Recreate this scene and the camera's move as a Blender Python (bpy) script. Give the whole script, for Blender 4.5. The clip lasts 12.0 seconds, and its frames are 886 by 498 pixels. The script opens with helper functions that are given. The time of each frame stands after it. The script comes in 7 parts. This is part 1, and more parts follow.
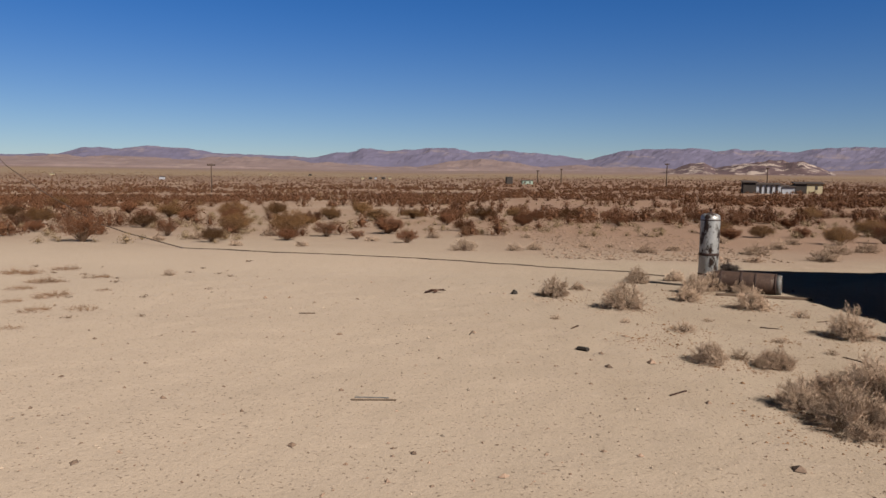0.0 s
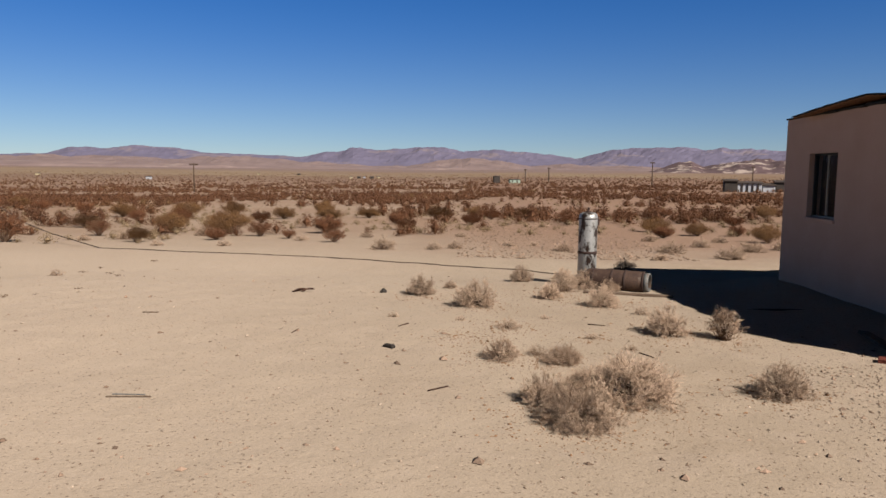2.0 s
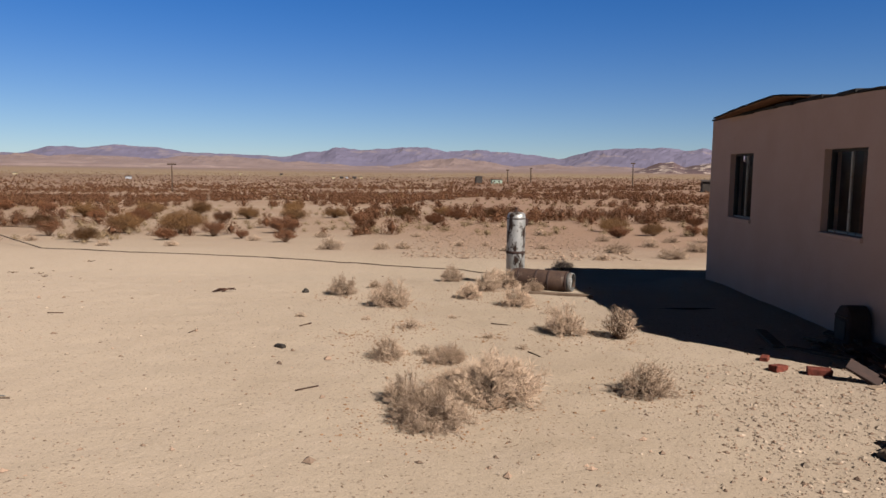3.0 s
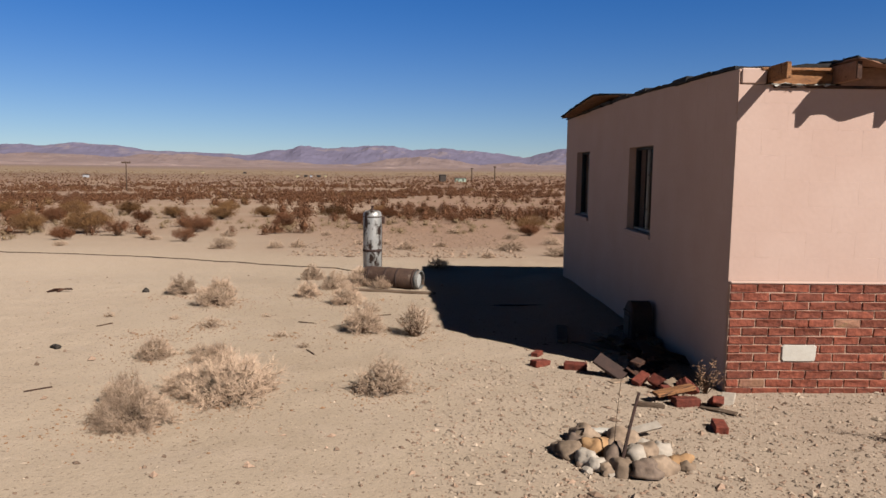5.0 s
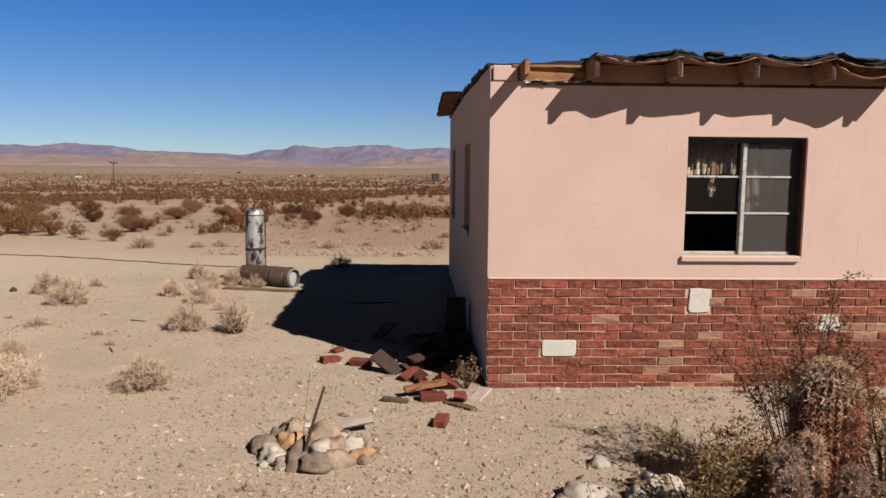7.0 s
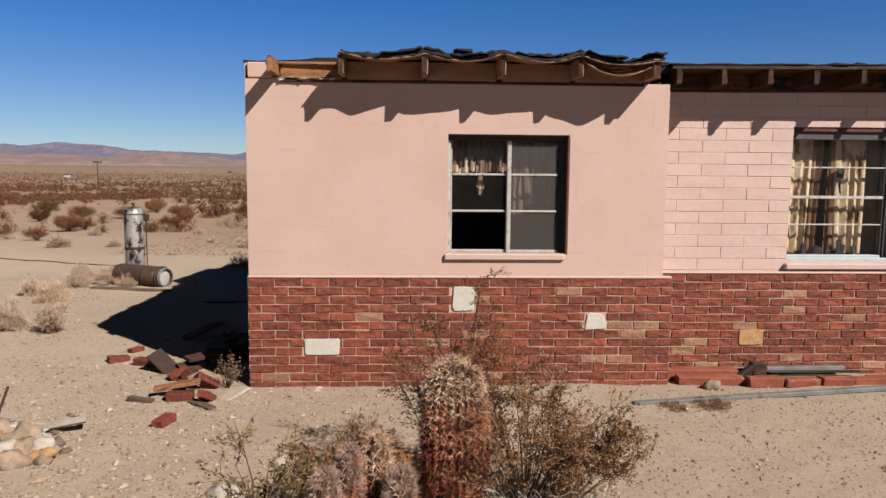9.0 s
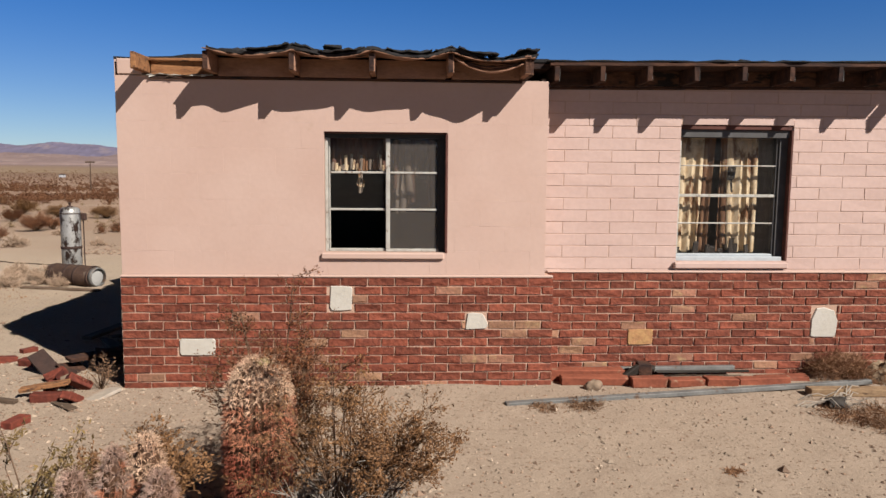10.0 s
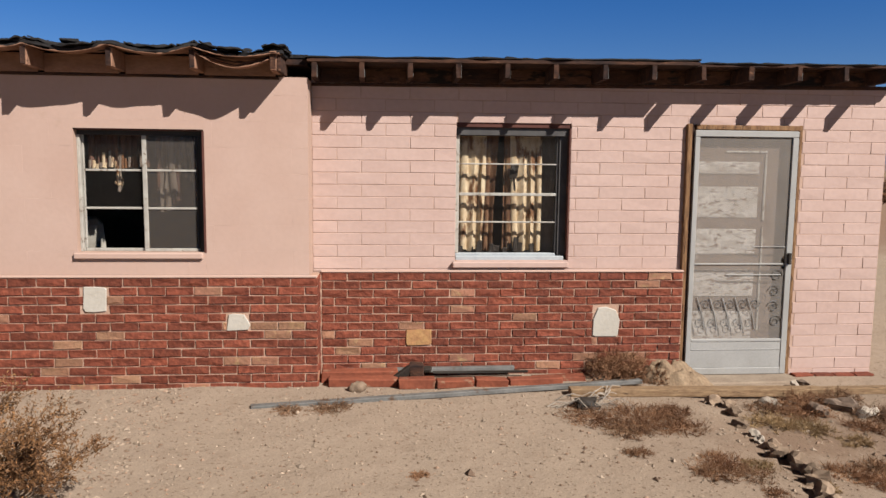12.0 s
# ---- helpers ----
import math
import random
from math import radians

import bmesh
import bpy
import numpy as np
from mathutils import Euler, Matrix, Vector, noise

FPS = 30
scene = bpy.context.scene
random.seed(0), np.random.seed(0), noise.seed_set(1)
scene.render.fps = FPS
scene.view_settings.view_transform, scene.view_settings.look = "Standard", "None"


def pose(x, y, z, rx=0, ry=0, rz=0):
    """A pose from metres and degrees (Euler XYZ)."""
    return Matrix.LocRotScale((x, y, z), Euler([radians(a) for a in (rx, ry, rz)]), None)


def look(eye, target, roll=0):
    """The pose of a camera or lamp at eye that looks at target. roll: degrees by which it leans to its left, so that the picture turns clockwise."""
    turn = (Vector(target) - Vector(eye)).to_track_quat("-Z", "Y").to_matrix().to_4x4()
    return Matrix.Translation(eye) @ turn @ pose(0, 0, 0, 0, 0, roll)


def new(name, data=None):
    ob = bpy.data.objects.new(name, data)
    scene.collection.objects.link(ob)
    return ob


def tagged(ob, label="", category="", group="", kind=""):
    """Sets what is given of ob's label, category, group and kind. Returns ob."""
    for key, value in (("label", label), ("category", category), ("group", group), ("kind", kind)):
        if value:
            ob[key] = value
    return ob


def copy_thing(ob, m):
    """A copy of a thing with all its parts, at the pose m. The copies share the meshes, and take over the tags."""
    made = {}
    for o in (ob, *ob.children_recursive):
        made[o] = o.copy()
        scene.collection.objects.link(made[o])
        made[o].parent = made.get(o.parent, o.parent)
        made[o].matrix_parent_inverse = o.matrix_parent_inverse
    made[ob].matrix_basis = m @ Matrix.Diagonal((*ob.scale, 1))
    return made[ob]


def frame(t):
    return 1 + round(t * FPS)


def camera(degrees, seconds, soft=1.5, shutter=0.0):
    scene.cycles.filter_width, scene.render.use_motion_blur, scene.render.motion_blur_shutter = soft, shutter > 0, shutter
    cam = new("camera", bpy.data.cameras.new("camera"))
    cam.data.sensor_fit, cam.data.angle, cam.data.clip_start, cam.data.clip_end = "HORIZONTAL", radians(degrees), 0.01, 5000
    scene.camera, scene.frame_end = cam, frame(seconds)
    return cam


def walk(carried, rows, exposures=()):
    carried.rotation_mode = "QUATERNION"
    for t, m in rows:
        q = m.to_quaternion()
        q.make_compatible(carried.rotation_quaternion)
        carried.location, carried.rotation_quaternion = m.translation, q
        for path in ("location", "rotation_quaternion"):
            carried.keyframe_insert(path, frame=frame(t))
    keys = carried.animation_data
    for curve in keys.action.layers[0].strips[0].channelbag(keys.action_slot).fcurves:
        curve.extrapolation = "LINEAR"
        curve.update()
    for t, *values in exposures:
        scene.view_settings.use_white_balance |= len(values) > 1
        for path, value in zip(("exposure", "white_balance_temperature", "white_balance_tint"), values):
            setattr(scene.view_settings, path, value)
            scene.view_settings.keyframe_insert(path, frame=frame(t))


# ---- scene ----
cam = camera(62.5, 12.0)
PATH = [
    (0, (-0.526, 0.487, 1.712), (-0.626, 2.474, 1.502), 0.7),
    (0.5, (-0.097, 0.479, 1.722), (-0.194, 2.465, 1.51), 0.6),
    (1, (0.352, 0.468, 1.731), (0.259, 2.455, 1.519), 0.6),
    (1.5, (0.818, 0.464, 1.737), (0.729, 2.451, 1.526), 0.5),
    (2, (1.286, 0.456, 1.741), (1.213, 2.443, 1.529), 0.6),
    (2.5, (1.742, 0.454, 1.745), (1.682, 2.442, 1.533), 0.6),
    (3, (2.204, 0.474, 1.746), (2.176, 2.463, 1.535), 0.7),
    (4.8, (3.863, 0.459, 1.762), (3.927, 2.447, 1.55), 0.5),
    (5, (4.049, 0.452, 1.763), (4.112, 2.44, 1.549), 0.7),
    (5.5, (4.515, 0.419, 1.766), (4.581, 2.407, 1.552), 0.6),
    (6, (4.994, 0.388, 1.763), (5.063, 2.376, 1.548), 0.6),
    (6.5, (5.473, 0.369, 1.764), (5.545, 2.356, 1.548), 0.5),
    (7, (5.947, 0.351, 1.766), (6.022, 2.338, 1.55), 0.5),
    (7.2, (6.134, 0.344, 1.766), (6.21, 2.331, 1.55), 0.5),
    (8.8, (7.622, 0.313, 1.767), (7.715, 2.299, 1.552), 0.4),
    (9, (7.811, 0.31, 1.767), (7.906, 2.296, 1.55), 0.5),
    (9.5, (8.295, 0.317, 1.762), (8.391, 2.303, 1.545), 0.5),
    (9.7, (8.487, 0.32, 1.761), (8.588, 2.306, 1.544), 0.4),
    (10, (8.773, 0.331, 1.759), (8.876, 2.316, 1.542), 0.5),
    (10.5, (9.23, 0.341, 1.759), (9.34, 2.326, 1.543), 0.5),
    (11, (9.67, 0.348, 1.76), (9.796, 2.332, 1.541), 0.5),
    (11.5, (10.091, 0.345, 1.763), (10.237, 2.328, 1.545), 0.6),
    (12, (10.501, 0.325, 1.767), (10.664, 2.306, 1.548), 0.6),
]
walk(cam, [(t, look(eye, target, roll)) for t, eye, target, roll in PATH],
     [(0.0, 0.68), (1.5, 0.78), (3.0, 0.92), (6.0, 0.91), (9.0, 0.90), (10.5, 0.88), (12.0, 0.84)])


# ---- light: low autumn sun from behind the camera, to its right ----
world = bpy.data.worlds.new("desert_sky")
scene.world = world
world.use_nodes = True
wn = world.node_tree.nodes
sky = wn.new("ShaderNodeTexSky")
sky.sky_type = "NISHITA"
sky.sun_disc = False
sky.sun_elevation = radians(39.6)
sky.sun_rotation = radians(136)
sky.altitude = 2500
sky.air_density = 1.0
sky.dust_density = 0.25
sky.ozone_density = 1.1
wn["Background"].inputs["Strength"].default_value = 0.0500
# tint falls nearly black above the view, to thin the sky fill in shadows
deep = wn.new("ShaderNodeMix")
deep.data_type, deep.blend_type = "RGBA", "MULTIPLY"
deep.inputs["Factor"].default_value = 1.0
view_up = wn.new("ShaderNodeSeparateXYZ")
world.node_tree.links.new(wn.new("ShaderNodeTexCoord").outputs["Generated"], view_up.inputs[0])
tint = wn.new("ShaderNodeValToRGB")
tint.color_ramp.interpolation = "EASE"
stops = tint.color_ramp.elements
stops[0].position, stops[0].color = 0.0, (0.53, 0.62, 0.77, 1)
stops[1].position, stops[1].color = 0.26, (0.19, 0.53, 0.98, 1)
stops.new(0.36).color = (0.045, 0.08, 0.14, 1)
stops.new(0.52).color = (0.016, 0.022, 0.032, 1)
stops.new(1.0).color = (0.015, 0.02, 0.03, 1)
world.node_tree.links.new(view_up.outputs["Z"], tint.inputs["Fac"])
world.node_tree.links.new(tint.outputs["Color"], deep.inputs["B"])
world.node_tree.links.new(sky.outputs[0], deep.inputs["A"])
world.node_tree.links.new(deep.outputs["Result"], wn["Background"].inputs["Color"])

sun = new("sun", bpy.data.lights.new("sun", "SUN"))
sun.data.energy = 5.0
sun.data.angle = radians(0.5)
sun.data.color = (1.0, 0.95, 0.89)
sun.matrix_world = look((8.4, -8.7, 10.0), (0, 0, 0))


# ---- materials ----
def mat(name, a, b, size=1.0, rough=0.85, bump=0.3, grain=60.0, metal=0.0, vary=0.0, spots=None, spot_size=8.0, spot_at=0.62,
        island=False, stretch=(1, 1, 1), fine=0.35):
    """Two colours mixed by a broad noise, a fine grain over them, optional stains, relief, and a change of value from piece to piece."""
    m = bpy.data.materials.new(name)
    m.use_nodes = True
    n, l = m.node_tree.nodes, m.node_tree.links
    bsdf = n["Principled BSDF"]
    geo = n.new("ShaderNodeNewGeometry")
    mp = n.new("ShaderNodeMapping")
    mp.inputs["Scale"].default_value = stretch
    l.new(geo.outputs["Position"], mp.inputs["Vector"])
    broad = n.new("ShaderNodeTexNoise")
    broad.inputs["Scale"].default_value, broad.inputs["Detail"].default_value = 1.0 / size, 5
    l.new(mp.outputs[0], broad.inputs["Vector"])
    ramp = n.new("ShaderNodeMapRange")
    ramp.inputs["From Min"].default_value, ramp.inputs["From Max"].default_value = 0.32, 0.68
    l.new(broad.outputs["Fac"], ramp.inputs["Value"])
    mix = n.new("ShaderNodeMix")
    mix.data_type = "RGBA"
    mix.inputs["A"].default_value, mix.inputs["B"].default_value = (*a, 1), (*b, 1)
    l.new(ramp.outputs[0], mix.inputs["Factor"])
    colour = mix.outputs["Result"]
    small = n.new("ShaderNodeTexNoise")
    small.inputs["Scale"].default_value, small.inputs["Detail"].default_value = grain, 4
    l.new(mp.outputs[0], small.inputs["Vector"])
    if spots:
        st = n.new("ShaderNodeTexNoise")
        st.inputs["Scale"].default_value, st.inputs["Detail"].default_value = spot_size, 6
        st.inputs["Roughness"].default_value = 0.65
        l.new(mp.outputs[0], st.inputs["Vector"])
        sr = n.new("ShaderNodeMapRange")
        sr.inputs["From Min"].default_value, sr.inputs["From Max"].default_value = spot_at, spot_at + 0.07
        l.new(st.outputs["Fac"], sr.inputs["Value"])
        mx = n.new("ShaderNodeMix")
        mx.data_type = "RGBA"
        mx.inputs["B"].default_value = (*spots, 1)
        l.new(colour, mx.inputs["A"])
        l.new(sr.outputs[0], mx.inputs["Factor"])
        colour = mx.outputs["Result"]
    hsv = n.new("ShaderNodeHueSaturation")
    l.new(colour, hsv.inputs["Color"])
    val = n.new("ShaderNodeMapRange")
    val.inputs["From Min"].default_value, val.inputs["From Max"].default_value = 0.25, 0.75
    val.inputs["To Min"].default_value, val.inputs["To Max"].default_value = 1 - fine, 1 + fine
    l.new(small.outputs["Fac"], val.inputs["Value"])
    value = val.outputs[0]
    if vary:
        if island:
            rnd = geo.outputs["Random Per Island"]
        else:
            rnd = n.new("ShaderNodeObjectInfo").outputs["Random"]
        vr = n.new("ShaderNodeMapRange")
        vr.inputs["To Min"].default_value, vr.inputs["To Max"].default_value = 1 - vary, 1 + vary
        l.new(rnd, vr.inputs["Value"])
        mul = n.new("ShaderNodeMath")
        mul.operation = "MULTIPLY"
        l.new(value, mul.inputs[0])
        l.new(vr.outputs[0], mul.inputs[1])
        value = mul.outputs[0]
    l.new(value, hsv.inputs["Value"])
    l.new(hsv.outputs[0], bsdf.inputs["Base Color"])
    bsdf.inputs["Roughness"].default_value = rough
    bsdf.inputs["Metallic"].default_value = metal
    bsdf.inputs["Specular IOR Level"].default_value = 0.25
    if bump:
        bp = n.new("ShaderNodeBump")
        bp.inputs["Strength"].default_value, bp.inputs["Distance"].default_value = bump, 0.01
        l.new(small.outputs["Fac"], bp.inputs["Height"])
        l.new(bp.outputs[0], bsdf.inputs["Normal"])
    return m


def glass(name, tint, rough, clear):
    """Dusty pane: a thin see-through glass with a film of dirt."""
    m = bpy.data.materials.new(name)
    m.use_nodes = True
    n, l = m.node_tree.nodes, m.node_tree.links
    out = n["Material Output"]
    bsdf = n["Principled BSDF"]
    bsdf.inputs["Base Color"].default_value = (*tint, 1)
    bsdf.inputs["Roughness"].default_value = rough
    tr = n.new("ShaderNodeBsdfTransparent")
    mixer = n.new("ShaderNodeMixShader")
    noise_node = n.new("ShaderNodeTexNoise")
    noise_node.inputs["Scale"].default_value = 5
    noise_node.inputs["Detail"].default_value = 6
    mr = n.new("ShaderNodeMapRange")
    mr.inputs["To Min"].default_value, mr.inputs["To Max"].default_value = max(0, clear - 0.14), min(1, clear + 0.14)
    l.new(noise_node.outputs["Fac"], mr.inputs["Value"])
    l.new(mr.outputs[0], mixer.inputs[0])
    l.new(bsdf.outputs[0], mixer.inputs[1])
    l.new(tr.outputs[0], mixer.inputs[2])
    l.new(mixer.outputs[0], out.inputs["Surface"])
    return m


def ground_material():
    m = bpy.data.materials.new("desert_sand")
    m.use_nodes = True
    n, l = m.node_tree.nodes, m.node_tree.links
    bsdf = n["Principled BSDF"]
    pos = n.new("ShaderNodeNewGeometry").outputs["Position"]

    def noise_at(scale, detail=5, rough=0.55):
        t = n.new("ShaderNodeTexNoise")
        t.inputs["Scale"].default_value, t.inputs["Detail"].default_value, t.inputs["Roughness"].default_value = scale, detail, rough
        l.new(pos, t.inputs["Vector"])
        return t.outputs["Fac"]

    def ranged(v, a, b, c=0.0, d=1.0):
        t = n.new("ShaderNodeMapRange")
        for k, x in (("From Min", a), ("From Max", b), ("To Min", c), ("To Max", d)):
            t.inputs[k].default_value = x
        l.new(v, t.inputs["Value"])
        return t.outputs[0]

    def mixed(f, a, b):
        t = n.new("ShaderNodeMix")
        t.data_type = "RGBA"
        l.new(f, t.inputs["Factor"])
        for k, x in (("A", a), ("B", b)):
            if isinstance(x, tuple):
                t.inputs[k].default_value = (*x, 1)
            else:
                l.new(x, t.inputs[k])
        return t.outputs["Result"]

    def times(a, b, op="MULTIPLY"):
        t = n.new("ShaderNodeMath")
        t.operation = op
        for k, x in enumerate((a, b)):
            if isinstance(x, (int, float)):
                t.inputs[k].default_value = x
            else:
                l.new(x, t.inputs[k])
        return t.outputs[0]

    xyz = n.new("ShaderNodeSeparateXYZ")
    l.new(pos, xyz.inputs[0])
    X, Y = xyz.outputs[0], xyz.outputs[1]
    c = mixed(ranged(noise_at(0.45), 0.35, 0.65), (0.303, 0.236, 0.173), (0.270, 0.206, 0.148))
    c = mixed(ranged(noise_at(2.6), 0.5, 0.75, 0, 0.55), c, (0.325, 0.252, 0.193))
    c = mixed(times(ranged(X, 2.5, -3.0), ranged(Y, 24, 15, 0, 0.9)), c, (0.352, 0.272, 0.203))
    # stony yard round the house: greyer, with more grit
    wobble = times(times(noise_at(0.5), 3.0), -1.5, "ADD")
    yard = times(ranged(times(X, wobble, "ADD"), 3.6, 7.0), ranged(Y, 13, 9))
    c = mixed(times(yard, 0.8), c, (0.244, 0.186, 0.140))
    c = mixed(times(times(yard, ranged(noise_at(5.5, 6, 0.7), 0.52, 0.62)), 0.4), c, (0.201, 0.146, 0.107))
    # stony flat behind the tank, and the broad plain with its reddish crust
    edge = times(Y, times(noise_at(0.25), 8.0), "ADD")
    stony = times(ranged(edge, 20, 25), ranged(X, -2, 5))
    c = mixed(times(stony, 0.75), c, (0.202, 0.123, 0.086))
    plain = ranged(edge, 19, 32)
    c = mixed(times(plain, ranged(noise_at(0.05), 0.35, 0.6, 0.3, 0.8)), c, (0.212, 0.128, 0.084))
    scrub = times(ranged(Y, 60, 260), ranged(noise_at(0.02, 8, 0.75), 0.4, 0.6, 0.2, 0.8))
    c = mixed(scrub, c, (0.132, 0.076, 0.049))
    strip = times(ranged(Y, 500, 900), ranged(noise_at(0.003, 6), 0.4, 0.6, 0.3, 0.85))
    c = mixed(strip, c, (0.150, 0.096, 0.064))
    drawn = n.new("ShaderNodeMapping")
    drawn.inputs["Scale"].default_value = (0.35, 1.6, 1)
    l.new(pos, drawn.inputs["Vector"])
    flat_far = n.new("ShaderNodeTexNoise")
    flat_far.inputs["Scale"].default_value, flat_far.inputs["Detail"].default_value = 0.006, 7
    l.new(drawn.outputs[0], flat_far.inputs["Vector"])
    straw_flat = times(ranged(Y, 1150, 1350), ranged(Y, 2300, 1900))
    c = mixed(times(straw_flat, ranged(flat_far.outputs["Fac"], 0.40, 0.62, 0.1, 0.75)), c, (0.225, 0.168, 0.104))
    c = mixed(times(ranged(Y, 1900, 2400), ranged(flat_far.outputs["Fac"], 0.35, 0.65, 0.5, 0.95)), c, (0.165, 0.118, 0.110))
    # brown soil round the path by the door
    soil = times(times(ranged(times(X, wobble, "ADD"), 12.0, 13.4), ranged(Y, 6.0, 5.0)), ranged(noise_at(1.6, 6, 0.65), 0.36, 0.56, 0.25, 0.95))
    c = mixed(soil, c, (0.172, 0.116, 0.081))
    # grit
    near = ranged(Y, 9, 30, 1.0, 0.25)
    speck = ranged(noise_at(34, 3), 0.60, 0.68)
    c = mixed(times(times(speck, near), 0.75), c, (0.108, 0.071, 0.048))
    pale = ranged(noise_at(48, 2), 0.66, 0.74)
    c = mixed(times(times(pale, near), 0.6), c, (0.336, 0.270, 0.214))
    fine = ranged(noise_at(150, 3), 0.3, 0.7, 0.82, 1.18)
    hsv = n.new("ShaderNodeHueSaturation")
    l.new(c, hsv.inputs["Color"])
    l.new(fine, hsv.inputs["Value"])
    l.new(hsv.outputs[0], bsdf.inputs["Base Color"])
    bsdf.inputs["Roughness"].default_value = 0.95
    bsdf.inputs["Specular IOR Level"].default_value = 0.1
    height = times(times(noise_at(9, 6, 0.65), 0.6), times(noise_at(55, 4), 0.22), "ADD")
    bp = n.new("ShaderNodeBump")
    bp.inputs["Strength"].default_value, bp.inputs["Distance"].default_value = 0.55, 0.03
    l.new(height, bp.inputs["Height"])
    l.new(bp.outputs[0], bsdf.inputs["Normal"])
    return m


SAND = ground_material()
PINK = mat("pink_paint", (0.393, 0.275, 0.226), (0.369, 0.251, 0.203), 0.5, 0.8, 0.10, 30, vary=0.006, spots=(0.348, 0.241, 0.189), spot_size=3, spot_at=0.66, fine=0.025)
PINK_BLOCK = mat("pink_slump_paint", (0.410, 0.294, 0.254), (0.386, 0.270, 0.231), 0.4, 0.8, 0.2, 22, vary=0.03, spots=(0.332, 0.228, 0.187), spot_size=7, spot_at=0.70, fine=0.05)
JOINT_PINK = mat("pink_joint", (0.374, 0.257, 0.202), (0.348, 0.234, 0.182), 0.3, 0.9, 0.2, 60, fine=0.06)
BRICK = mat("red_brick", (0.170, 0.046, 0.025), (0.109, 0.028, 0.016), 0.05, 0.85, 1.0, 30, vary=0.25, spots=(0.204, 0.089, 0.058), spot_size=14, spot_at=0.64, fine=0.3)
BRICK_LOOSE = mat("deep_red_brick", (0.125, 0.028, 0.016), (0.085, 0.020, 0.012), 0.05, 0.85, 1.0, 30, vary=0.2, spots=(0.17, 0.075, 0.05), spot_size=14, spot_at=0.68, fine=0.3)
BRICK_PALE = mat("pale_brick", (0.238, 0.103, 0.067), (0.206, 0.113, 0.065), 0.5, 0.85, 0.6, 38, vary=0.22, spots=(0.270, 0.162, 0.086), spot_size=9, spot_at=0.55, fine=0.2)
BRICK_ORANGE = mat("orange_stone", (0.336, 0.195, 0.081), (0.281, 0.135, 0.065), 0.08, 0.8, 0.5, 30, fine=0.2)
CLAY = mat("clay_beam", (0.195, 0.057, 0.030), (0.146, 0.041, 0.022), 0.15, 0.85, 0.5, 30, vary=0.15, spots=(0.227, 0.130, 0.081), spot_size=7, spot_at=0.62, fine=0.2)
MORTAR = mat("mortar", (0.385, 0.250, 0.185), (0.305, 0.190, 0.135), 0.2, 0.95, 0.4, 80, fine=0.12)
CONCRETE = mat("dusty_concrete", (0.248, 0.195, 0.146), (0.195, 0.146, 0.108), 0.2, 0.95, 0.4, 50, fine=0.15)
DIRT = mat("heaped_dirt", (0.212, 0.151, 0.097), (0.146, 0.097, 0.060), 0.08, 0.95, 0.9, 40, fine=0.3)
RED_WEED = mat("rust_red_weed", (0.235, 0.125, 0.066), (0.16, 0.078, 0.04), 0.15, 0.9, 0.0, 30, vary=0.2, fine=0.25)
YELLOW_WEED = mat("yellow_dry_weed", (0.270, 0.184, 0.095), (0.201, 0.124, 0.060), 0.1, 0.9, 0.0, 30, vary=0.2, fine=0.25)
WHITE_STONE = mat("cream_stone", (0.400, 0.368, 0.320), (0.360, 0.325, 0.275), 0.15, 0.7, 0.2, 40, spots=(0.227, 0.184, 0.119), spot_size=9, spot_at=0.70, fine=0.06)
WOOD_GREY = mat("weathered_wood", (0.108, 0.073, 0.049), (0.065, 0.041, 0.026), 0.2, 0.9, 0.6, 30, stretch=(1, 4, 4), vary=0.2, fine=0.3)
WOOD_TAN = mat("raw_wood", (0.246, 0.115, 0.047), (0.153, 0.066, 0.028), 0.15, 0.85, 0.4, 35, stretch=(1, 5, 5), spots=(0.051, 0.024, 0.014), spot_size=6, spot_at=0.55, fine=0.28)
WOOD_PINK = mat("pink_painted_wood", (0.235, 0.128, 0.082), (0.175, 0.090, 0.055), 0.25, 0.85, 0.3, 30, stretch=(1, 3, 3), spots=(0.071, 0.038, 0.024), spot_size=5, spot_at=0.62, fine=0.16)
WOOD_DARK = mat("burnt_wood", (0.062, 0.027, 0.015), (0.016, 0.009, 0.008), 0.18, 0.9, 0.6, 30, stretch=(1, 3, 3), spots=(0.130, 0.062, 0.035), spot_size=8, spot_at=0.62, fine=0.35)
WOOD_TRIM = mat("bare_door_trim", (0.248, 0.140, 0.067), (0.119, 0.057, 0.027), 0.10, 0.8, 0.5, 40, stretch=(6, 6, 1), spots=(0.043, 0.022, 0.013), spot_size=9, spot_at=0.58, fine=0.3)
WOOD_BURNT = mat("half_burnt_board", (0.105, 0.050, 0.028), (0.055, 0.024, 0.014), 0.12, 0.9, 0.6, 30, stretch=(1, 1, 3), spots=(0.012, 0.009, 0.008), spot_size=5, spot_at=0.50, fine=0.35)
FELT = mat("roofing_felt", (0.020, 0.018, 0.018), (0.009, 0.008, 0.008), 0.2, 0.85, 0.7, 60, spots=(0.054, 0.041, 0.032), spot_size=9, spot_at=0.66, fine=0.4)
ALU = mat("grey_aluminium", (0.303, 0.295, 0.281), (0.259, 0.252, 0.238), 0.3, 0.5, 0.08, 60, metal=0.08, spots=(0.195, 0.173, 0.151), spot_size=9, spot_at=0.66, fine=0.07)
GALV = mat("galvanised_metal", (0.140, 0.136, 0.128), (0.093, 0.089, 0.083), 0.2, 0.65, 0.2, 40, metal=0.1, spots=(0.085, 0.053, 0.036), spot_size=6, spot_at=0.58, fine=0.2)
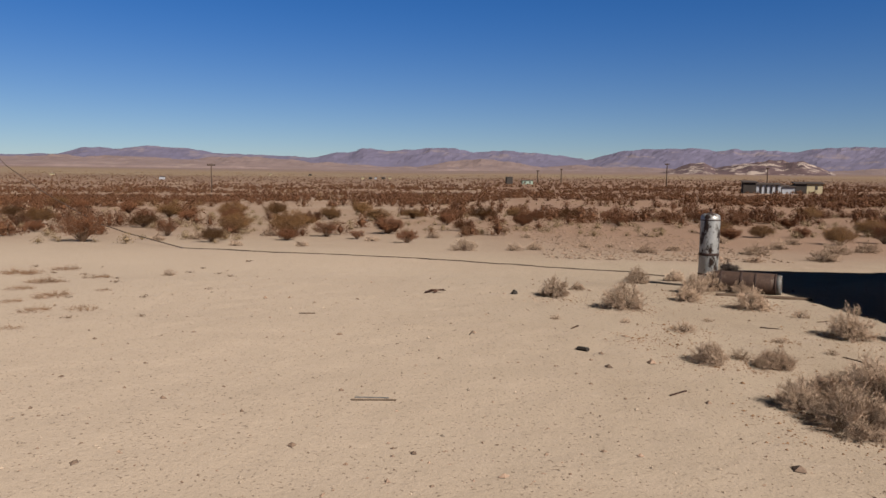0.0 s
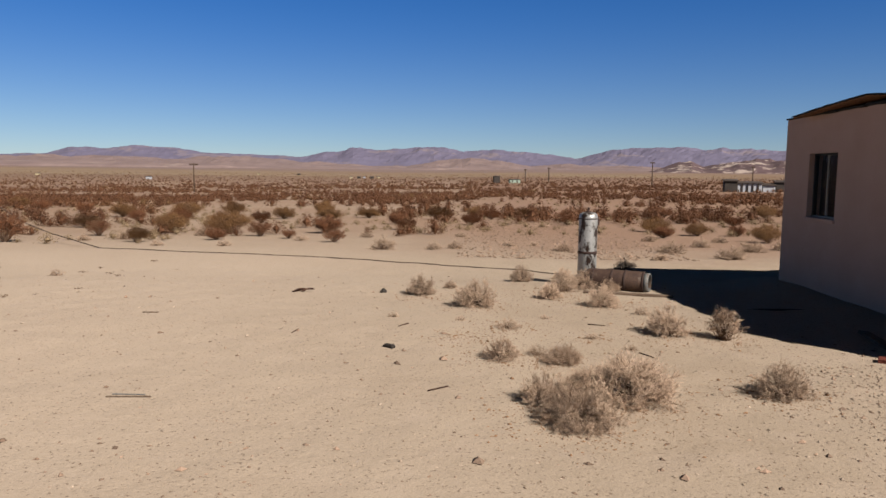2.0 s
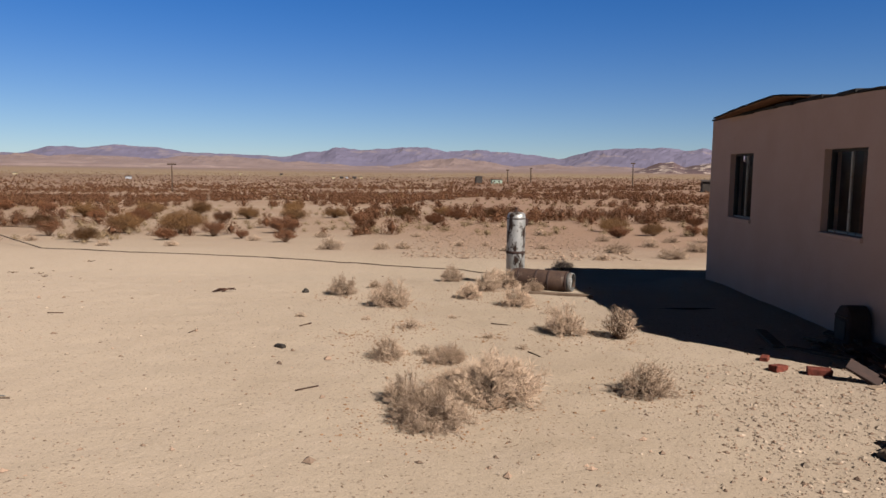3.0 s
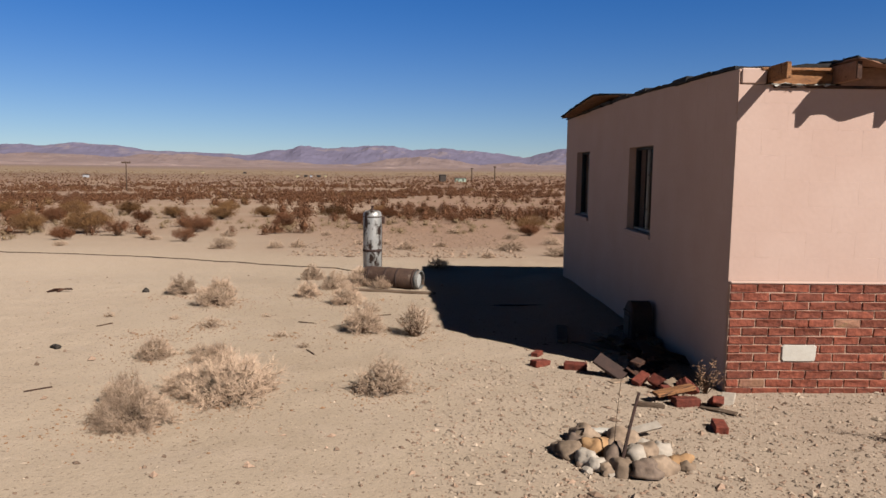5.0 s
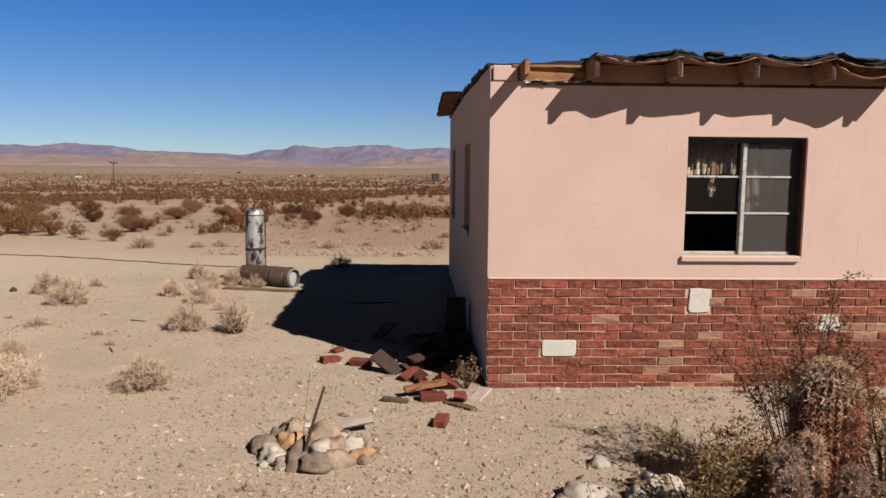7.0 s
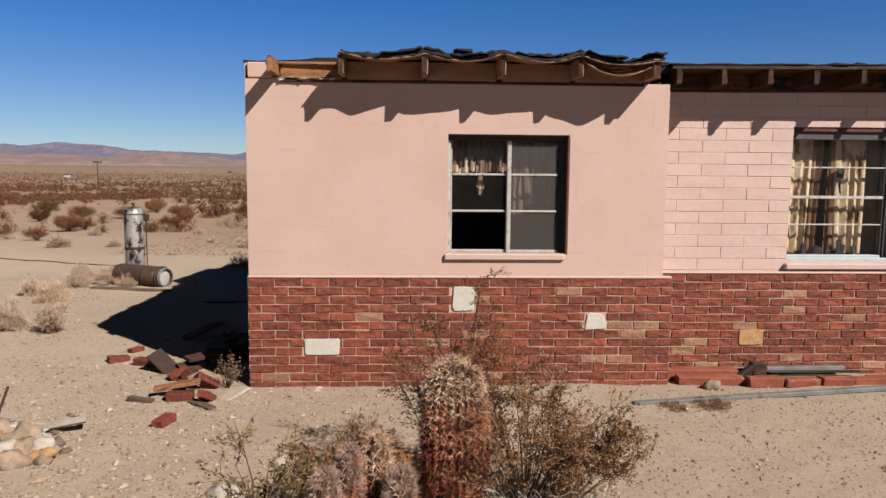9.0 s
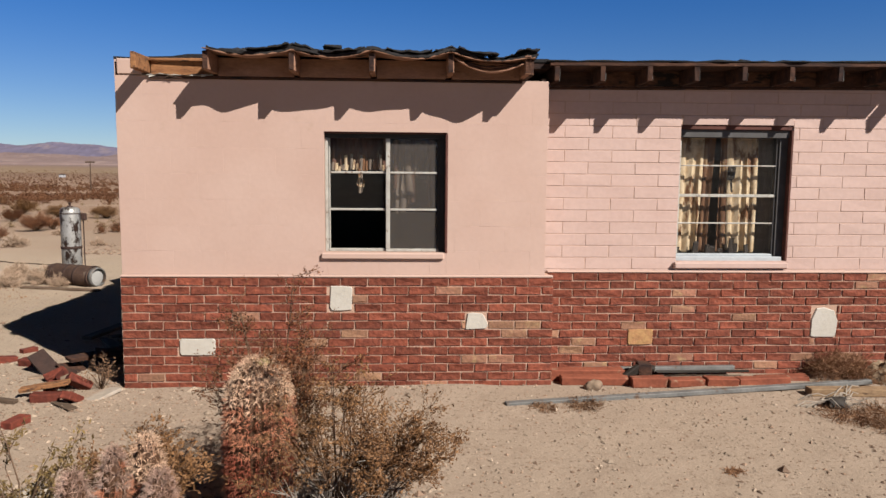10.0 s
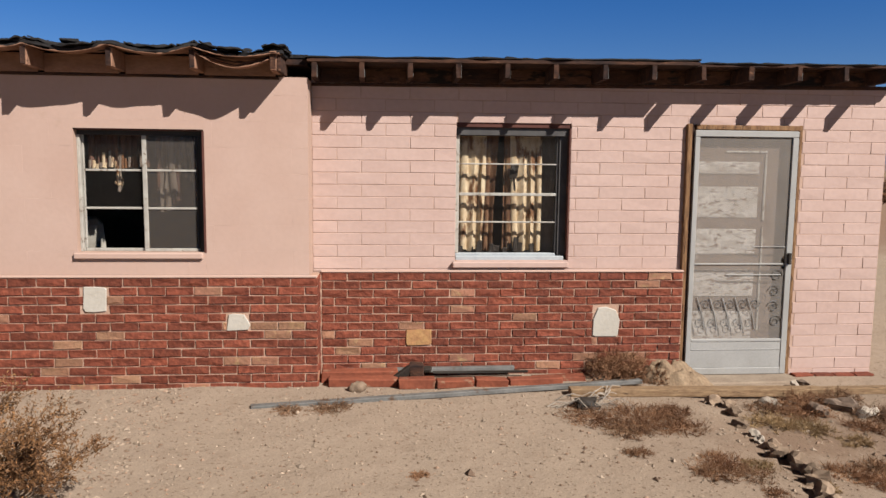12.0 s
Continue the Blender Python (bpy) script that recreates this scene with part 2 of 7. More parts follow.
FRAME_WHITE = mat("old_white_frame", (0.357, 0.341, 0.303), (0.270, 0.248, 0.217), 0.08, 0.6, 0.2, 50, spots=(0.119, 0.081, 0.057), spot_size=24, spot_at=0.58, fine=0.12)
FRAME_BLUE = mat("pale_blue_paint", (0.336, 0.357, 0.368), (0.297, 0.314, 0.325), 0.1, 0.6, 0.2, 50, spots=(0.190, 0.162, 0.140), spot_size=16, spot_at=0.68, fine=0.08)
REVEAL = mat("dark_red_reveal", (0.092, 0.035, 0.026), (0.060, 0.024, 0.019), 0.15, 0.85, 0.3, 40, fine=0.15)
GASKET = mat("dark_frame_metal", (0.027, 0.025, 0.024), (0.016, 0.015, 0.014), 0.2, 0.6, 0.1, 40, fine=0.1)
DOOR_OLD = mat("peeling_white_door", (0.400, 0.375, 0.345), (0.270, 0.240, 0.210), 0.12, 0.8, 0.4, 40, spots=(0.119, 0.078, 0.056), spot_size=22, spot_at=0.54, stretch=(0.7, 1, 2.0), fine=0.18)
DOOR_BROWN = mat("brown_door_rail", (0.135, 0.098, 0.076), (0.092, 0.062, 0.046), 0.2, 0.8, 0.3, 40, spots=(0.248, 0.212, 0.173), spot_size=12, spot_at=0.64, fine=0.15)
CURTAIN = mat("cream_curtain", (0.520, 0.420, 0.285), (0.380, 0.270, 0.155), 0.09, 0.9, 0.15, 60, spots=(0.140, 0.066, 0.031), spot_size=3.2, spot_at=0.515, stretch=(2.2, 2.2, 0.8), fine=0.12)
CURTAIN_RED = mat("red_brown_curtain", (0.128, 0.066, 0.044), (0.075, 0.036, 0.024), 0.06, 0.9, 0.15, 60, spots=(0.212, 0.145, 0.093), spot_size=6, spot_at=0.60, stretch=(4, 4, 0.5), fine=0.2)
CURTAIN_BROWN = mat("stained_brown_curtain", (0.162, 0.081, 0.041), (0.081, 0.038, 0.020), 0.08, 0.9, 0.15, 60, spots=(0.227, 0.146, 0.076), spot_size=5, spot_at=0.58, stretch=(2, 2, 0.6), fine=0.15)
FRAME_GREY = mat("worn_grey_frame", (0.066, 0.062, 0.060), (0.044, 0.041, 0.040), 0.1, 0.6, 0.1, 40, spots=(0.151, 0.130, 0.113), spot_size=14, spot_at=0.66, fine=0.12)
CURTAIN_OLD = mat("grey_torn_curtain", (0.184, 0.146, 0.113), (0.130, 0.097, 0.076), 0.09, 0.9, 0.2, 60, stretch=(3, 3, 0.6), fine=0.25)
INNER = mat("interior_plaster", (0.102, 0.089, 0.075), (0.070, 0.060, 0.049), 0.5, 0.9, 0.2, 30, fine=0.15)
PALE_CLOTH = mat("pale_padding", (0.336, 0.314, 0.270), (0.270, 0.243, 0.201), 0.2, 0.9, 0.2, 30, fine=0.12)
PANE = glass("dusty_glass", (0.066, 0.056, 0.048), 0.35, 0.62)
PANE_CLEAR = glass("thin_glass", (0.030, 0.027, 0.025), 0.08, 0.93)
MESH = glass("insect_screen", (0.205, 0.178, 0.155), 0.8, 0.67)
TANK = mat("silver_paint", (0.340, 0.327, 0.310), (0.264, 0.255, 0.238), 0.3, 0.42, 0.15, 30, metal=0.45, spots=(0.034, 0.020, 0.015), spot_size=3.6, spot_at=0.475, stretch=(2.0, 2.0, 1.1), fine=0.12)
RUST = mat("rusty_steel", (0.071, 0.041, 0.028), (0.041, 0.023, 0.017), 0.15, 0.75, 0.3, 40, metal=0.1, spots=(0.117, 0.084, 0.065), spot_size=6, spot_at=0.60, fine=0.25)
RUST_DARK = mat("dark_rust_band", (0.046, 0.024, 0.018), (0.027, 0.016, 0.013), 0.1, 0.8, 0.3, 40, fine=0.2)
TWIG = mat("dry_straw_twig", (0.405, 0.290, 0.204), (0.280, 0.192, 0.130), 0.12, 0.9, 0.0, 30, vary=0.14, fine=0.25)
TWIG_DARK = mat("brown_twig", (0.130, 0.078, 0.049), (0.092, 0.054, 0.032), 0.2, 0.9, 0.0, 30, vary=0.15, fine=0.2)
TWIG_GREY = mat("grey_twig", (0.227, 0.195, 0.162), (0.184, 0.151, 0.124), 0.2, 0.9, 0.0, 30, fine=0.2)
LEAF = mat("olive_leaf", (0.185, 0.093, 0.038), (0.112, 0.052, 0.021), 0.25, 0.7, 0.0, 20, vary=0.3, island=True, fine=0.2)
LEAF_GREEN = mat("yellow_olive_leaf", (0.150, 0.098, 0.035), (0.085, 0.053, 0.020), 0.2, 0.7, 0.0, 20, vary=0.3, island=True, fine=0.2)
LEAF_RUST = mat("rusty_leaf", (0.132, 0.049, 0.019), (0.081, 0.030, 0.011), 0.6, 0.8, 0.0, 10, vary=0.25, island=True, fine=0.2)
LEAF_OLIVE = mat("dusty_olive_leaf", (0.132, 0.063, 0.020), (0.081, 0.038, 0.014), 0.6, 0.8, 0.0, 10, vary=0.25, island=True, fine=0.2)
SCRUB = mat("scrub", (0.108, 0.046, 0.020), (0.070, 0.029, 0.013), 9, 0.9, 0.0, 3, vary=0.22, island=True, spots=(0.128, 0.070, 0.029), spot_size=0.06, spot_at=0.58, fine=0.15)
STRAW_SCRUB = mat("straw_scrub", (0.195, 0.135, 0.078), (0.151, 0.100, 0.054), 3, 0.9, 0.0, 3, vary=0.15, island=True, fine=0.15)
CACTUS = mat("cactus_flesh", (0.07, 0.034, 0.016), (0.045, 0.02, 0.01), 0.1, 0.6, 0.1, 40, fine=0.2)
SPINE_AMBER = mat("amber_cactus_spine", (0.5, 0.225, 0.13), (0.33, 0.12, 0.065), 0.1, 0.7, 0.0, 30, vary=0.25, island=True, fine=0.15)
SPINE = mat("cactus_spine", (0.56, 0.39, 0.27), (0.44, 0.275, 0.18), 0.1, 0.7, 0.0, 30, vary=0.2, island=True, fine=0.15)
SPINE_DULL = mat("dull_pink_spine", (0.385, 0.262, 0.205), (0.27, 0.168, 0.125), 0.1, 0.7, 0.0, 30, vary=0.25, island=True, fine=0.15)
WOOD_BEAM = mat("sun_bleached_beam", (0.238, 0.157, 0.089), (0.146, 0.089, 0.049), 0.12, 0.9, 0.5, 26, stretch=(1, 8, 8), spots=(0.065, 0.038, 0.024), spot_size=7, spot_at=0.60, fine=0.28)
DEAD_WEED = mat("dead_brown_weed", (0.195, 0.111, 0.062), (0.133, 0.071, 0.038), 0.15, 0.9, 0.0, 30, vary=0.2, fine=0.25)
SPINE_RED = mat("red_cactus_spine", (0.25, 0.066, 0.034), (0.13, 0.034, 0.018), 0.1, 0.7, 0.0, 30, vary=0.2, island=True, fine=0.15)
CROWN_YELLOW = mat("cactus_crown_wool", (0.290, 0.225, 0.115), (0.240, 0.175, 0.080), 0.05, 0.9, 0.2, 60, fine=0.15)
ROCK = mat("tan_rock", (0.225, 0.16, 0.11), (0.15, 0.104, 0.071), 0.12, 0.9, 0.5, 30, vary=0.25, fine=0.2)
ROCK_GREY = mat("grey_rock", (0.146, 0.105, 0.078), (0.095, 0.065, 0.048), 0.10, 0.9, 0.6, 30, vary=0.25, fine=0.3)
ROCK_WHITE = mat("white_rock", (0.303, 0.259, 0.212), (0.238, 0.195, 0.154), 0.1, 0.85, 0.4, 30, vary=0.12, fine=0.12)
ROCK_ORANGE = mat("orange_rock", (0.281, 0.167, 0.081), (0.227, 0.124, 0.060), 0.1, 0.9, 0.4, 30, vary=0.15, fine=0.15)
PEBBLE = mat("pebbles", (0.225, 0.150, 0.104), (0.150, 0.096, 0.065), 0.4, 0.9, 0.3, 60, vary=0.4, island=True, fine=0.2)
PEBBLE_PALE = mat("pale_pebbles", (0.270, 0.208, 0.154), (0.217, 0.162, 0.116), 0.4, 0.9, 0.3, 60, vary=0.3, island=True, fine=0.15)
BLACKISH = mat("black_rubber", (0.027, 0.020, 0.015), (0.016, 0.012, 0.009), 0.3, 0.7, 0.2, 40, fine=0.2)
CABLE = mat("old_cable", (0.071, 0.046, 0.034), (0.041, 0.027, 0.020), 0.4, 0.8, 0.1, 40, fine=0.2)
POLE = mat("pole_wood", (0.065, 0.041, 0.027), (0.043, 0.027, 0.019), 1.0, 0.9, 0.2, 10, fine=0.2)
# distance haze is mixed into the next two rock colours: bluer, greyer, flatter
RIDGE = mat("hazed_mauve_rock", (0.112, 0.098, 0.142), (0.096, 0.083, 0.121), 160, 0.95, 0.0, 0.02, spots=(0.149, 0.119, 0.136), spot_size=0.006, spot_at=0.55, fine=0.10)
HILLS = mat("hazed_desert_hill", (0.174, 0.123, 0.112), (0.143, 0.099, 0.092), 120, 0.95, 0.0, 0.03, spots=(0.200, 0.145, 0.128), spot_size=0.008, spot_at=0.58, fine=0.12)
HILLS_PALE = mat("pale_streaked_hill", (0.092, 0.057, 0.057), (0.067, 0.043, 0.044), 60, 0.95, 0.0, 0.04, spots=(0.270, 0.212, 0.178), spot_size=0.02, spot_at=0.525, fine=0.2)
SHED_WHITE = mat("white_shed_wall", (0.357, 0.357, 0.368), (0.281, 0.281, 0.297), 3, 0.8, 0.0, 2, fine=0.1)
SHED_YELLOW = mat("yellow_shed_wall", (0.357, 0.297, 0.184), (0.314, 0.254, 0.151), 3, 0.8, 0.0, 2, fine=0.1)
SHED_DARK = mat("dark_shed_wall", (0.046, 0.036, 0.030), (0.027, 0.022, 0.019), 3, 0.9, 0.0, 2, fine=0.2)
SHED_GREEN = mat("pale_green_wall", (0.248, 0.297, 0.238), (0.206, 0.248, 0.195), 3, 0.8, 0.0, 2, fine=0.1)
SHED_ROOF = mat("shed_roof", (0.058, 0.042, 0.034), (0.038, 0.028, 0.023), 3, 0.9, 0.0, 2, fine=0.2)


# ---- building helpers ----
WORLD = {}


def thing(name, m, label, category, group="", kind="", data=None, material=None):
    ob = new(name, data)
    ob.matrix_basis = m
    WORLD[ob] = m.copy()
    if material:
        data.materials.append(material)
    return tagged(ob, label, category, group, kind)


def part(name, data, material, parent, label="", m=None, kind=""):
    """Links a mesh (or a bmesh) as one object under a thing or a part; its coordinates, or m, are in the world."""
    if isinstance(data, bmesh.types.BMesh):
        me = bpy.data.meshes.new(name)
        data.to_mesh(me)
        data.free()
        data = me
    if material and not data.materials:
        data.materials.append(material)
    ob = new(name, data)
    ob.parent = parent
    ob.matrix_parent_inverse = WORLD[parent].inverted()
    ob.matrix_basis = m if m is not None else Matrix()
    WORLD[ob] = ob.matrix_basis.copy()
    return tagged(ob, label, kind=kind) if kind else tagged(ob, label)


def mesh_of(name, verts, faces, smooth=False):
    me = bpy.data.meshes.new(name)
    me.from_pydata([tuple(v) for v in verts], [], faces)
    if smooth:
        for p in me.polygons:
            p.use_smooth = True
    me.update()
    return me


def bev_box(x0, y0, z0, x1, y1, z1, b=0.006, wob=0.0, seed=1):
    """A box with broken edges, its corners a little out of true."""
    bm = bmesh.new()
    bmesh.ops.create_cube(bm, size=1.0)
    rng = random.Random(seed)
    for v in bm.verts:
        v.co = Vector((x0 + (v.co.x + 0.5) * (x1 - x0), y0 + (v.co.y + 0.5) * (y1 - y0), z0 + (v.co.z + 0.5) * (z1 - z0)))
        v.co += Vector([rng.uniform(-wob, wob) for _ in range(3)])
    if b:
        bmesh.ops.bevel(bm, geom=bm.edges[:], offset=b, segments=1, affect="EDGES")
    return bm


def tube(vs, fs, pts, r0, r1, sides=3):
    """Adds a tapered stem along pts to the lists."""
    base = len(vs)
    k = len(pts)
    for i, p in enumerate(pts):
        d = (pts[min(i + 1, k - 1)] - pts[max(i - 1, 0)])
        d = d.normalized() if d.length > 1e-9 else Vector((0, 0, 1))
        a = d.orthogonal().normalized()
        b = d.cross(a)
        r = r0 + (r1 - r0) * i / max(1, k - 1)
        for s in range(sides):
            t = 2 * math.pi * s / sides
            vs.append(p + (a * math.cos(t) + b * math.sin(t)) * r)
    for i in range(k - 1):
        for s in range(sides):
            n = (s + 1) % sides
            fs.append((base + i * sides + s, base + i * sides + n, base + (i + 1) * sides + n, base + (i + 1) * sides + s))
    fs.append(tuple(base + (k - 1) * sides + s for s in range(sides)))


def lathe(profile, seg=32):
    """A turned body about z from (radius, height) pairs."""
    vs, fs = [], []
    for r, z in profile:
        for s in range(seg):
            t = 2 * math.pi * s / seg
            vs.append((r * math.cos(t), r * math.sin(t), z))
    for i in range(len(profile) - 1):
        for s in range(seg):
            n = (s + 1) % seg
            fs.append((i * seg + s, i * seg + n, (i + 1) * seg + n, (i + 1) * seg + s))
    return vs, fs


def smooth_step(a, b, v):
    t = min(1.0, max(0.0, (v - a) / (b - a)))
    return t * t * (3 - 2 * t)


def land(x, y):
    """The ground's height: level round the house, then falling gently to a wide plain that rises to the ranges."""
    s = max(0.0, y - 12.0)
    far = math.hypot(x, y)
    z = -8.0 * (1 - math.exp(-s / 290.0)) + 0.012 * max(-150.0, min(150.0, x)) * smooth_step(15, 110, y)
    z += 24.0 * smooth_step(1200, 3900, far)
    z -= 0.012 * max(0.0, min(s, 6.0))
    z -= 0.025 * max(0.0, min(y - 8.5, 5.0)) * smooth_step(6.4, 5.4, x if y < 13.5 else 0) * smooth_step(18.0, 13.8, y)
    w = smooth_step(16, 60, y)
    z += noise.noise(Vector((x * 0.6, y * 0.6, 0))) * (0.018 + 0.03 * w)
    z += noise.noise(Vector((x * 0.07, y * 0.07, 3))) * 0.35 * w
    z -= 0.05 * smooth_step(12.7, 13.3, x) * smooth_step(5.5, 6.0, y) * smooth_step(9, 8, y)
    if far < 40:
        z += noise.noise(Vector((x * 2.7, y * 2.7, 7))) * 0.010 + noise.noise(Vector((x * 8.0, y * 8.0, 9))) * 0.004
    return z


# ---- ground ----
def graded(lo, hi, step, reach, grow):
    mid = list(np.arange(lo, hi, step))
    up, s = [hi], step
    while up[-1] < reach[1]:
        s *= grow
        up.append(up[-1] + s)
    down, s = [], step
    p = lo
    while p > reach[0]:
        s *= grow
        p -= s
        down.append(p)
    return down[::-1] + mid + up


gx = graded(-5.0, 15.5, 0.075, (-4300, 4300), 1.13)
gy = graded(3.6, 13.0, 0.065, (-60, 4500), 1.07)
gv = [(x, y, land(x, y)) for y in gy for x in gx]
W = len(gx)
gf = [(j * W + i, j * W + i + 1, (j + 1) * W + i + 1, (j + 1) * W + i) for j in range(len(gy) - 1) for i in range(W - 1)]
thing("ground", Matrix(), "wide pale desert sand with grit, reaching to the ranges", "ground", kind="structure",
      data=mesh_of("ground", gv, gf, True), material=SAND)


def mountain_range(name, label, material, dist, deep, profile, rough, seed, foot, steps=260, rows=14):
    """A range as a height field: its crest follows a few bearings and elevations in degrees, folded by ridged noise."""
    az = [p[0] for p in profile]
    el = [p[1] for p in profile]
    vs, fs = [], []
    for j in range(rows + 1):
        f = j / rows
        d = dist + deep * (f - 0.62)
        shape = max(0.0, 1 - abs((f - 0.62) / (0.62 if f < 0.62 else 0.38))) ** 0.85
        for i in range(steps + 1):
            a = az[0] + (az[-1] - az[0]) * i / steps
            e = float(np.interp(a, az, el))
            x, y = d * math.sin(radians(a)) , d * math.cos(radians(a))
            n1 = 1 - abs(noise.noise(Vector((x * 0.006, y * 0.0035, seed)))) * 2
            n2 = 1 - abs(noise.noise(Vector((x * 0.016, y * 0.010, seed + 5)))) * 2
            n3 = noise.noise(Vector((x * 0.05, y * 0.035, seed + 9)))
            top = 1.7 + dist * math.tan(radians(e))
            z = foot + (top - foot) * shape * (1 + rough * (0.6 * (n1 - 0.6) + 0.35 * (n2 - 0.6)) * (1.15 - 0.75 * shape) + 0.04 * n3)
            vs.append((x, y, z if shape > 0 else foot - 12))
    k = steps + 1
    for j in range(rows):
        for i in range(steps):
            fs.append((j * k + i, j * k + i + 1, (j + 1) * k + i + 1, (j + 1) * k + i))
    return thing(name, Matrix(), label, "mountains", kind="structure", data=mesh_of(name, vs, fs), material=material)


mountain_range("backdrop", "long mountain range behind the plain, haze mauve in its colour", RIDGE, 4250, 900,
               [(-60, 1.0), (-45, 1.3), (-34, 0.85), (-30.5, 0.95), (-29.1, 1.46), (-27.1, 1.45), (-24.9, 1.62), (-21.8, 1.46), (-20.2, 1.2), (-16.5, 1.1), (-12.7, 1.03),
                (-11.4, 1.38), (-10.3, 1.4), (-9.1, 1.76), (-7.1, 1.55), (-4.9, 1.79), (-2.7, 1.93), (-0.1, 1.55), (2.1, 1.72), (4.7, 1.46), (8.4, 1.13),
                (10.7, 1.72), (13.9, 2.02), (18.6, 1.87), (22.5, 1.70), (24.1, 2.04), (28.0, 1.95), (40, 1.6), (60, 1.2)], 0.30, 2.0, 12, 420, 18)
mountain_range("backdrop", "low tan hills before the range, haze mixed into their colour", HILLS, 3300, 900,
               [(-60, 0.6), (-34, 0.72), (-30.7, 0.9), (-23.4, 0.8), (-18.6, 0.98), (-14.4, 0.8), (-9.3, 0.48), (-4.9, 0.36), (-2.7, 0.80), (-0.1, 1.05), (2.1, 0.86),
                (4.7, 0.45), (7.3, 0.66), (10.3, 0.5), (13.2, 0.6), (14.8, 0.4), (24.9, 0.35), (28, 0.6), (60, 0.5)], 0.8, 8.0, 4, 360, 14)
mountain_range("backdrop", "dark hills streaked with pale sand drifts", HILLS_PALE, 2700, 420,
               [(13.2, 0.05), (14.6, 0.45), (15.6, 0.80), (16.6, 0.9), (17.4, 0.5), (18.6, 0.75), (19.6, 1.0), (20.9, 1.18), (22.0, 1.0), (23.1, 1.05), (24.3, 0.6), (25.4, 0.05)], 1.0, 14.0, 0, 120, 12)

# ---- the pink house ----
HX, FY, RY, SX, EX, BY = 6.53, 6.19, 6.50, 9.91, 14.93, 12.92
house = thing("house", pose(HX, FY, 0), "abandoned pink block house with red brick skirt and ragged roof", "house")


def cut(rects, holes):
    for hx0, hz0, hx1, hz1 in holes:
        out = []
        for x0, z0, x1, z1 in rects:
            if hx0 >= x1 or hx1 <= x0 or hz0 >= z1 or hz1 <= z0:
                out.append((x0, z0, x1, z1))
                continue
            if hx0 > x0:
                out.append((x0, z0, hx0, z1))
            if hx1 < x1:
                out.append((hx1, z0, x1, z1))
            a, b = max(x0, hx0), min(x1, hx1)
            if hz0 > z0:
                out.append((a, z0, b, hz0))
            if hz1 < z1:
                out.append((a, hz1, b, z1))
        rects = out
    return rects


def wall_core(label, place, length, z0, z1, thick, holes, material, along="x", face=0.0):
    """A solid wall with its openings cut through, as one mesh."""
    bm = bmesh.new()
    for x0, a, x1, b in cut([(0, z0, length, z1)], holes):
        g = bmesh.ops.create_cube(bm, size=1.0)["verts"]
        for v in g:
            p = Vector((x0 + (v.co.x + 0.5) * (x1 - x0), face + (v.co.y + 0.5) * thick, a + (v.co.z + 0.5) * (b - a)))
            v.co = place @ p
    return part("wall", bm, material, house, label)


PIECES = {}


def slab(w, h, d, ch, rough, seed):
    """A block or brick that faces -y, its face edges broken; alike pieces share one mesh."""
    key = (round(w, 3), round(h, 3), d, ch, seed)
    if key not in PIECES:
        rng = random.Random(hash((int(w * 1000), int(h * 1000), seed)))
        j = lambda s: rng.uniform(-s, s) * rough
        vs = []
        for y, i in ((0.0, 0.0), (-(d - ch), 0.0), (-d, ch)):
            for sx, sz in ((-1, -1), (1, -1), (1, 1), (-1, 1)):
                k = 0 if y == 0 else 1
                vs.append((sx * (w / 2 - i) + k * j(0.0016), y + k * j(0.002), sz * (h / 2 - i) + k * j(0.0012)))
        fs = []
        for r in (0, 4):
            for s in range(4):
                n = (s + 1) % 4
                fs.append((r + s, r + n, r + 4 + n, r + 4 + s))
        c = len(vs)
        vs.append((j(0.01), -d + j(0.003), j(0.005)))
        fs += [(8 + s, 8 + (s + 1) % 4, c) for s in range(4)]
        PIECES[key] = mesh_of("piece", vs, fs)
    return PIECES[key]


def lay(parent, name, place, length, z0, z1, holes, bw, bh, joint, proud, ch, materials, rough=1.0, variants=5, seed=1, x_from=0.0, bond=0.5, back=0.004):
    """Lays pieces in running bond over a wall's face, round its openings."""
    rng = random.Random(seed)
    row, z = 0, z0
    while z < z1 - 0.01:
        top = min(z + bh, z1)
        x = x_from - (bw * bond if row % 2 else 0.0)
        while x < length - 0.01:
            a, b = max(x, x_from), min(x + bw, length)
            if b - a > 0.03:
                for x0, a0, x1, a1 in cut([(a + joint / 2, z + joint / 2, b - joint / 2, top - joint / 2)], holes):
                    if x1 - x0 < 0.02 or a1 - a0 < 0.012:
                        continue
                    w, h = round(x1 - x0, 3), round(a1 - a0, 3)
                    m = materials[0] if rng.random() > materials[2] else materials[1]
                    v = rng.randrange(variants) + (100 if m is materials[1] else 0)
                    data = slab(w, h, proud + back, ch, rough, v)
                    part(name, data, m, parent, m=place @ Matrix.Translation(((x0 + x1) / 2, back, (a0 + a1) / 2)))
            x += bw
        z += bh
        row += 1


FRONT = Matrix.Translation((HX, FY, 0))
RECESS = Matrix.Translation((SX, RY, 0))
SIDE = Matrix.Translation((HX, BY, 0)) @ Matrix.Rotation(radians(-90), 4, "Z")
W1 = (8.128 - HX, 1.088, 9.105 - HX, 2.048)
W2 = (11.112 - SX, 0.988, 12.095 - SX, 2.155)
DOOR = (13.17 - SX, -0.2, 14.13 - SX, 2.15)
W3 = (BY - 9.14, 1.10, BY - 8.24, 2.057)
W4 = (BY - 12.06, 1.10, BY - 11.18, 2.070)
TOP = 2.46
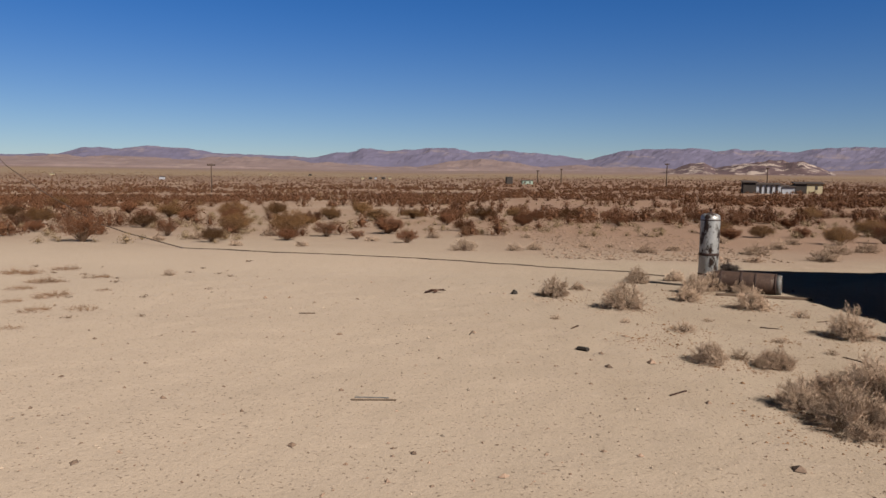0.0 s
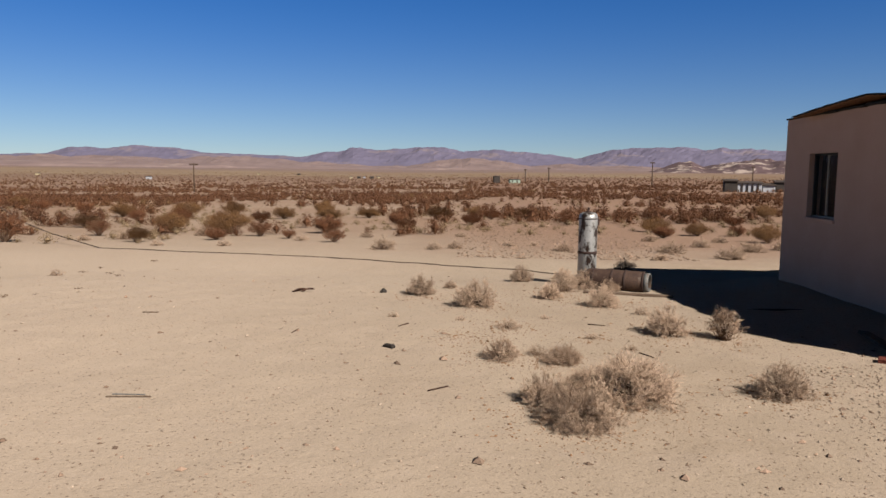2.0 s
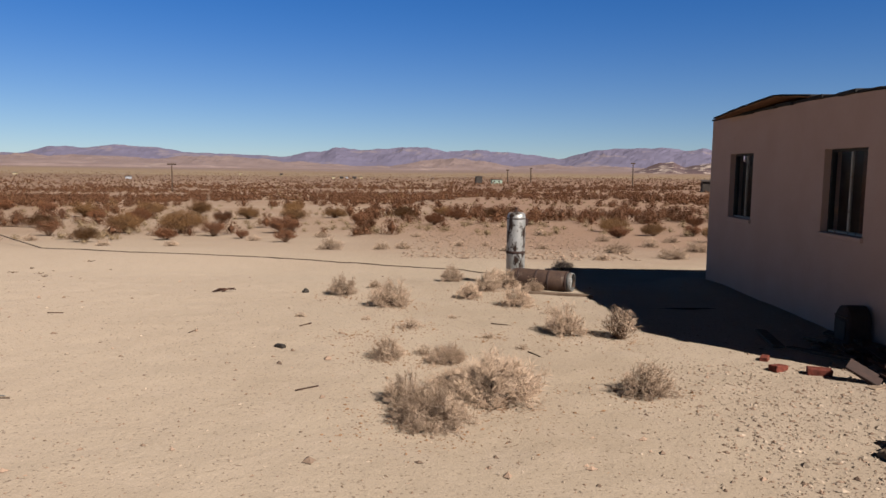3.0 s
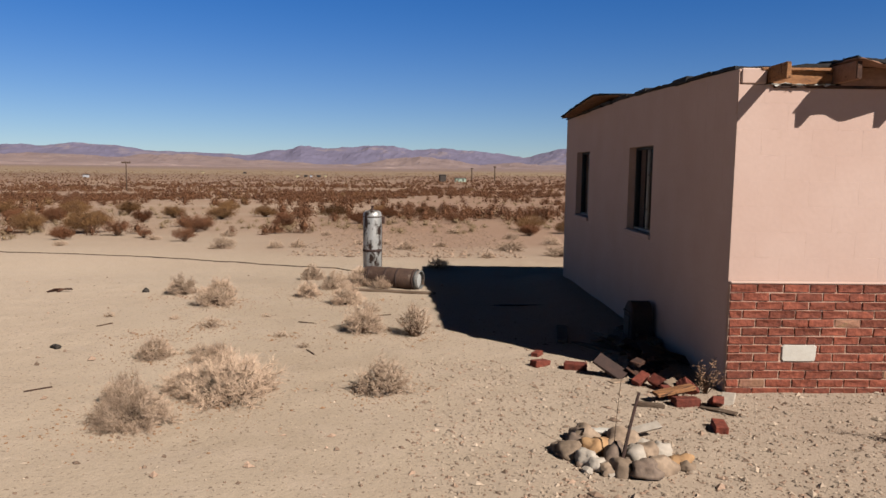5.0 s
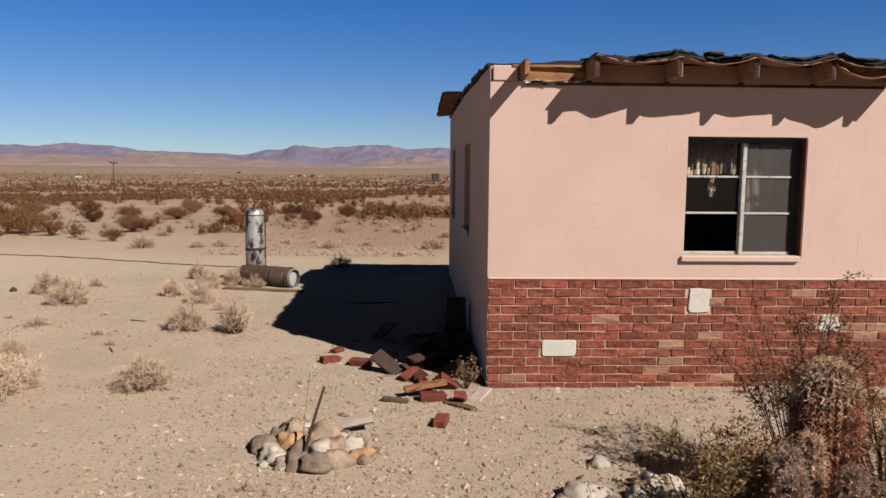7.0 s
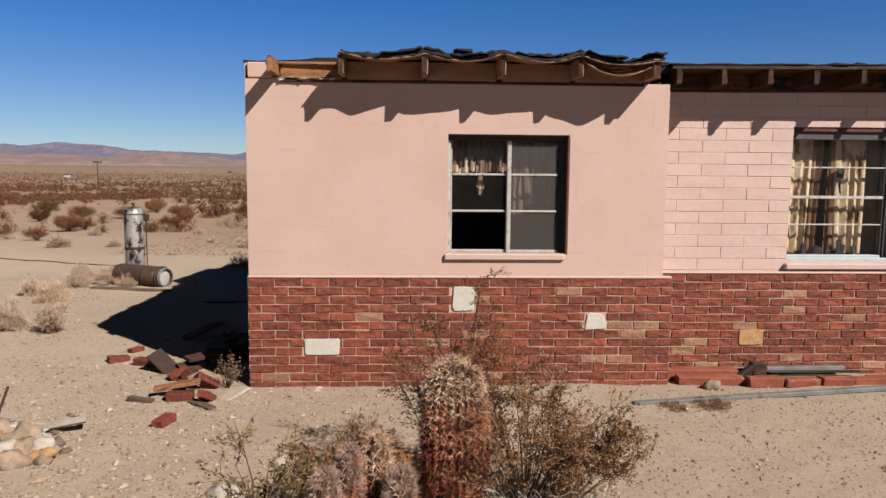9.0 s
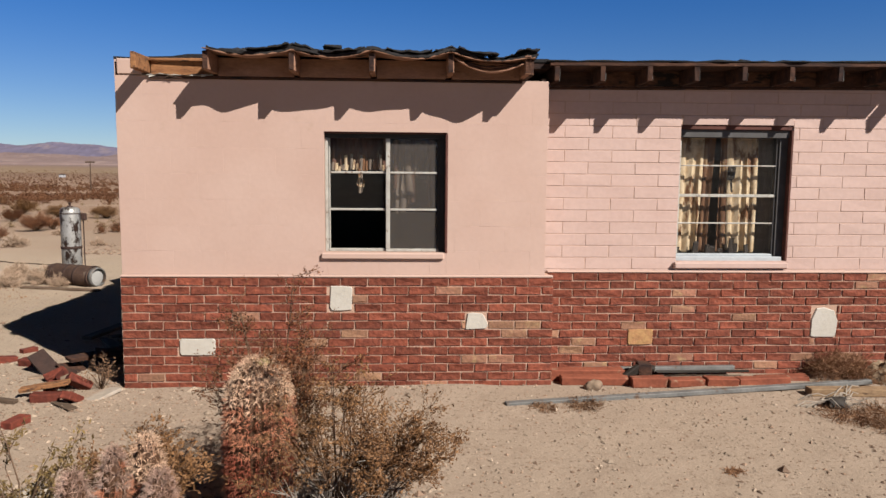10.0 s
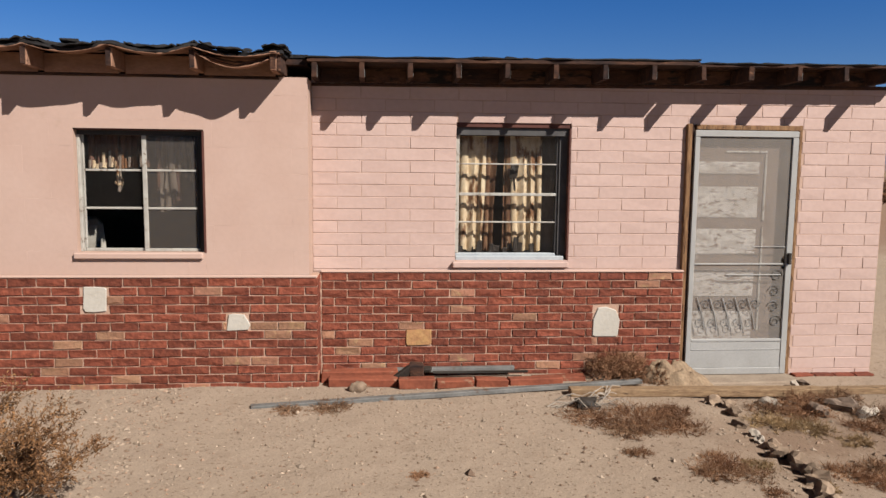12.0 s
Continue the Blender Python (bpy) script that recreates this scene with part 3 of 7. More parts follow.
front = wall_core("smooth pink painted block wall", FRONT, SX - HX, -0.3, TOP, 0.20, [W1], JOINT_PINK)
recess = wall_core("pink painted slump block wall", RECESS, EX - SX, -0.3, TOP + 0.06, 0.18, [W2, DOOR], JOINT_PINK)
side = wall_core("pink painted side wall in shade", SIDE, BY - FY - 0.2, -0.3, 2.56, 0.20, [W3, W4], JOINT_PINK)
step_wall = wall_core("short return wall", Matrix.Translation((SX - 0.2, FY + 0.2, 0)), 0.2, -0.3, TOP, RY - FY, [], JOINT_PINK)
end_wall = wall_core("pink end wall", Matrix.Translation((EX, RY + 0.2, 0)) @ Matrix.Rotation(radians(90), 4, "Z"), BY - RY - 0.4, -0.3, 2.6, 0.20, [], PINK)
# rear openings are added to give bright spots through the other windows
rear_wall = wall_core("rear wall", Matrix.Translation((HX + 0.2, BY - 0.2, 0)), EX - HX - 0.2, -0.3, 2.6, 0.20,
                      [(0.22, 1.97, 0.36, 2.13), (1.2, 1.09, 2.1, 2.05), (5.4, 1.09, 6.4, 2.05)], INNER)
SIDE_TOP = ((FY, 2.580), (9.5, 2.662), (BY, 2.634))


def side_top(y):
    """The height of the side wall's sloping head."""
    return float(np.interp(y, [p[0] for p in SIDE_TOP], [p[1] for p in SIDE_TOP]))


cap_bm = bmesh.new()
ends = [[cap_bm.verts.new((x, y, z)) for y, z in [(FY + 0.001, 2.561)] + [(y + (0.001 if y == FY else 0), z) for y, z in SIDE_TOP] + [(BY, 2.561)]] for x in (HX, HX + 0.19)]
cap_bm.faces.new(ends[0][::-1])
cap_bm.faces.new(ends[1])
for k in range(5):
    cap_bm.faces.new((ends[0][k], ends[0][(k + 1) % 5], ends[1][(k + 1) % 5], ends[1][k]))
part("wall_head", cap_bm, PINK, house, "sloping head of the side wall")
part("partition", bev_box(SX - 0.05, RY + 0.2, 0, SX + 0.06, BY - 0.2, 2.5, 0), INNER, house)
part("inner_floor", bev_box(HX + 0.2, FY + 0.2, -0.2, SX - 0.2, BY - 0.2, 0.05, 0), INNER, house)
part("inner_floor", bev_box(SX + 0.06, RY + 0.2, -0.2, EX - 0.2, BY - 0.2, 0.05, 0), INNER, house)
# inner walls added, in darkened plaster, so rooms read black through the windows
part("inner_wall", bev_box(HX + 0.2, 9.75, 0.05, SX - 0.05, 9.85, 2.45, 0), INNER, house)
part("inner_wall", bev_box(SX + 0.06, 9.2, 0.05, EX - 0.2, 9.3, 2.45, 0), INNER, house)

# ---- roof ----
roof_main = part("roof", bev_box(HX + 0.195, FY + 0.02, 2.56, SX, BY + 0.25, 2.60, 0), WOOD_DARK, house, "plank roof with torn black felt")


def rise(x):
    """How far the recessed roof climbs from the step to the far end."""
    return 0.012 * (x - 10.3)


def risen(bm):
    for v in bm.verts:
        v.co.z += rise(v.co.x)
    return bm


roof_rec = part("roof", risen(bev_box(SX, RY - 0.10, 2.58, EX + 0.12, BY + 0.25, 2.615, 0)), WOOD_DARK, house, "thin plank roof over the recessed front")


def felt_sheet(name, x0, x1, y0, y1, zf, seed, lumps, material, thick=0.022, nx=60, ny=14):
    """A torn roofing sheet with a wavy edge, lifted and lumpy."""
    rng = random.Random(seed)
    vs, fs = [], []
    for j in range(ny + 1):
        for i in range(nx + 1):
            x = x0 + (x1 - x0) * i / nx
            y = y0 + (y1 - y0) * j / ny
            if j == 0:
                y += 0.03 * noise.noise(Vector((x * 5, seed, 0)))
            z = zf(x, y) + lumps * noise.noise(Vector((x * 6, y * 6, seed)))
            vs.append((x, y, z))
    k = nx + 1
    c = len(vs)
    vs += [(x, y, z + thick + 0.012 * noise.noise(Vector((x * 22, y * 9, seed)))) for x, y, z in vs]
    for j in range(ny):
        for i in range(nx):
            q = (j * k + i, j * k + i + 1, (j + 1) * k + i + 1, (j + 1) * k + i)
            fs.append(tuple(c + v for v in q))
            fs.append(q[::-1])
    for i in range(nx):
        fs.append((i, i + 1, c + i + 1, c + i))
        a = ny * k + i
        fs.append((a + 1, a, c + a, c + a + 1))
    for j in range(ny):
        fs.append(((j + 1) * k, j * k, c + j * k, c + (j + 1) * k))
        a = j * k + nx
        fs.append((a, a + k, c + a + k, c + a))
    return mesh_of(name, vs, fs)


TAILS = [7.30, 7.93, 8.52, 9.11, 9.69]


def sag(x, y):
    """The height of the sheet at the main eave, hung slack between the tails."""
    z = 2.625
    if y < FY + 0.1:
        for a, b in zip(TAILS, TAILS[1:]):
            if a <= x <= b:
                t = (x - a) / (b - a)
                z -= 0.052 * math.sin(math.pi * t) * smooth_step(FY + 0.1, FY - 0.25, y)
    if x > 9.1:
        z -= 0.030 * (x - 9.1) / 0.6
    if y > FY + 0.1:
        z += 0.02
    return z


part("deck_board", felt_sheet("deck_board", 7.285, 9.74, FY - 0.325, FY + 0.35, sag, 3, 0.010, WOOD_PINK, 0.005, 120), WOOD_PINK, roof_main, "thin sagging eave sheet with a ragged edge")
part("felt", felt_sheet("felt", 7.30, 9.76, FY - 0.285, FY + 1.6, lambda x, y: sag(x, y) + 0.010, 5, 0.016, FELT, 0.020, 110), FELT, roof_main, "torn black roofing felt")
part("felt", felt_sheet("felt", HX - 0.02, SX, FY + 0.05, BY + 0.02, lambda x, y: side_top(y) + 0.004 + 0.03 * smooth_step(HX + 0.3, HX + 0.8, x), 8, 0.010, FELT, 0.026, 30, 60), FELT, roof_main, "torn black roofing felt")
part("felt", felt_sheet("felt", SX - 0.02, 13.05, RY - 0.355, BY + 0.3, lambda x, y: 2.617 + rise(x), 11, 0.004, FELT, 0.010, 40, 40), FELT, roof_rec, "black roofing felt")
part("felt", felt_sheet("felt", 13.04, EX + 0.14, RY - 0.26, BY + 0.3, lambda x, y: 2.609 + rise(x), 13, 0.004, FELT, 0.009, 30, 40), FELT, roof_rec, "black roofing felt")
rng = random.Random(4)
for i, (x, w) in enumerate([(7.82, 0.16), (8.22, 0.12), (8.62, 0.20), (9.15, 0.14), (11.35, 0.14), (11.52, 0.10)]):
    y = FY - 0.22 + rng.uniform(0, 0.25) if x < SX else RY - 0.2
    bm = bev_box(-w / 2, -0.04, 0, w / 2, 0.04, 0.022, 0.006, 0.010, i)
    part("felt_scrap", bm, FELT, roof_main if x < SX else roof_rec, "", pose(x, y, 2.652 if x < SX else 2.627 + rise(x), rng.uniform(-3, 6), rng.uniform(-4, 4), rng.uniform(-25, 25)))

for i in range(13):
    x = 7.40 + i * 0.180 + rng.uniform(-0.05, 0.05)
    w = rng.uniform(0.20, 0.42)
    y0 = FY - 0.33 + rng.uniform(0, 0.10)
    lift = rng.uniform(0.012, 0.034)
    part("felt_scrap", felt_sheet("felt_scrap", x, min(x + w, 9.78), y0, y0 + rng.uniform(0.2, 0.5), lambda a, b2: sag(a, b2) + 0.026 + lift + 0.02 * noise.noise(Vector((a * 13, i, 0))), 30 + i, 0.014, FELT, 0.010, 12, 5), FELT, roof_main)
for i in range(9):
    y = 6.6 + i * 0.66 + rng.uniform(-0.1, 0.1)
    h = side_top(y + 0.25)
    part("felt_scrap", bev_box(HX - 0.045, y, h, HX + 0.3, y + rng.uniform(0.3, 0.7), h + 0.028 + rng.uniform(0.0, 0.02), 0.005, 0.012, 70 + i), FELT, roof_main)

# layers that hang slack in the last bay
for k, (deep, y0, z) in enumerate(((0.105, -0.30, 2.592), (0.085, -0.26, 2.600), (0.060, -0.20, 2.604))):
    part("hanging_layer", felt_sheet("hanging_layer", 9.125, 9.72, FY + y0, FY + y0 + 0.07, lambda x, y: z - deep * max(0.0, math.sin(math.pi * (x - 9.125) / 0.595)) ** 0.8, 60 + k, 0.008, FELT, 0.006, 30, 4), WOOD_PINK if k == 0 else WOOD_DARK, roof_main, "torn layer hanging from the eave")

# tails of the rafters, the boards between them, the plate on the wall
for i, x in enumerate(TAILS):
    part("rafter", bev_box(x - 0.022, FY - 0.295, 2.475, x + 0.022, FY + 0.6, 2.612, 0.004, 0.004, i), WOOD_PINK, roof_main)
    part("rafter_end", bev_box(x - 0.019, FY - 0.302, 2.482, x + 0.017, FY - 0.296, 2.606, 0.001, 0.004, 140 + i), WOOD_DARK, roof_main, "blackened rafter end")
part("rafter", bev_box(6.755, FY - 0.29, 2.478, 6.795, FY + 0.6, 2.600, 0.004, 0.004, 9), WOOD_TAN, roof_main)
for i, (a, b) in enumerate(zip(TAILS, TAILS[1:])):
    part("blocking", bev_box(a + 0.024, FY - 0.03, 2.462, b - 0.024, FY + 0.015, 2.60, 0.003, 0.003, i), WOOD_PINK, roof_main)
part("blocking", bev_box(6.80, FY + 0.01, 2.47, 7.275, FY + 0.06, 2.575, 0.003, 0.004, 22), WOOD_TAN, roof_main, "bare yellow timber where the deck is gone")
part("deck_board", bev_box(6.70, FY - 0.02, 2.566, 7.27, FY + 0.13, 2.592, 0.004, 0.006, 23), WOOD_TAN, roof_main)
part("soffit_strip", felt_sheet("soffit_strip", 6.74, 7.28, FY - 0.03, FY + 0.01, lambda x, y: 2.463 + 0.02 * (7.0 - x), 41, 0.016, FRAME_WHITE, 0.004, 46, 3), FRAME_WHITE, roof_main, "frayed white soffit strip")
for k in range(7):
    x = 6.80 + 0.066 * k
    part("soffit_strip", bev_box(x, FY - 0.034, 2.455 + 0.006 * (k % 2), x + 0.05 + 0.02 * (k % 2), FY - 0.005, 2.460 + 0.006 * (k % 2), 0.001, 0.012, 300 + k), WOOD_GREY if k % 3 else FRAME_WHITE, roof_main)
part("blocking", bev_box(6.55, FY - 0.012, 2.462, 6.75, FY + 0.19, 2.585, 0.008, 0.006, 25), PINK, roof_main, "plastered corner pad")
part("plate", bev_box(6.8, FY - 0.018, 2.438, SX - 0.22, FY + 0.03, 2.461, 0.003, 0.004, 26), WOOD_DARK, roof_main)
part("rafter", bev_box(SX - 0.20, FY - 0.26, 2.47, SX - 0.165, FY + 0.5, 2.595, 0.004, 0.005, 27), WOOD_DARK, roof_main)
REC_TAILS = [9.965, 10.33, 10.71, 11.09, 11.48, 11.87, 12.27, 12.67, 13.08, 13.48, 13.89, 14.29, 14.69]
for i, x in enumerate(REC_TAILS):
    part("rafter", risen(bev_box(x - 0.020, RY - 0.345, 2.462, x + 0.020, RY + 0.5, 2.582, 0.004, 0.004, 40 + i)), WOOD_DARK, roof_rec)
    part("rafter_end", risen(bev_box(x - 0.018, RY - 0.352, 2.468, x + 0.018, RY - 0.346, 2.578, 0.001, 0.004, 160 + i)), WOOD_DARK, roof_rec, "blackened rafter end")
    # added strip on the right of each tail draws its sunlit edge
    lit_edge = bev_box(x + 0.021, RY - 0.350, 2.468, x + 0.024, RY - 0.325, 2.56 - 0.03 * (i % 3), 0.0008, 0.002, 60 + i)
    part("strap", risen(lit_edge), GALV, roof_rec, "thin grey strip standing in for the rafter's sunlit edge")
for i, (a, b) in enumerate(zip(REC_TAILS, REC_TAILS[1:])):
    part("blocking", risen(bev_box(a + 0.022, RY - 0.03, 2.462, b - 0.022, RY + 0.015, 2.58, 0.003, 0.003, 80 + i)), (WOOD_DARK, WOOD_BURNT)[i % 3 > 0], roof_rec)
part("plate", risen(bev_box(SX, RY - 0.022, 2.434, EX, RY + 0.03, 2.461, 0.003, 0.003, 95)), WOOD_DARK, roof_rec)
part("deck_board", risen(bev_box(SX, RY - 0.350, 2.583, 13.05, RY - 0.10, 2.610, 0.003, 0.003, 96)), WOOD_DARK, roof_rec)
part("deck_board", risen(bev_box(13.06, RY - 0.252, 2.583, EX + 0.1, RY - 0.10, 2.606, 0.003, 0.003, 97)), WOOD_DARK, roof_rec)
# a lifted plywood flap with felt on it, reaching out over the rear half of the side wall
FLAP = [((6.55, 9.58, 2.694), (7.4, 9.5, 2.71)), ((6.42, 9.85, 2.728), (7.4, 9.8, 2.735)), ((6.31, 10.09, 2.744), (7.4, 10.1, 2.75)), ((6.30, 11.2, 2.684), (7.4, 11.2, 2.75)), ((6.30, 12.21, 2.608), (7.4, 12.35, 2.75))]


def flap_sheet(name, thick, lift, out, seed, nu=14, nv=36):
    """A bent sheet between the flap's outer edge and the roof; out pushes its edge past the outer line."""
    low, fs = [], []
    for j in range(nv + 1):
        f = j / nv * (len(FLAP) - 1)
        k = min(int(f), len(FLAP) - 2)
        a = Vector(FLAP[k][0]).lerp(Vector(FLAP[k + 1][0]), f - k)
        b = Vector(FLAP[k][1]).lerp(Vector(FLAP[k + 1][1]), f - k)
        for i in range(nu + 1):
            p = a.lerp(b, i / nu)
            if i == 0:
                p.x -= out * (1 + 0.9 * noise.noise(Vector((p.y * 5, seed, 0))))
            p.z += lift + 0.006 * noise.noise(Vector((p.x * 7, p.y * 7, seed)))
            low.append(p)
    vs = low + [p + Vector((0, 0, thick)) for p in low]
    w, c = nu + 1, len(low)
    for j in range(nv):
        for i in range(nu):
            q = (j * w + i, j * w + i + 1, (j + 1) * w + i + 1, (j + 1) * w + i)
            fs += [q[::-1], tuple(c + v for v in q)]
        a, b = j * w, j * w + nu
        fs += [(a + w, a, c + a, c + a + w), (b, b + w, c + b + w, c + b)]
    for i in range(nu):
        a = nv * w + i
        fs += [(i, i + 1, c + i + 1, c + i), (a + 1, a, c + a, c + a + 1)]
    return mesh_of(name, vs, fs)


part("plywood_flap", flap_sheet("plywood_flap", 0.014, 0.0, 0.0, 3), WOOD_TAN, roof_main, "raw plywood flap lifted over the side wall")
part("felt", flap_sheet("felt", 0.018, 0.018, 0.022, 17), FELT, roof_main, "lifted black roofing felt")

# ---- windows and door ----
def bar(parent, name, material, *box, label="", b=0.003):
    return part(name, bev_box(*box, b), material, parent, label)


def window_slider(x0, z0, x1, z1, y):
    """Two sashes side by side, three panes each; the lowest of one sash is broken out."""
    w = part("window", bev_box(x0, y + 0.07, z1 - 0.045, x1, y + 0.13, z1, 0.003), GASKET, house, "sliding window with two sashes of three panes, partly broken")
    bar(w, "frame", GASKET, x1 - 0.060, y + 0.07, z0, x1, y + 0.13, z1 - 0.046)
    bar(w, "frame", FRAME_WHITE, x0, y + 0.06, z0, x0 + 0.024, y + 0.13, z1 - 0.046)
    bar(w, "sill", PINK, x0 - 0.026, y - 0.030, z0 - 0.052, x1 - 0.02, y + 0.10, z0 - 0.002, label="pink painted sill", b=0.008)
    mid = x0 + 0.486
    bar(w, "lintel", REVEAL, x0, y + 0.012, z1 - 0.012, x1, y + 0.068, z1 + 0.004)
    bar(w, "jamb", REVEAL, x1 - 0.014, y - 0.004, z0 - 0.004, x1 + 0.006, y + 0.068, z1 - 0.013, label="dark red splintered jamb")
    rows = [z0 + 0.026, 1.430, 1.728, z1 - 0.05]
    for k, (a, b2, yy) in enumerate(((x0 + 0.026, mid + 0.012, y + 0.095), (mid, x1 - 0.062, y + 0.070))):
        part("sash", bev_box(a, yy, z0, b2, yy + 0.022, z0 + 0.024, 0.003), FRAME_WHITE, w)
        bar(w, "sash_stile", FRAME_WHITE, a, yy, z0 + 0.025, a + (0.012 if not k else 0.034), yy + 0.022, z1 - 0.047)
        bar(w, "sash_stile", FRAME_WHITE if not k else GASKET, b2 - 0.014, yy, z0 + 0.025, b2, yy + 0.022, z1 - 0.047)
        for z in rows[1:3]:
            bar(w, "muntin", FRAME_WHITE, a + (0.013 if not k else 0.035), yy, z - 0.009, b2 - 0.015, yy + 0.02, z + 0.009)
        for r in range(3):
            if k == 0 and r < 1:
                continue
            p = part("pane", bev_box(a + 0.012, yy + 0.009, rows[r], b2 - 0.014, yy + 0.012, rows[r + 1], 0), PANE if k else PANE_CLEAR, w)
            p.visible_shadow = False
    return w


def curtain(parent, name, x0, x1, z0, z1, y, material, folds, depth, seed, torn=0.0, label="", pull=(0.0, 0.0)):
    """A hanging cloth with uneven folds and a torn lower hem; pull draws its lower corners aside."""
    nx, nz = folds * 8, 24
    vs, fs = [], []
    for i in range(nx + 1):
        f = i / nx
        x = x0 + (x1 - x0) * f
        hem = z0 + torn * (0.5 + 0.5 * noise.noise(Vector((x * 9, seed, 2)))) * (z1 - z0)
        wide = 1 + 0.6 * noise.noise(Vector((x * 7, seed, 9)))
        for j in range(nz + 1):
            t = j / nz
            ph = i / 8 * 2 * math.pi + 1.6 * noise.noise(Vector((x * 6, t * 1.4, seed)))
            side = (pull[0] * (1 - f) + pull[1] * f) * (1 - t)
            vs.append((x + side + 0.010 * math.sin(ph * 1.3 + t), y + depth * wide * math.sin(ph) * (1.1 - 0.4 * t), hem + (z1 - hem) * t))
    k = nz + 1
    for i in range(nx):
        for j in range(nz):
            fs.append((i * k + j, (i + 1) * k + j, (i + 1) * k + j + 1, i * k + j + 1))
    return part(name, mesh_of(name, vs, fs, True), material, parent, label)


w1 = window_slider(8.128, 1.088, 9.105, 2.048, FY)
rag_rng = random.Random(12)
curtain(w1, "curtain", 8.15, 8.40, 1.735, 2.03, FY + 0.20, CURTAIN_RED, 5, 0.016, 31, 0.10, "torn red-brown curtain")
curtain(w1, "curtain", 8.39, 8.62, 1.735, 2.03, FY + 0.21, CURTAIN_RED, 4, 0.018, 32, 0.12, "torn red-brown curtain")
for k in range(17):
    x = 8.165 + 0.026 * k + rag_rng.uniform(-0.008, 0.008)
    hem = 1.725 + rag_rng.uniform(0.0, 0.02)
    curtain(w1, "curtain_hem", x, x + rag_rng.uniform(0.008, 0.026), hem, hem + rag_rng.choice((0.05, 0.07, 0.09, 0.14)), FY + 0.178 + rag_rng.uniform(0, 0.01), CURTAIN if k % 3 else CURTAIN_OLD, 1, 0.006, 200 + k, 0.2, "pale frayed hem of the curtain", (rag_rng.uniform(0.0, 0.010), rag_rng.uniform(-0.014, 0.0)))
for k, (x0, x1, z0, z1) in enumerate(((8.385, 8.402, 1.64, 1.76), (8.405, 8.418, 1.61, 1.75), (8.372, 8.440, 1.60, 1.665), (8.380, 8.425, 1.555, 1.625))):
    curtain(w1, "curtain_knot", x0, x1, z0, z1, FY + 0.165 + 0.006 * k, CURTAIN_OLD if k % 2 else CURTAIN, 1 + k // 2, 0.010 + 0.005 * (k // 2), 6 + k, 0.25, "pale knotted curtain end", (0.012, -0.012))
for k in range(7):
    x = 8.66 + 0.048 * k
    curtain(w1, "curtain_rag", x, x + 0.05, 1.18 + rag_rng.uniform(0, 0.45), 2.0, FY + 0.24 + 0.02 * (k % 2), CURTAIN_OLD if k % 3 else CURTAIN_RED, 1, 0.012, 230 + k, 0.3, "grey curtain rag behind dusty glass", (rag_rng.uniform(-0.03, 0.03), rag_rng.uniform(-0.03, 0.03)))


def window_hung(x0, z0, x1, z1, y):
    """A window of four lights one above the other behind a deep frame."""
    w = part("window", bev_box(x0, y + 0.03, z1 - 0.105, x1, y + 0.13, z1 - 0.040, 0.003), FRAME_GREY, house, "window with three cross bars and faded cream curtains")
    bar(w, "frame", FRAME_GREY, x1 - 0.085, y + 0.06, z0 + 0.02, x1, y + 0.13, z1 - 0.106)
    bar(w, "frame", FRAME_GREY, x1 - 0.105, y + 0.075, z0 + 0.055, x1 - 0.086, y + 0.13, z1 - 0.106)
    bar(w, "frame", FRAME_WHITE, x0, y + 0.06, z0 + 0.055, x0 + 0.034, y + 0.13, z1 - 0.106)
    bar(w, "lintel", REVEAL, x0, y + 0.008, z1 - 0.039, x1, y + 0.06, z1 + 0.004)
    bar(w, "jamb", REVEAL, x1 - 0.016, y - 0.003, z0, x1 + 0.006, y + 0.058, z1 - 0.040, label="dark red splintered jamb")
    bar(w, "sill", PINK_BLOCK, x0 - 0.024, y - 0.050, z0 - 0.062, x1 - 0.004, y + 0.014, z0 - 0.010, label="pink painted sill", b=0.008)
    bar(w, "frame", FRAME_BLUE, x0 + 0.004, y + 0.015, z0 - 0.004, x1 - 0.035, y + 0.058, z0 + 0.034, label="pale blue bottom frame", b=0.005)
    bar(w, "frame", FRAME_BLUE, x0 + 0.004, y + 0.060, z0 - 0.004, x1 - 0.10, y + 0.13, z0 + 0.054, label="pale blue bottom frame", b=0.005)
    lights = [z0 + 0.055, 1.311, 1.551, 1.810, z1 - 0.106]
    for k, z in enumerate(lights[1:4]):
        t = 0.026 if k == 1 else 0.013
        bar(w, "muntin", FRAME_WHITE, x0 + 0.035, y + 0.075, z - t / 2, x1 - (0.088, 0.088, 0.106)[2 - k], y + 0.10, z + t / 2)
    for a, b in zip(lights, lights[1:]):
        p = part("pane", bev_box(x0 + 0.035, y + 0.085, a + 0.012, x1 - 0.107, y + 0.088, b - 0.012, 0), PANE_CLEAR, w)
        p.visible_shadow = False
    return w


w2 = window_hung(11.112, 0.988, 12.095, 2.155, RY)
curtain(w2, "curtain", 11.14, 11.40, 1.03, 2.08, RY + 0.19, CURTAIN, 3, 0.016, 12, 0.06, "faded cream curtain with brown stains", (0.0, -0.03))
curtain(w2, "curtain", 11.38, 11.51, 1.03, 2.08, RY + 0.205, CURTAIN_BROWN, 2, 0.020, 14, 0.04, "brown stained edge of the curtain", (-0.03, -0.05))
curtain(w2, "curtain", 11.545, 11.60, 1.03, 2.08, RY + 0.20, CURTAIN_BROWN, 1, 0.014, 17, 0.04, "brown stained edge of the curtain", (0.0, 0.03))
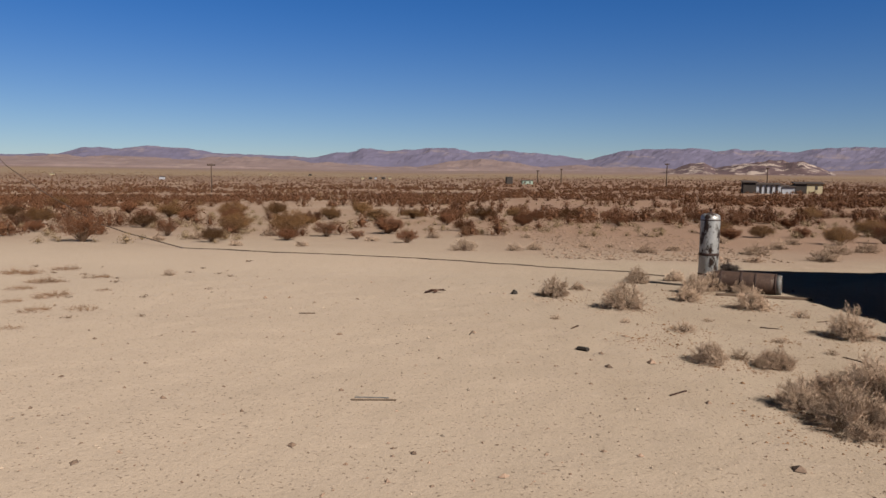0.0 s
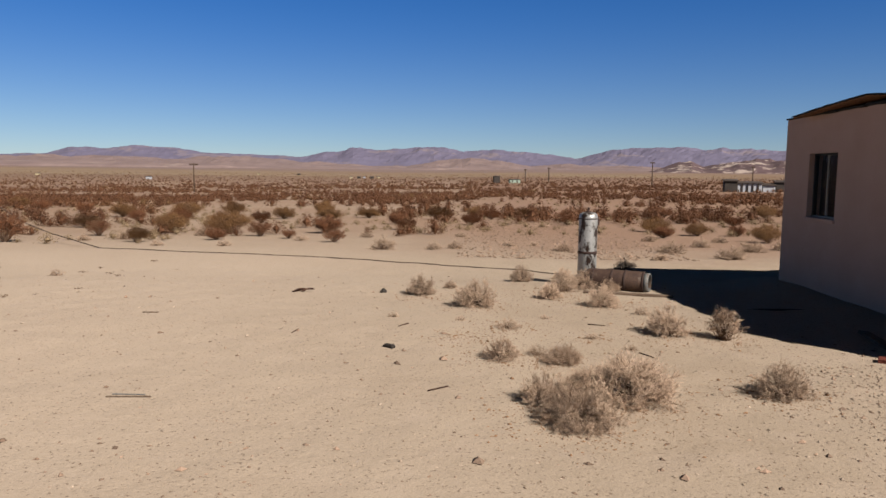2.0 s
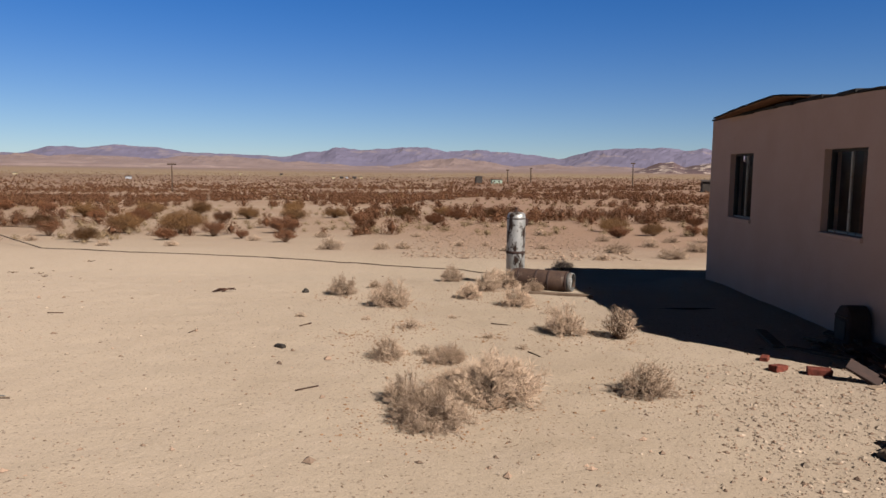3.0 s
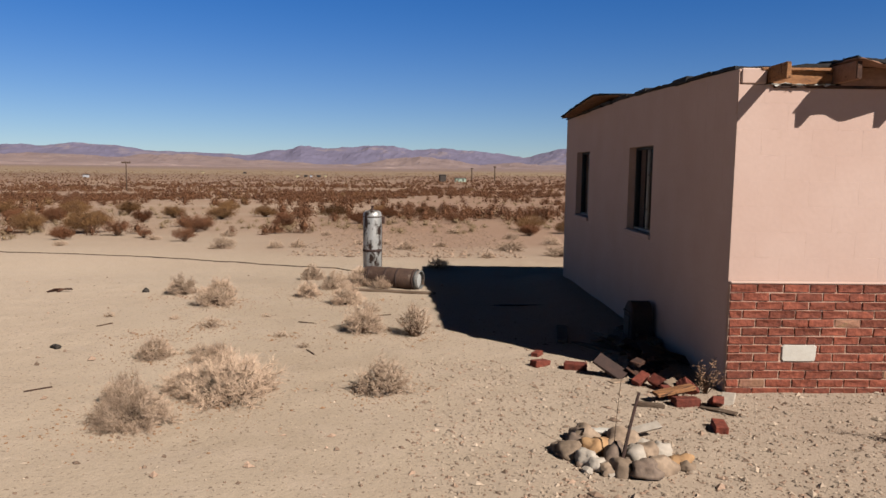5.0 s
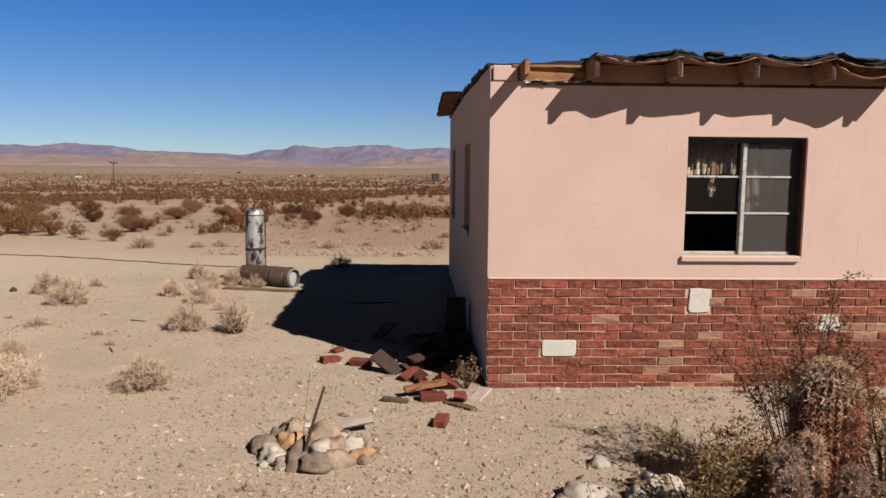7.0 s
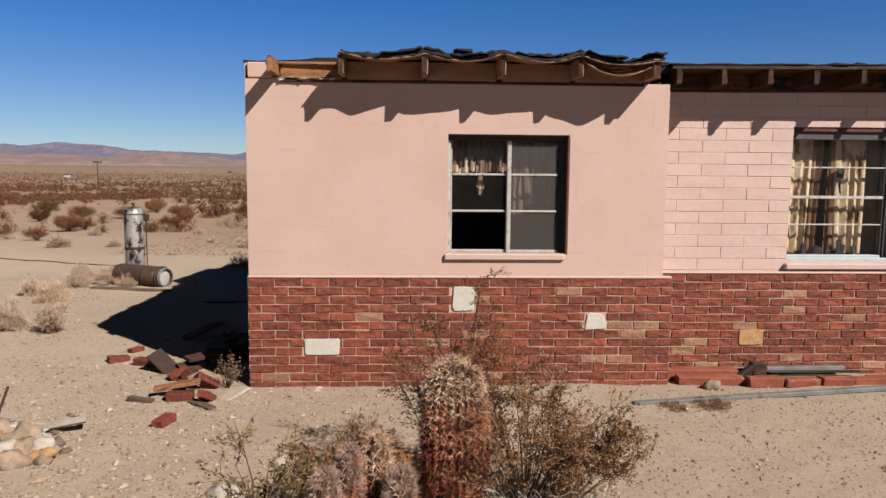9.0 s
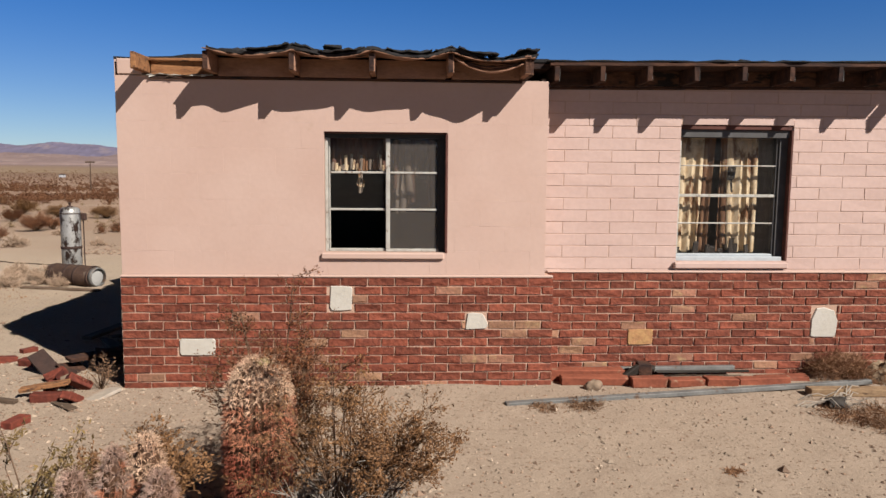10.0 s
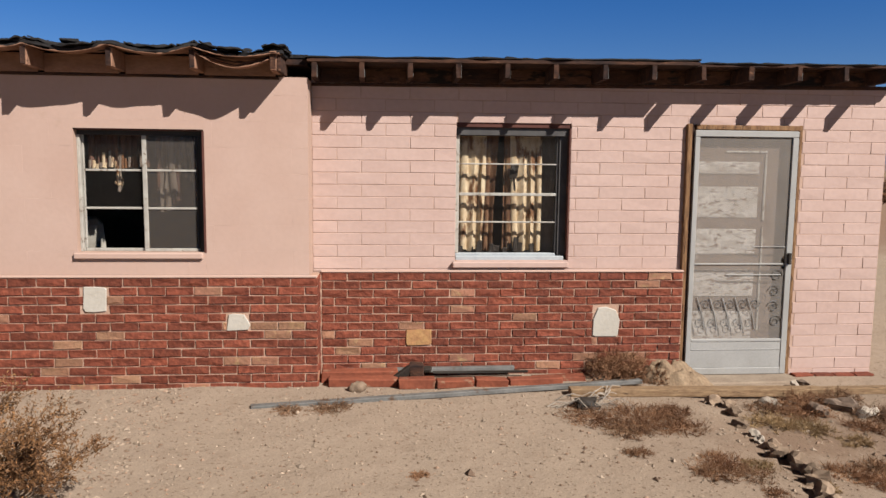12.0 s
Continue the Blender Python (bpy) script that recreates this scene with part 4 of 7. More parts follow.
curtain(w2, "curtain", 11.585, 11.885, 1.02, 2.08, RY + 0.19, CURTAIN, 4, 0.017, 19, 0.06, "faded cream curtain with brown stains", (0.02, 0.0))
# strip behind the panes paints the dusty glass's grey-brown reflection
part("inner_blind", bev_box(11.895, RY + 0.24, 1.02, 12.05, RY + 0.25, 2.08, 0.002), CURTAIN_OLD, w2, "grey-brown strip standing in for reflection in the dusty glass")
for k, (x, h) in enumerate(((11.17, 0.05), (11.335, 0.10), (11.45, 0.07), (11.49, 0.05), (11.56, 0.04), (11.655, 0.13), (11.69, 0.08), (11.80, 0.07))):
    part("burnt_hem", bev_box(x - 0.022, RY + 0.135, 1.035, x + 0.022, RY + 0.15, 1.045 + h, 0.006, 0.010, 30 + k), BLACKISH, w2, "dark crumpled cloth at the hem")
part("curtain_tear", bev_box(11.60, RY + 0.150, 1.69, 11.665, RY + 0.156, 1.80, 0.002, 0.014, 51), BLACKISH, w2, "black tear in the curtain")
part("curtain_tear", bev_box(11.625, RY + 0.150, 1.58, 11.650, RY + 0.156, 1.70, 0.002, 0.010, 52), BLACKISH, w2, "black tear in the curtain")


def window_side(y0, z0, y1, z1):
    """A small dark window in the side wall with a pale stile."""
    w = part("window", bev_box(HX + 0.08, y0, z1 - 0.03, HX + 0.14, y1, z1, 0.003), GASKET, house, "dark side window with dirty panes")
    bar(w, "frame", GASKET, HX + 0.08, y0, z0, HX + 0.14, y0 + 0.03, z1 - 0.031)
    bar(w, "frame", GASKET, HX + 0.08, y1 - 0.03, z0, HX + 0.14, y1, z1 - 0.031)
    bar(w, "frame", FRAME_WHITE, HX + 0.08, y0 + 0.031, z0, HX + 0.14, y1 - 0.031, z0 + 0.025)
    mid = y0 + 0.55 * (y1 - y0)
    bar(w, "stile", FRAME_WHITE, HX + 0.10, mid - 0.012, z0 + 0.026, HX + 0.13, mid + 0.012, z1 - 0.031)
    bar(w, "sill", PINK, HX - 0.03, y0 - 0.02, z0 - 0.055, HX + 0.078, y1 + 0.02, z0 - 0.003, b=0.006)
    for k in range(3):
        y = mid - 0.02 - 0.10 * k
        cv = [(HX + 0.22 + 0.02 * ((i + k) % 2), y - 0.016 * i, z) for i in range(6) for z in (z0 - 0.1 + 0.12 * (k % 3), z1 + 0.02)]
        part("curtain_strip", mesh_of("curtain_strip", cv, [(2 * i, 2 * i + 2, 2 * i + 3, 2 * i + 1) for i in range(5)]), CURTAIN_RED, w, "brown torn strip of curtain")
    for a, b in ((y0 + 0.031, mid - 0.013), (mid + 0.013, y1 - 0.031)):
        p = part("pane", bev_box(HX + 0.112, a, z0 + 0.026, HX + 0.115, b, z1 - 0.032, 0), PANE_CLEAR, w)
        p.visible_shadow = False


window_side(8.24, 1.10, 9.14, 2.057)
window_side(11.18, 1.10, 12.06, 2.070)

DX0, DX1, DZ = 13.165, 14.095, 2.118
frame_door = part("door_trim", bev_box(13.104, RY - 0.040, -0.04, 13.138, RY + 0.02, DZ + 0.05, 0.004, 0.006), WOOD_TRIM, house, "bare splintered wooden door trim")
part("door_jamb", bev_box(13.139, RY - 0.030, -0.04, 13.163, RY + 0.02, DZ + 0.05, 0.003, 0.003), WOOD_DARK, house, "dark splintered door jamb")
part("door_trim", bev_box(14.100, RY - 0.042, -0.04, 14.128, RY + 0.02, DZ + 0.05, 0.004, 0.002), WOOD_TRIM, house, "bare wooden door trim")
part("door_trim", bev_box(13.18, RY - 0.045, DZ + 0.004, 14.11, RY + 0.02, DZ + 0.045, 0.004, 0.002), WOOD_TRIM, house, "bare wooden door head")
old = part("door", bev_box(13.19, RY + 0.03, 0.05, 14.10, RY + 0.07, 2.10, 0.004), DOOR_BROWN, house, "old panelled wooden door with peeling white paint")
for z0, z1 in ((0.10, 0.53), (0.66, 0.90), (1.04, 1.265), (1.365, 1.637), (1.746, 1.852)):
    part("panel", bev_box(13.21, RY + 0.020, z0, 13.79, RY + 0.029, z1, 0.006, 0.002, int(z0 * 100)), DOOR_OLD, old, "peeling white panel")
for z0, z1 in ((0.35, 0.88), (0.92, 1.28), (1.34, 1.92)):
    part("stile_strip", bev_box(13.838, RY + 0.018, z0, 13.855, RY + 0.029, z1, 0.002, 0.003, int(z0 * 50)), FRAME_WHITE, old, "flaking white strip")
part("stile_strip", bev_box(13.48, RY + 0.018, 1.932, 13.855, RY + 0.029, 1.948, 0.002, 0.002, 3), FRAME_WHITE, old, "flaking white strip")
scr = part("screen_door", bev_box(DX0, RY - 0.052, DZ - 0.055, DX1, RY - 0.025, DZ, 0.004), ALU, house, "grey aluminium screen door with wire scrollwork, closed")
bar(scr, "stile", ALU, DX0, RY - 0.052, -0.03, DX0 + 0.045, RY - 0.025, DZ - 0.056, b=0.004)
bar(scr, "stile", ALU, DX1 - 0.055, RY - 0.052, -0.03, DX1, RY - 0.025, DZ - 0.056, b=0.004)
bar(scr, "bottom_rail", ALU, DX0 + 0.046, RY - 0.056, -0.03, DX1 - 0.056, RY - 0.021, 0.03, b=0.004)
bar(scr, "kick_panel", ALU, DX0 + 0.046, RY - 0.046, 0.031, DX1 - 0.056, RY - 0.036, 0.262, label="grey kick panel", b=0.002)
bar(scr, "rail", ALU, DX0 + 0.046, RY - 0.052, 0.266, DX1 - 0.056, RY - 0.028, 0.29)
bar(scr, "rail", ALU, DX0 + 0.046, RY - 0.050, 0.953, DX1 - 0.056, RY - 0.034, 0.966)
bar(scr, "rail", ALU, DX0 + 0.046, RY - 0.050, 0.190, DX1 - 0.056, RY - 0.0465, 0.198, b=0.001)
bar(scr, "rail", ALU, 13.50, RY - 0.050, 0.859, DX1 - 0.09, RY - 0.038, 0.869)
bar(scr, "rail", ALU, 13.74, RY - 0.050, 1.109, DX1 - 0.056, RY - 0.036, 1.115)
p = part("screen", bev_box(DX0 + 0.046, RY - 0.038, 0.291, DX1 - 0.056, RY - 0.036, DZ - 0.056, 0), MESH, scr, "grey insect mesh")
p.visible_shadow = False
part("handle", bev_box(DX1 - 0.05, RY - 0.085, 0.96, DX1 - 0.02, RY - 0.053, 1.06, 0.006), BLACKISH, scr, "small black door handle")


def scroll(cx, cz, r, turns, lean, flip):
    pts = []
    for i in range(30):
        t = i / 29
        a = t * turns * 2 * math.pi
        rr = r * (1 - 0.75 * t)
        x, z = rr * math.cos(a) * flip, rr * math.sin(a)
        pts.append(Vector((cx + x + lean * z, RY - 0.045, cz + z)))
    vs, fs = [], []
    tube(vs, fs, pts, 0.0035, 0.003, 5)
    return mesh_of("scroll", vs, fs)


for k in range(5):
    x = 13.28 + 0.115 * k
    part("scroll", scroll(x, 0.43, 0.045, 1.4, 0, 1), GALV, scr)
    part("scroll", scroll(x + 0.05, 0.60, 0.045, 1.4, 0, -1), GALV, scr)
    vs, fs = [], []
    tube(vs, fs, [Vector((x - 0.03, RY - 0.045, 0.66)), Vector((x + 0.02, RY - 0.047, 0.52)), Vector((x + 0.05, RY - 0.045, 0.38))], 0.005, 0.005, 5)
    part("scroll_bar", mesh_of("scroll_bar", vs, fs), ALU, scr)
for x, z, f in ((13.97, 0.86, 1), (13.95, 0.72, -1), (13.98, 0.45, 1), (13.95, 0.58, -1)):
    part("scroll", scroll(x, z, 0.055, 1.5, 0.1, f), GALV, scr)
part("threshold", bev_box(13.14, RY - 0.30, -0.15, 14.12, RY + 0.02, -0.032, 0.014, 0.010), CONCRETE, house, "worn concrete door step")

# ---- what stands in the dark rooms ----
# pale slab added where sun enters, to give the bright patch indoors
thing("mattress", pose(7.65, 7.14, 0.12, 12, -4, 14), "pale padded slab added to catch the sunlit patch in the room", "mattress", data=(lambda bm: (lambda me: (bm.to_mesh(me), bm.free(), me)[2])(bpy.data.meshes.new("mattress")))(bev_box(-0.55, -0.07, 0, 0.42, 0.07, 1.22, 0.04, 0.05, 5)), material=PALE_CLOTH)


# ---- plants ----
def upward(rng, low=0.05):
    while True:
        v = Vector((rng.uniform(-1, 1), rng.uniform(-1, 1), rng.uniform(low, 1)))
        if 0.2 < v.length < 1:
            return v.normalized()


def dry_bush_mesh(seed, width, height, stems, forks, thick=0.0032, curl=0.25, low=0.03):
    """A lobed tangle of dry branches; long curled twigs make its open outer shell. Two meshes: main branches, fine twigs."""
    rng = random.Random(seed)
    bv, bf, tv, tf = [], [], [], []
    jitter = lambda k: Vector([rng.uniform(-1, 1) for _ in range(3)]) * k
    for _ in range(stems):
        d = upward(rng, low)
        reach = rng.uniform(0.62, 1.0) * (0.92 + 0.36 * noise.noise(d * 2.4 + Vector((seed, 0, 0))))
        tip = Vector((d.x * width / 2, d.y * width / 2, d.z * height)) * reach
        root = Vector((rng.uniform(-1, 1), rng.uniform(-1, 1), 0)) * width * 0.10
        mid = root.lerp(tip, 0.5) + jitter(width * 0.07)
        mid.z = max(mid.z, 0.01)
        tube(bv, bf, [root, mid, tip], thick, thick * 0.45)
        for _ in range(forks):
            a = mid.lerp(tip, rng.uniform(0.0, 1.0) ** 0.6)
            e = (d * 0.7 + jitter(1.0)).normalized()
            ln = rng.uniform(0.05, 0.15) * width
            b = a + e * ln * 0.5
            f = (e + jitter(0.9 + curl) + Vector((0, 0, 0.25))).normalized()
            c = b + f * ln * 0.5
            b.z, c.z = max(b.z, 0.004), max(c.z, 0.006)
            tube(tv, tf, [a, b, c], thick * 0.62, thick * 0.30)
    return mesh_of("stem", bv, bf), mesh_of("crown", tv, tf)


def spray_mesh(seed, width, height, stems, sprays, leaves, leaf, droop=0.0, thick=0.005, lean=(0, 0)):
    """A wiry shrub: arching stems with feathery sprays of tiny narrow leaves set close along the side twigs."""
    rng = random.Random(seed)
    bv, bf, lv, lf = [], [], [], []
    for _ in range(stems):
        a = rng.uniform(0, 2 * math.pi)
        out = rng.uniform(0.25, 1.0)
        tip = Vector((math.cos(a) * width / 2 * out + lean[0], math.sin(a) * width / 2 * out + lean[1], height * rng.uniform(0.55, 1.0) * (1.1 - 0.5 * out)))
        mid = Vector((tip.x * 0.5, tip.y * 0.5, tip.z * 0.62)) + Vector([rng.uniform(-1, 1) for _ in range(3)]) * 0.05 * width
        tube(bv, bf, [Vector((tip.x * 0.06, tip.y * 0.06, 0)), mid * 0.55, mid, mid.lerp(tip, 0.6) + Vector((0, 0, 0.02)), tip], thick, thick * 0.3)
        for _ in range(sprays):
            p0 = mid.lerp(tip, rng.uniform(-0.15, 1.0))
            d = (Vector((math.cos(a), math.sin(a), 0.3)) * 0.6 + Vector((rng.uniform(-1, 1), rng.uniform(-1, 1), rng.uniform(-0.4, 1)))).normalized()
            ln = rng.uniform(0.07, 0.17)
            p1 = p0 + d * ln * 0.55
            p2 = p1 + (d + Vector([rng.uniform(-1, 1) for _ in range(3)]) * 0.4 - Vector((0, 0, droop))).normalized() * ln * 0.5
            tube(bv, bf, [p0, p1, p2], thick * 0.35, thick * 0.18)
            for k in range(leaves):
                t = rng.uniform(0.2, 1.05)
                p = (p0.lerp(p1, t * 2) if t < 0.5 else p1.lerp(p2, t * 2 - 1)) + Vector([rng.gauss(0, 1) for _ in range(3)]) * 0.012
                if p.z < 0.02:
                    continue
                u = (d + Vector([rng.uniform(-1, 1) for _ in range(3)]) * 0.9).normalized() * leaf * rng.uniform(0.6, 1.3)
                w = u.orthogonal().normalized() * leaf * rng.uniform(0.25, 0.42)
                w.rotate(Matrix.Rotation(rng.uniform(0, 6.28), 3, u))
                q = len(lv)
                lv += [p - u, p + w, p + u, p - w]
                lf.append((q, q + 1, q + 2, q + 3))
    return mesh_of("stem", bv, bf), mesh_of("crown", lv, lf)


def leafy_mesh(seed, width, height, stems, leaves, leaf, spread=0.5, thick=0.006):
    """An open desert shrub: stems fanning from the root, small leaves in loose clumps along their outer half."""
    rng = random.Random(seed)
    bv, bf, lv, lf = [], [], [], []
    for _ in range(stems):
        a = rng.uniform(0, 2 * math.pi)
        out = rng.uniform(0.15, 1.0) ** 0.7
        tip = Vector((math.cos(a) * width / 2 * out, math.sin(a) * width / 2 * out, height * rng.uniform(0.55, 1.0) * (1.1 - 0.45 * out)))
        mid = Vector((tip.x * 0.42, tip.y * 0.42, tip.z * 0.55)) + Vector([rng.uniform(-1, 1) for _ in range(3)]) * 0.06 * width
        tube(bv, bf, [Vector((tip.x * 0.05, tip.y * 0.05, 0)), mid, tip], thick, thick * 0.35)
        for _ in range(2):
            t0 = mid.lerp(tip, rng.random())
            t1 = t0 + Vector((rng.uniform(-1, 1), rng.uniform(-1, 1), rng.uniform(0.1, 1))) * 0.16 * width
            tube(bv, bf, [t0, t0.lerp(t1, 0.5) + Vector((0, 0, 0.02 * width)), t1], thick * 0.5, thick * 0.25)
        for _ in range(leaves):
            t = rng.uniform(0.15, 1.05)
            p = mid.lerp(tip, t) + Vector([rng.gauss(0, 1) for _ in range(3)]) * spread * 0.13 * width
            p.z = max(p.z, 0.02)
            u = Vector([rng.uniform(-1, 1) for _ in range(3)]).normalized() * leaf * rng.uniform(0.6, 1.3)
            w = u.orthogonal().normalized() * leaf * rng.uniform(0.35, 0.6)
            k = len(lv)
            lv += [p - u, p + w * 1.5, p + u]
            lf.append((k, k + 1, k + 2))
    return mesh_of("stem", bv, bf), mesh_of("crown", lv, lf)


def on_land(x, y, turn=0.0, size=1.0, sink=0.01):
    return pose(x, y, land(x, y) - sink, 0, 0, turn) @ Matrix.Scale(size, 4)


def plant_kind(name, label, category, group, branches, crown, mats, crown_name, crown_label=""):
    ob = thing(name, Matrix(), label, category, group)
    part("stem", branches, mats[0], ob)
    part(crown_name, crown, mats[1], ob, crown_label)
    return ob


def planted(proto, spots, seed, squash=(0.85, 1.1)):
    """Sets the first plant of a kind and its copies."""
    rng = random.Random(seed)
    for i, (x, y, s) in enumerate(spots):
        m = on_land(x, y, rng.uniform(0, 360), s) @ Matrix.Diagonal((1, 1, rng.uniform(*squash), 1))
        if i == 0:
            proto.matrix_basis = m
        else:
            copy_thing(proto, m)


TUMBLE = "dry bushes on the sand"
big = plant_kind("dry_bush", "dense pale dry bush of tangled straw-coloured twigs on sand", "dry bush", TUMBLE,
                 *dry_bush_mesh(1, 0.98, 0.38, 240, 24, 0.0036), (TWIG_DARK, TWIG), "crown")
mid_a = plant_kind("dry_bush", "rounded tan dry bush with spiky twigs on sand", "dry bush", TUMBLE,
                   *dry_bush_mesh(2, 0.58, 0.36, 120, 20, 0.0036), (TWIG_DARK, TWIG), "crown")
mid_b = plant_kind("dry_bush", "ragged tan dry bush leaning over the sand", "dry bush", TUMBLE,
                   *dry_bush_mesh(3, 0.66, 0.32, 120, 20, 0.0036, 0.4), (TWIG_DARK, TWIG), "crown")
low = plant_kind("dry_bush", "low thin dry bush, half blown away", "dry bush", TUMBLE,
                 *dry_bush_mesh(4, 0.50, 0.18, 46, 9, 0.0034, 0.4), (TWIG_DARK, TWIG), "crown")
tall = plant_kind("dry_bush", "upright dry bush with pale curled tips", "dry bush", TUMBLE,
                  *dry_bush_mesh(6, 0.52, 0.46, 90, 11, 0.0040, 0.3, 0.35), (TWIG_DARK, TWIG), "crown")
planted(big, [(2.57, 6.09, 0.9), (2.06, 5.44, 0.74), (2.24, 6.2, 0.62), (2.16, 7.1, 0.48)], 3, (0.9, 1.1))
planted(mid_a, [(3.76, 6.16, 0.9), (1.6, 7.16, 0.78), (0.58, 11.08, 1.05), (2.19, 13.07, 0.95), (3.1, 11.97, 1.1), (3.08, 10.19, 1.05), (2.98, 13.68, 0.8), (2.74, 11.67, 0.95), (2.45, 10.88, 0.8), (1.0, 11.73, 0.5)], 4, (0.9, 1.2))
planted(mid_b, [(1.37, 10.04, 1.05), (3.44, 8.35, 0.8), (1.85, 5.86, 0.6), (3.47, 11.71, 0.55)], 5, (0.9, 1.15))
planted(low, [(1.73, 8.52, 0.75), (2.59, 8.08, 0.6), (3.45, 9.57, 0.8), (0.39, 9.06, 0.5), (-5.91, 12.82, 0.9), (1.95, 7.35, 0.8), (2.9, 7.6, 0.5), (1.19, 8.95, 0.5), (2.2, 9.17, 0.45)], 6)
planted(tall, [(3.99, 8.17, 1.0)], 7)
flat = plant_kind("dead_grass", "flattened brown dead grass on the sandy clearing", "dead grass", "dead grass on the clearing",
                  *dry_bush_mesh(9, 0.9, 0.03, 46, 7, 0.003, 0.6, 0.0), (DEAD_WEED, DEAD_WEED), "crown")
planted(flat, [(-8.5, 12.7, 1.0), (-7.3, 11.5, 0.9), (-7.2, 10.7, 0.7), (-6.3, 10.0, 0.8), (-5.4, 9.1, 0.6), (-5.9, 8.9, 0.6), (-5.5, 7.9, 0.4), (-5.9, 10.6, 0.4), (-8.2, 13.6, 0.9), (-6.6, 9.5, 0.5), (-6.9, 12.2, 0.7), (-8.9, 11.6, 0.9)], 8)

# straw tufts and rounded straw bushes beyond the cable
straw = plant_kind("straw_bush", "rounded straw-coloured bush beyond the sandy clearing", "dry bush", "straw bushes",
                   *dry_bush_mesh(8, 1.0, 0.5, 100, 9, 0.007), (TWIG_DARK, TWIG), "crown")
planted(straw, [(-0.93, 18.9, 0.85), (0.36, 19.1, 0.6), (0.9, 19.4, 0.65), (2.4, 20.8, 0.6), (3.1, 20.9, 0.4), (3.72, 19.2, 0.75), (4.6, 20.0, 0.55), (6.4, 19.0, 1.0), (7.35, 17.5, 1.0), (7.8, 21.2, 0.8),
                (5.6, 17.0, 0.5), (4.4, 15.2, 0.7), (8.6, 19.6, 1.0), (9.8, 20.4, 0.9), (6.9, 23.4, 0.8), (-3.7, 21.8, 0.6), (-5.2, 19.4, 0.5), (-6.9, 19.2, 0.5), (-8.8, 21.4, 0.8), (-7.2, 23.4, 0.9),
                (-2.0, 23.6, 0.7), (1.0, 24.4, 0.6), (9.0, 23.2, 0.7), (5.2, 26.0, 0.7), (12.0, 22.5, 1.0), (-9.6, 20.6, 0.6), (-12.6, 22.6, 0.7)], 9)

CREO = "rust-brown desert shrubs"
shrub_a = plant_kind("desert_shrub", "rust-brown creosote shrub on the open plain", "shrub", CREO,
                     *leafy_mesh(11, 1.8, 0.95, 60, 330, 0.022, 0.34, 0.012), (TWIG_DARK, LEAF_RUST), "crown")
shrub_b = plant_kind("desert_shrub", "olive-brown creosote shrub with thin stems", "shrub", CREO,
                     *leafy_mesh(12, 1.7, 0.85, 56, 300, 0.022, 0.34, 0.012), (TWIG_DARK, LEAF_OLIVE), "crown")
shrub_c = plant_kind("desert_shrub", "sparse brown shrub with bare stems", "shrub", CREO,
                     *leafy_mesh(13, 1.5, 0.90, 54, 110, 0.022, 0.26, 0.013), (TWIG_DARK, LEAF_RUST), "crown")
planted(shrub_a, [(-3.7, 25.6, 0.6), (-7.9, 32.2, 0.9), (-2.0, 33.0, 0.8), (2.4, 38.8, 0.95), (-6.15, 21.5, 0.62), (-15.2, 23.8, 0.62), (-1.15, 28.2, 0.85), (1.35, 32.8, 0.95), (7.75, 25.0, 0.72), (10.75, 26.6, 0.62), (-11.0, 30.9, 1.0), (-13.8, 33.0, 0.8),
                  (12.9, 33.0, 0.9), (16.0, 31.0, 0.9), (19.0, 36.0, 1.0), (-20.5, 41.0, 1.0), (-26.0, 46.0, 1.1), (7.0, 44.0, 0.9), (22.5, 40.0, 1.0), (13.8, 48.0, 1.0)], 21, (0.9, 1.2))
planted(shrub_b, [(-6.8, 24.7, 1.0), (-8.7, 24.6, 0.75), (-5.6, 36.2, 0.9), (-0.4, 38.0, 0.9), (8.3, 28.2, 0.75), (-13.2, 37.5, 1.0), (-12.2, 41.5, 0.9), (-7.95, 20.3, 0.5), (-13.0, 27.0, 0.7), (-18.0, 28.5, 0.8), (-4.1, 39.0, 0.75), (9.3, 26.4, 0.55), (10.6, 23.5, 0.66), (14.2, 28.6, 0.8), (4.4, 41.0, 0.8),
                  (-8.0, 36.5, 0.7), (-16.4, 37.0, 0.8), (17.8, 42.0, 0.9), (24.8, 43.0, 1.0), (-23.4, 35.0, 0.8), (1.7, 46.0, 0.8), (-8.0, 47.0, 0.9), (-30.0, 50.0, 1.0)], 22, (0.9, 1.2))
planted(shrub_c, [(-11.3, 19.7, 0.85), (-2.6, 21.2, 0.55), (-10.2, 22.6, 0.65), (-5.4, 23.5, 0.7), (12.4, 24.4, 0.8), (-3.6, 26.6, 0.6), (-4.3, 22.7, 0.4), (-16.8, 25.4, 0.7),
                  (15.4, 26.0, 0.8), (5.6, 33.0, 0.7), (10.4, 38.0, 0.8), (-18.6, 33.0, 0.8)], 23, (0.9, 1.2))


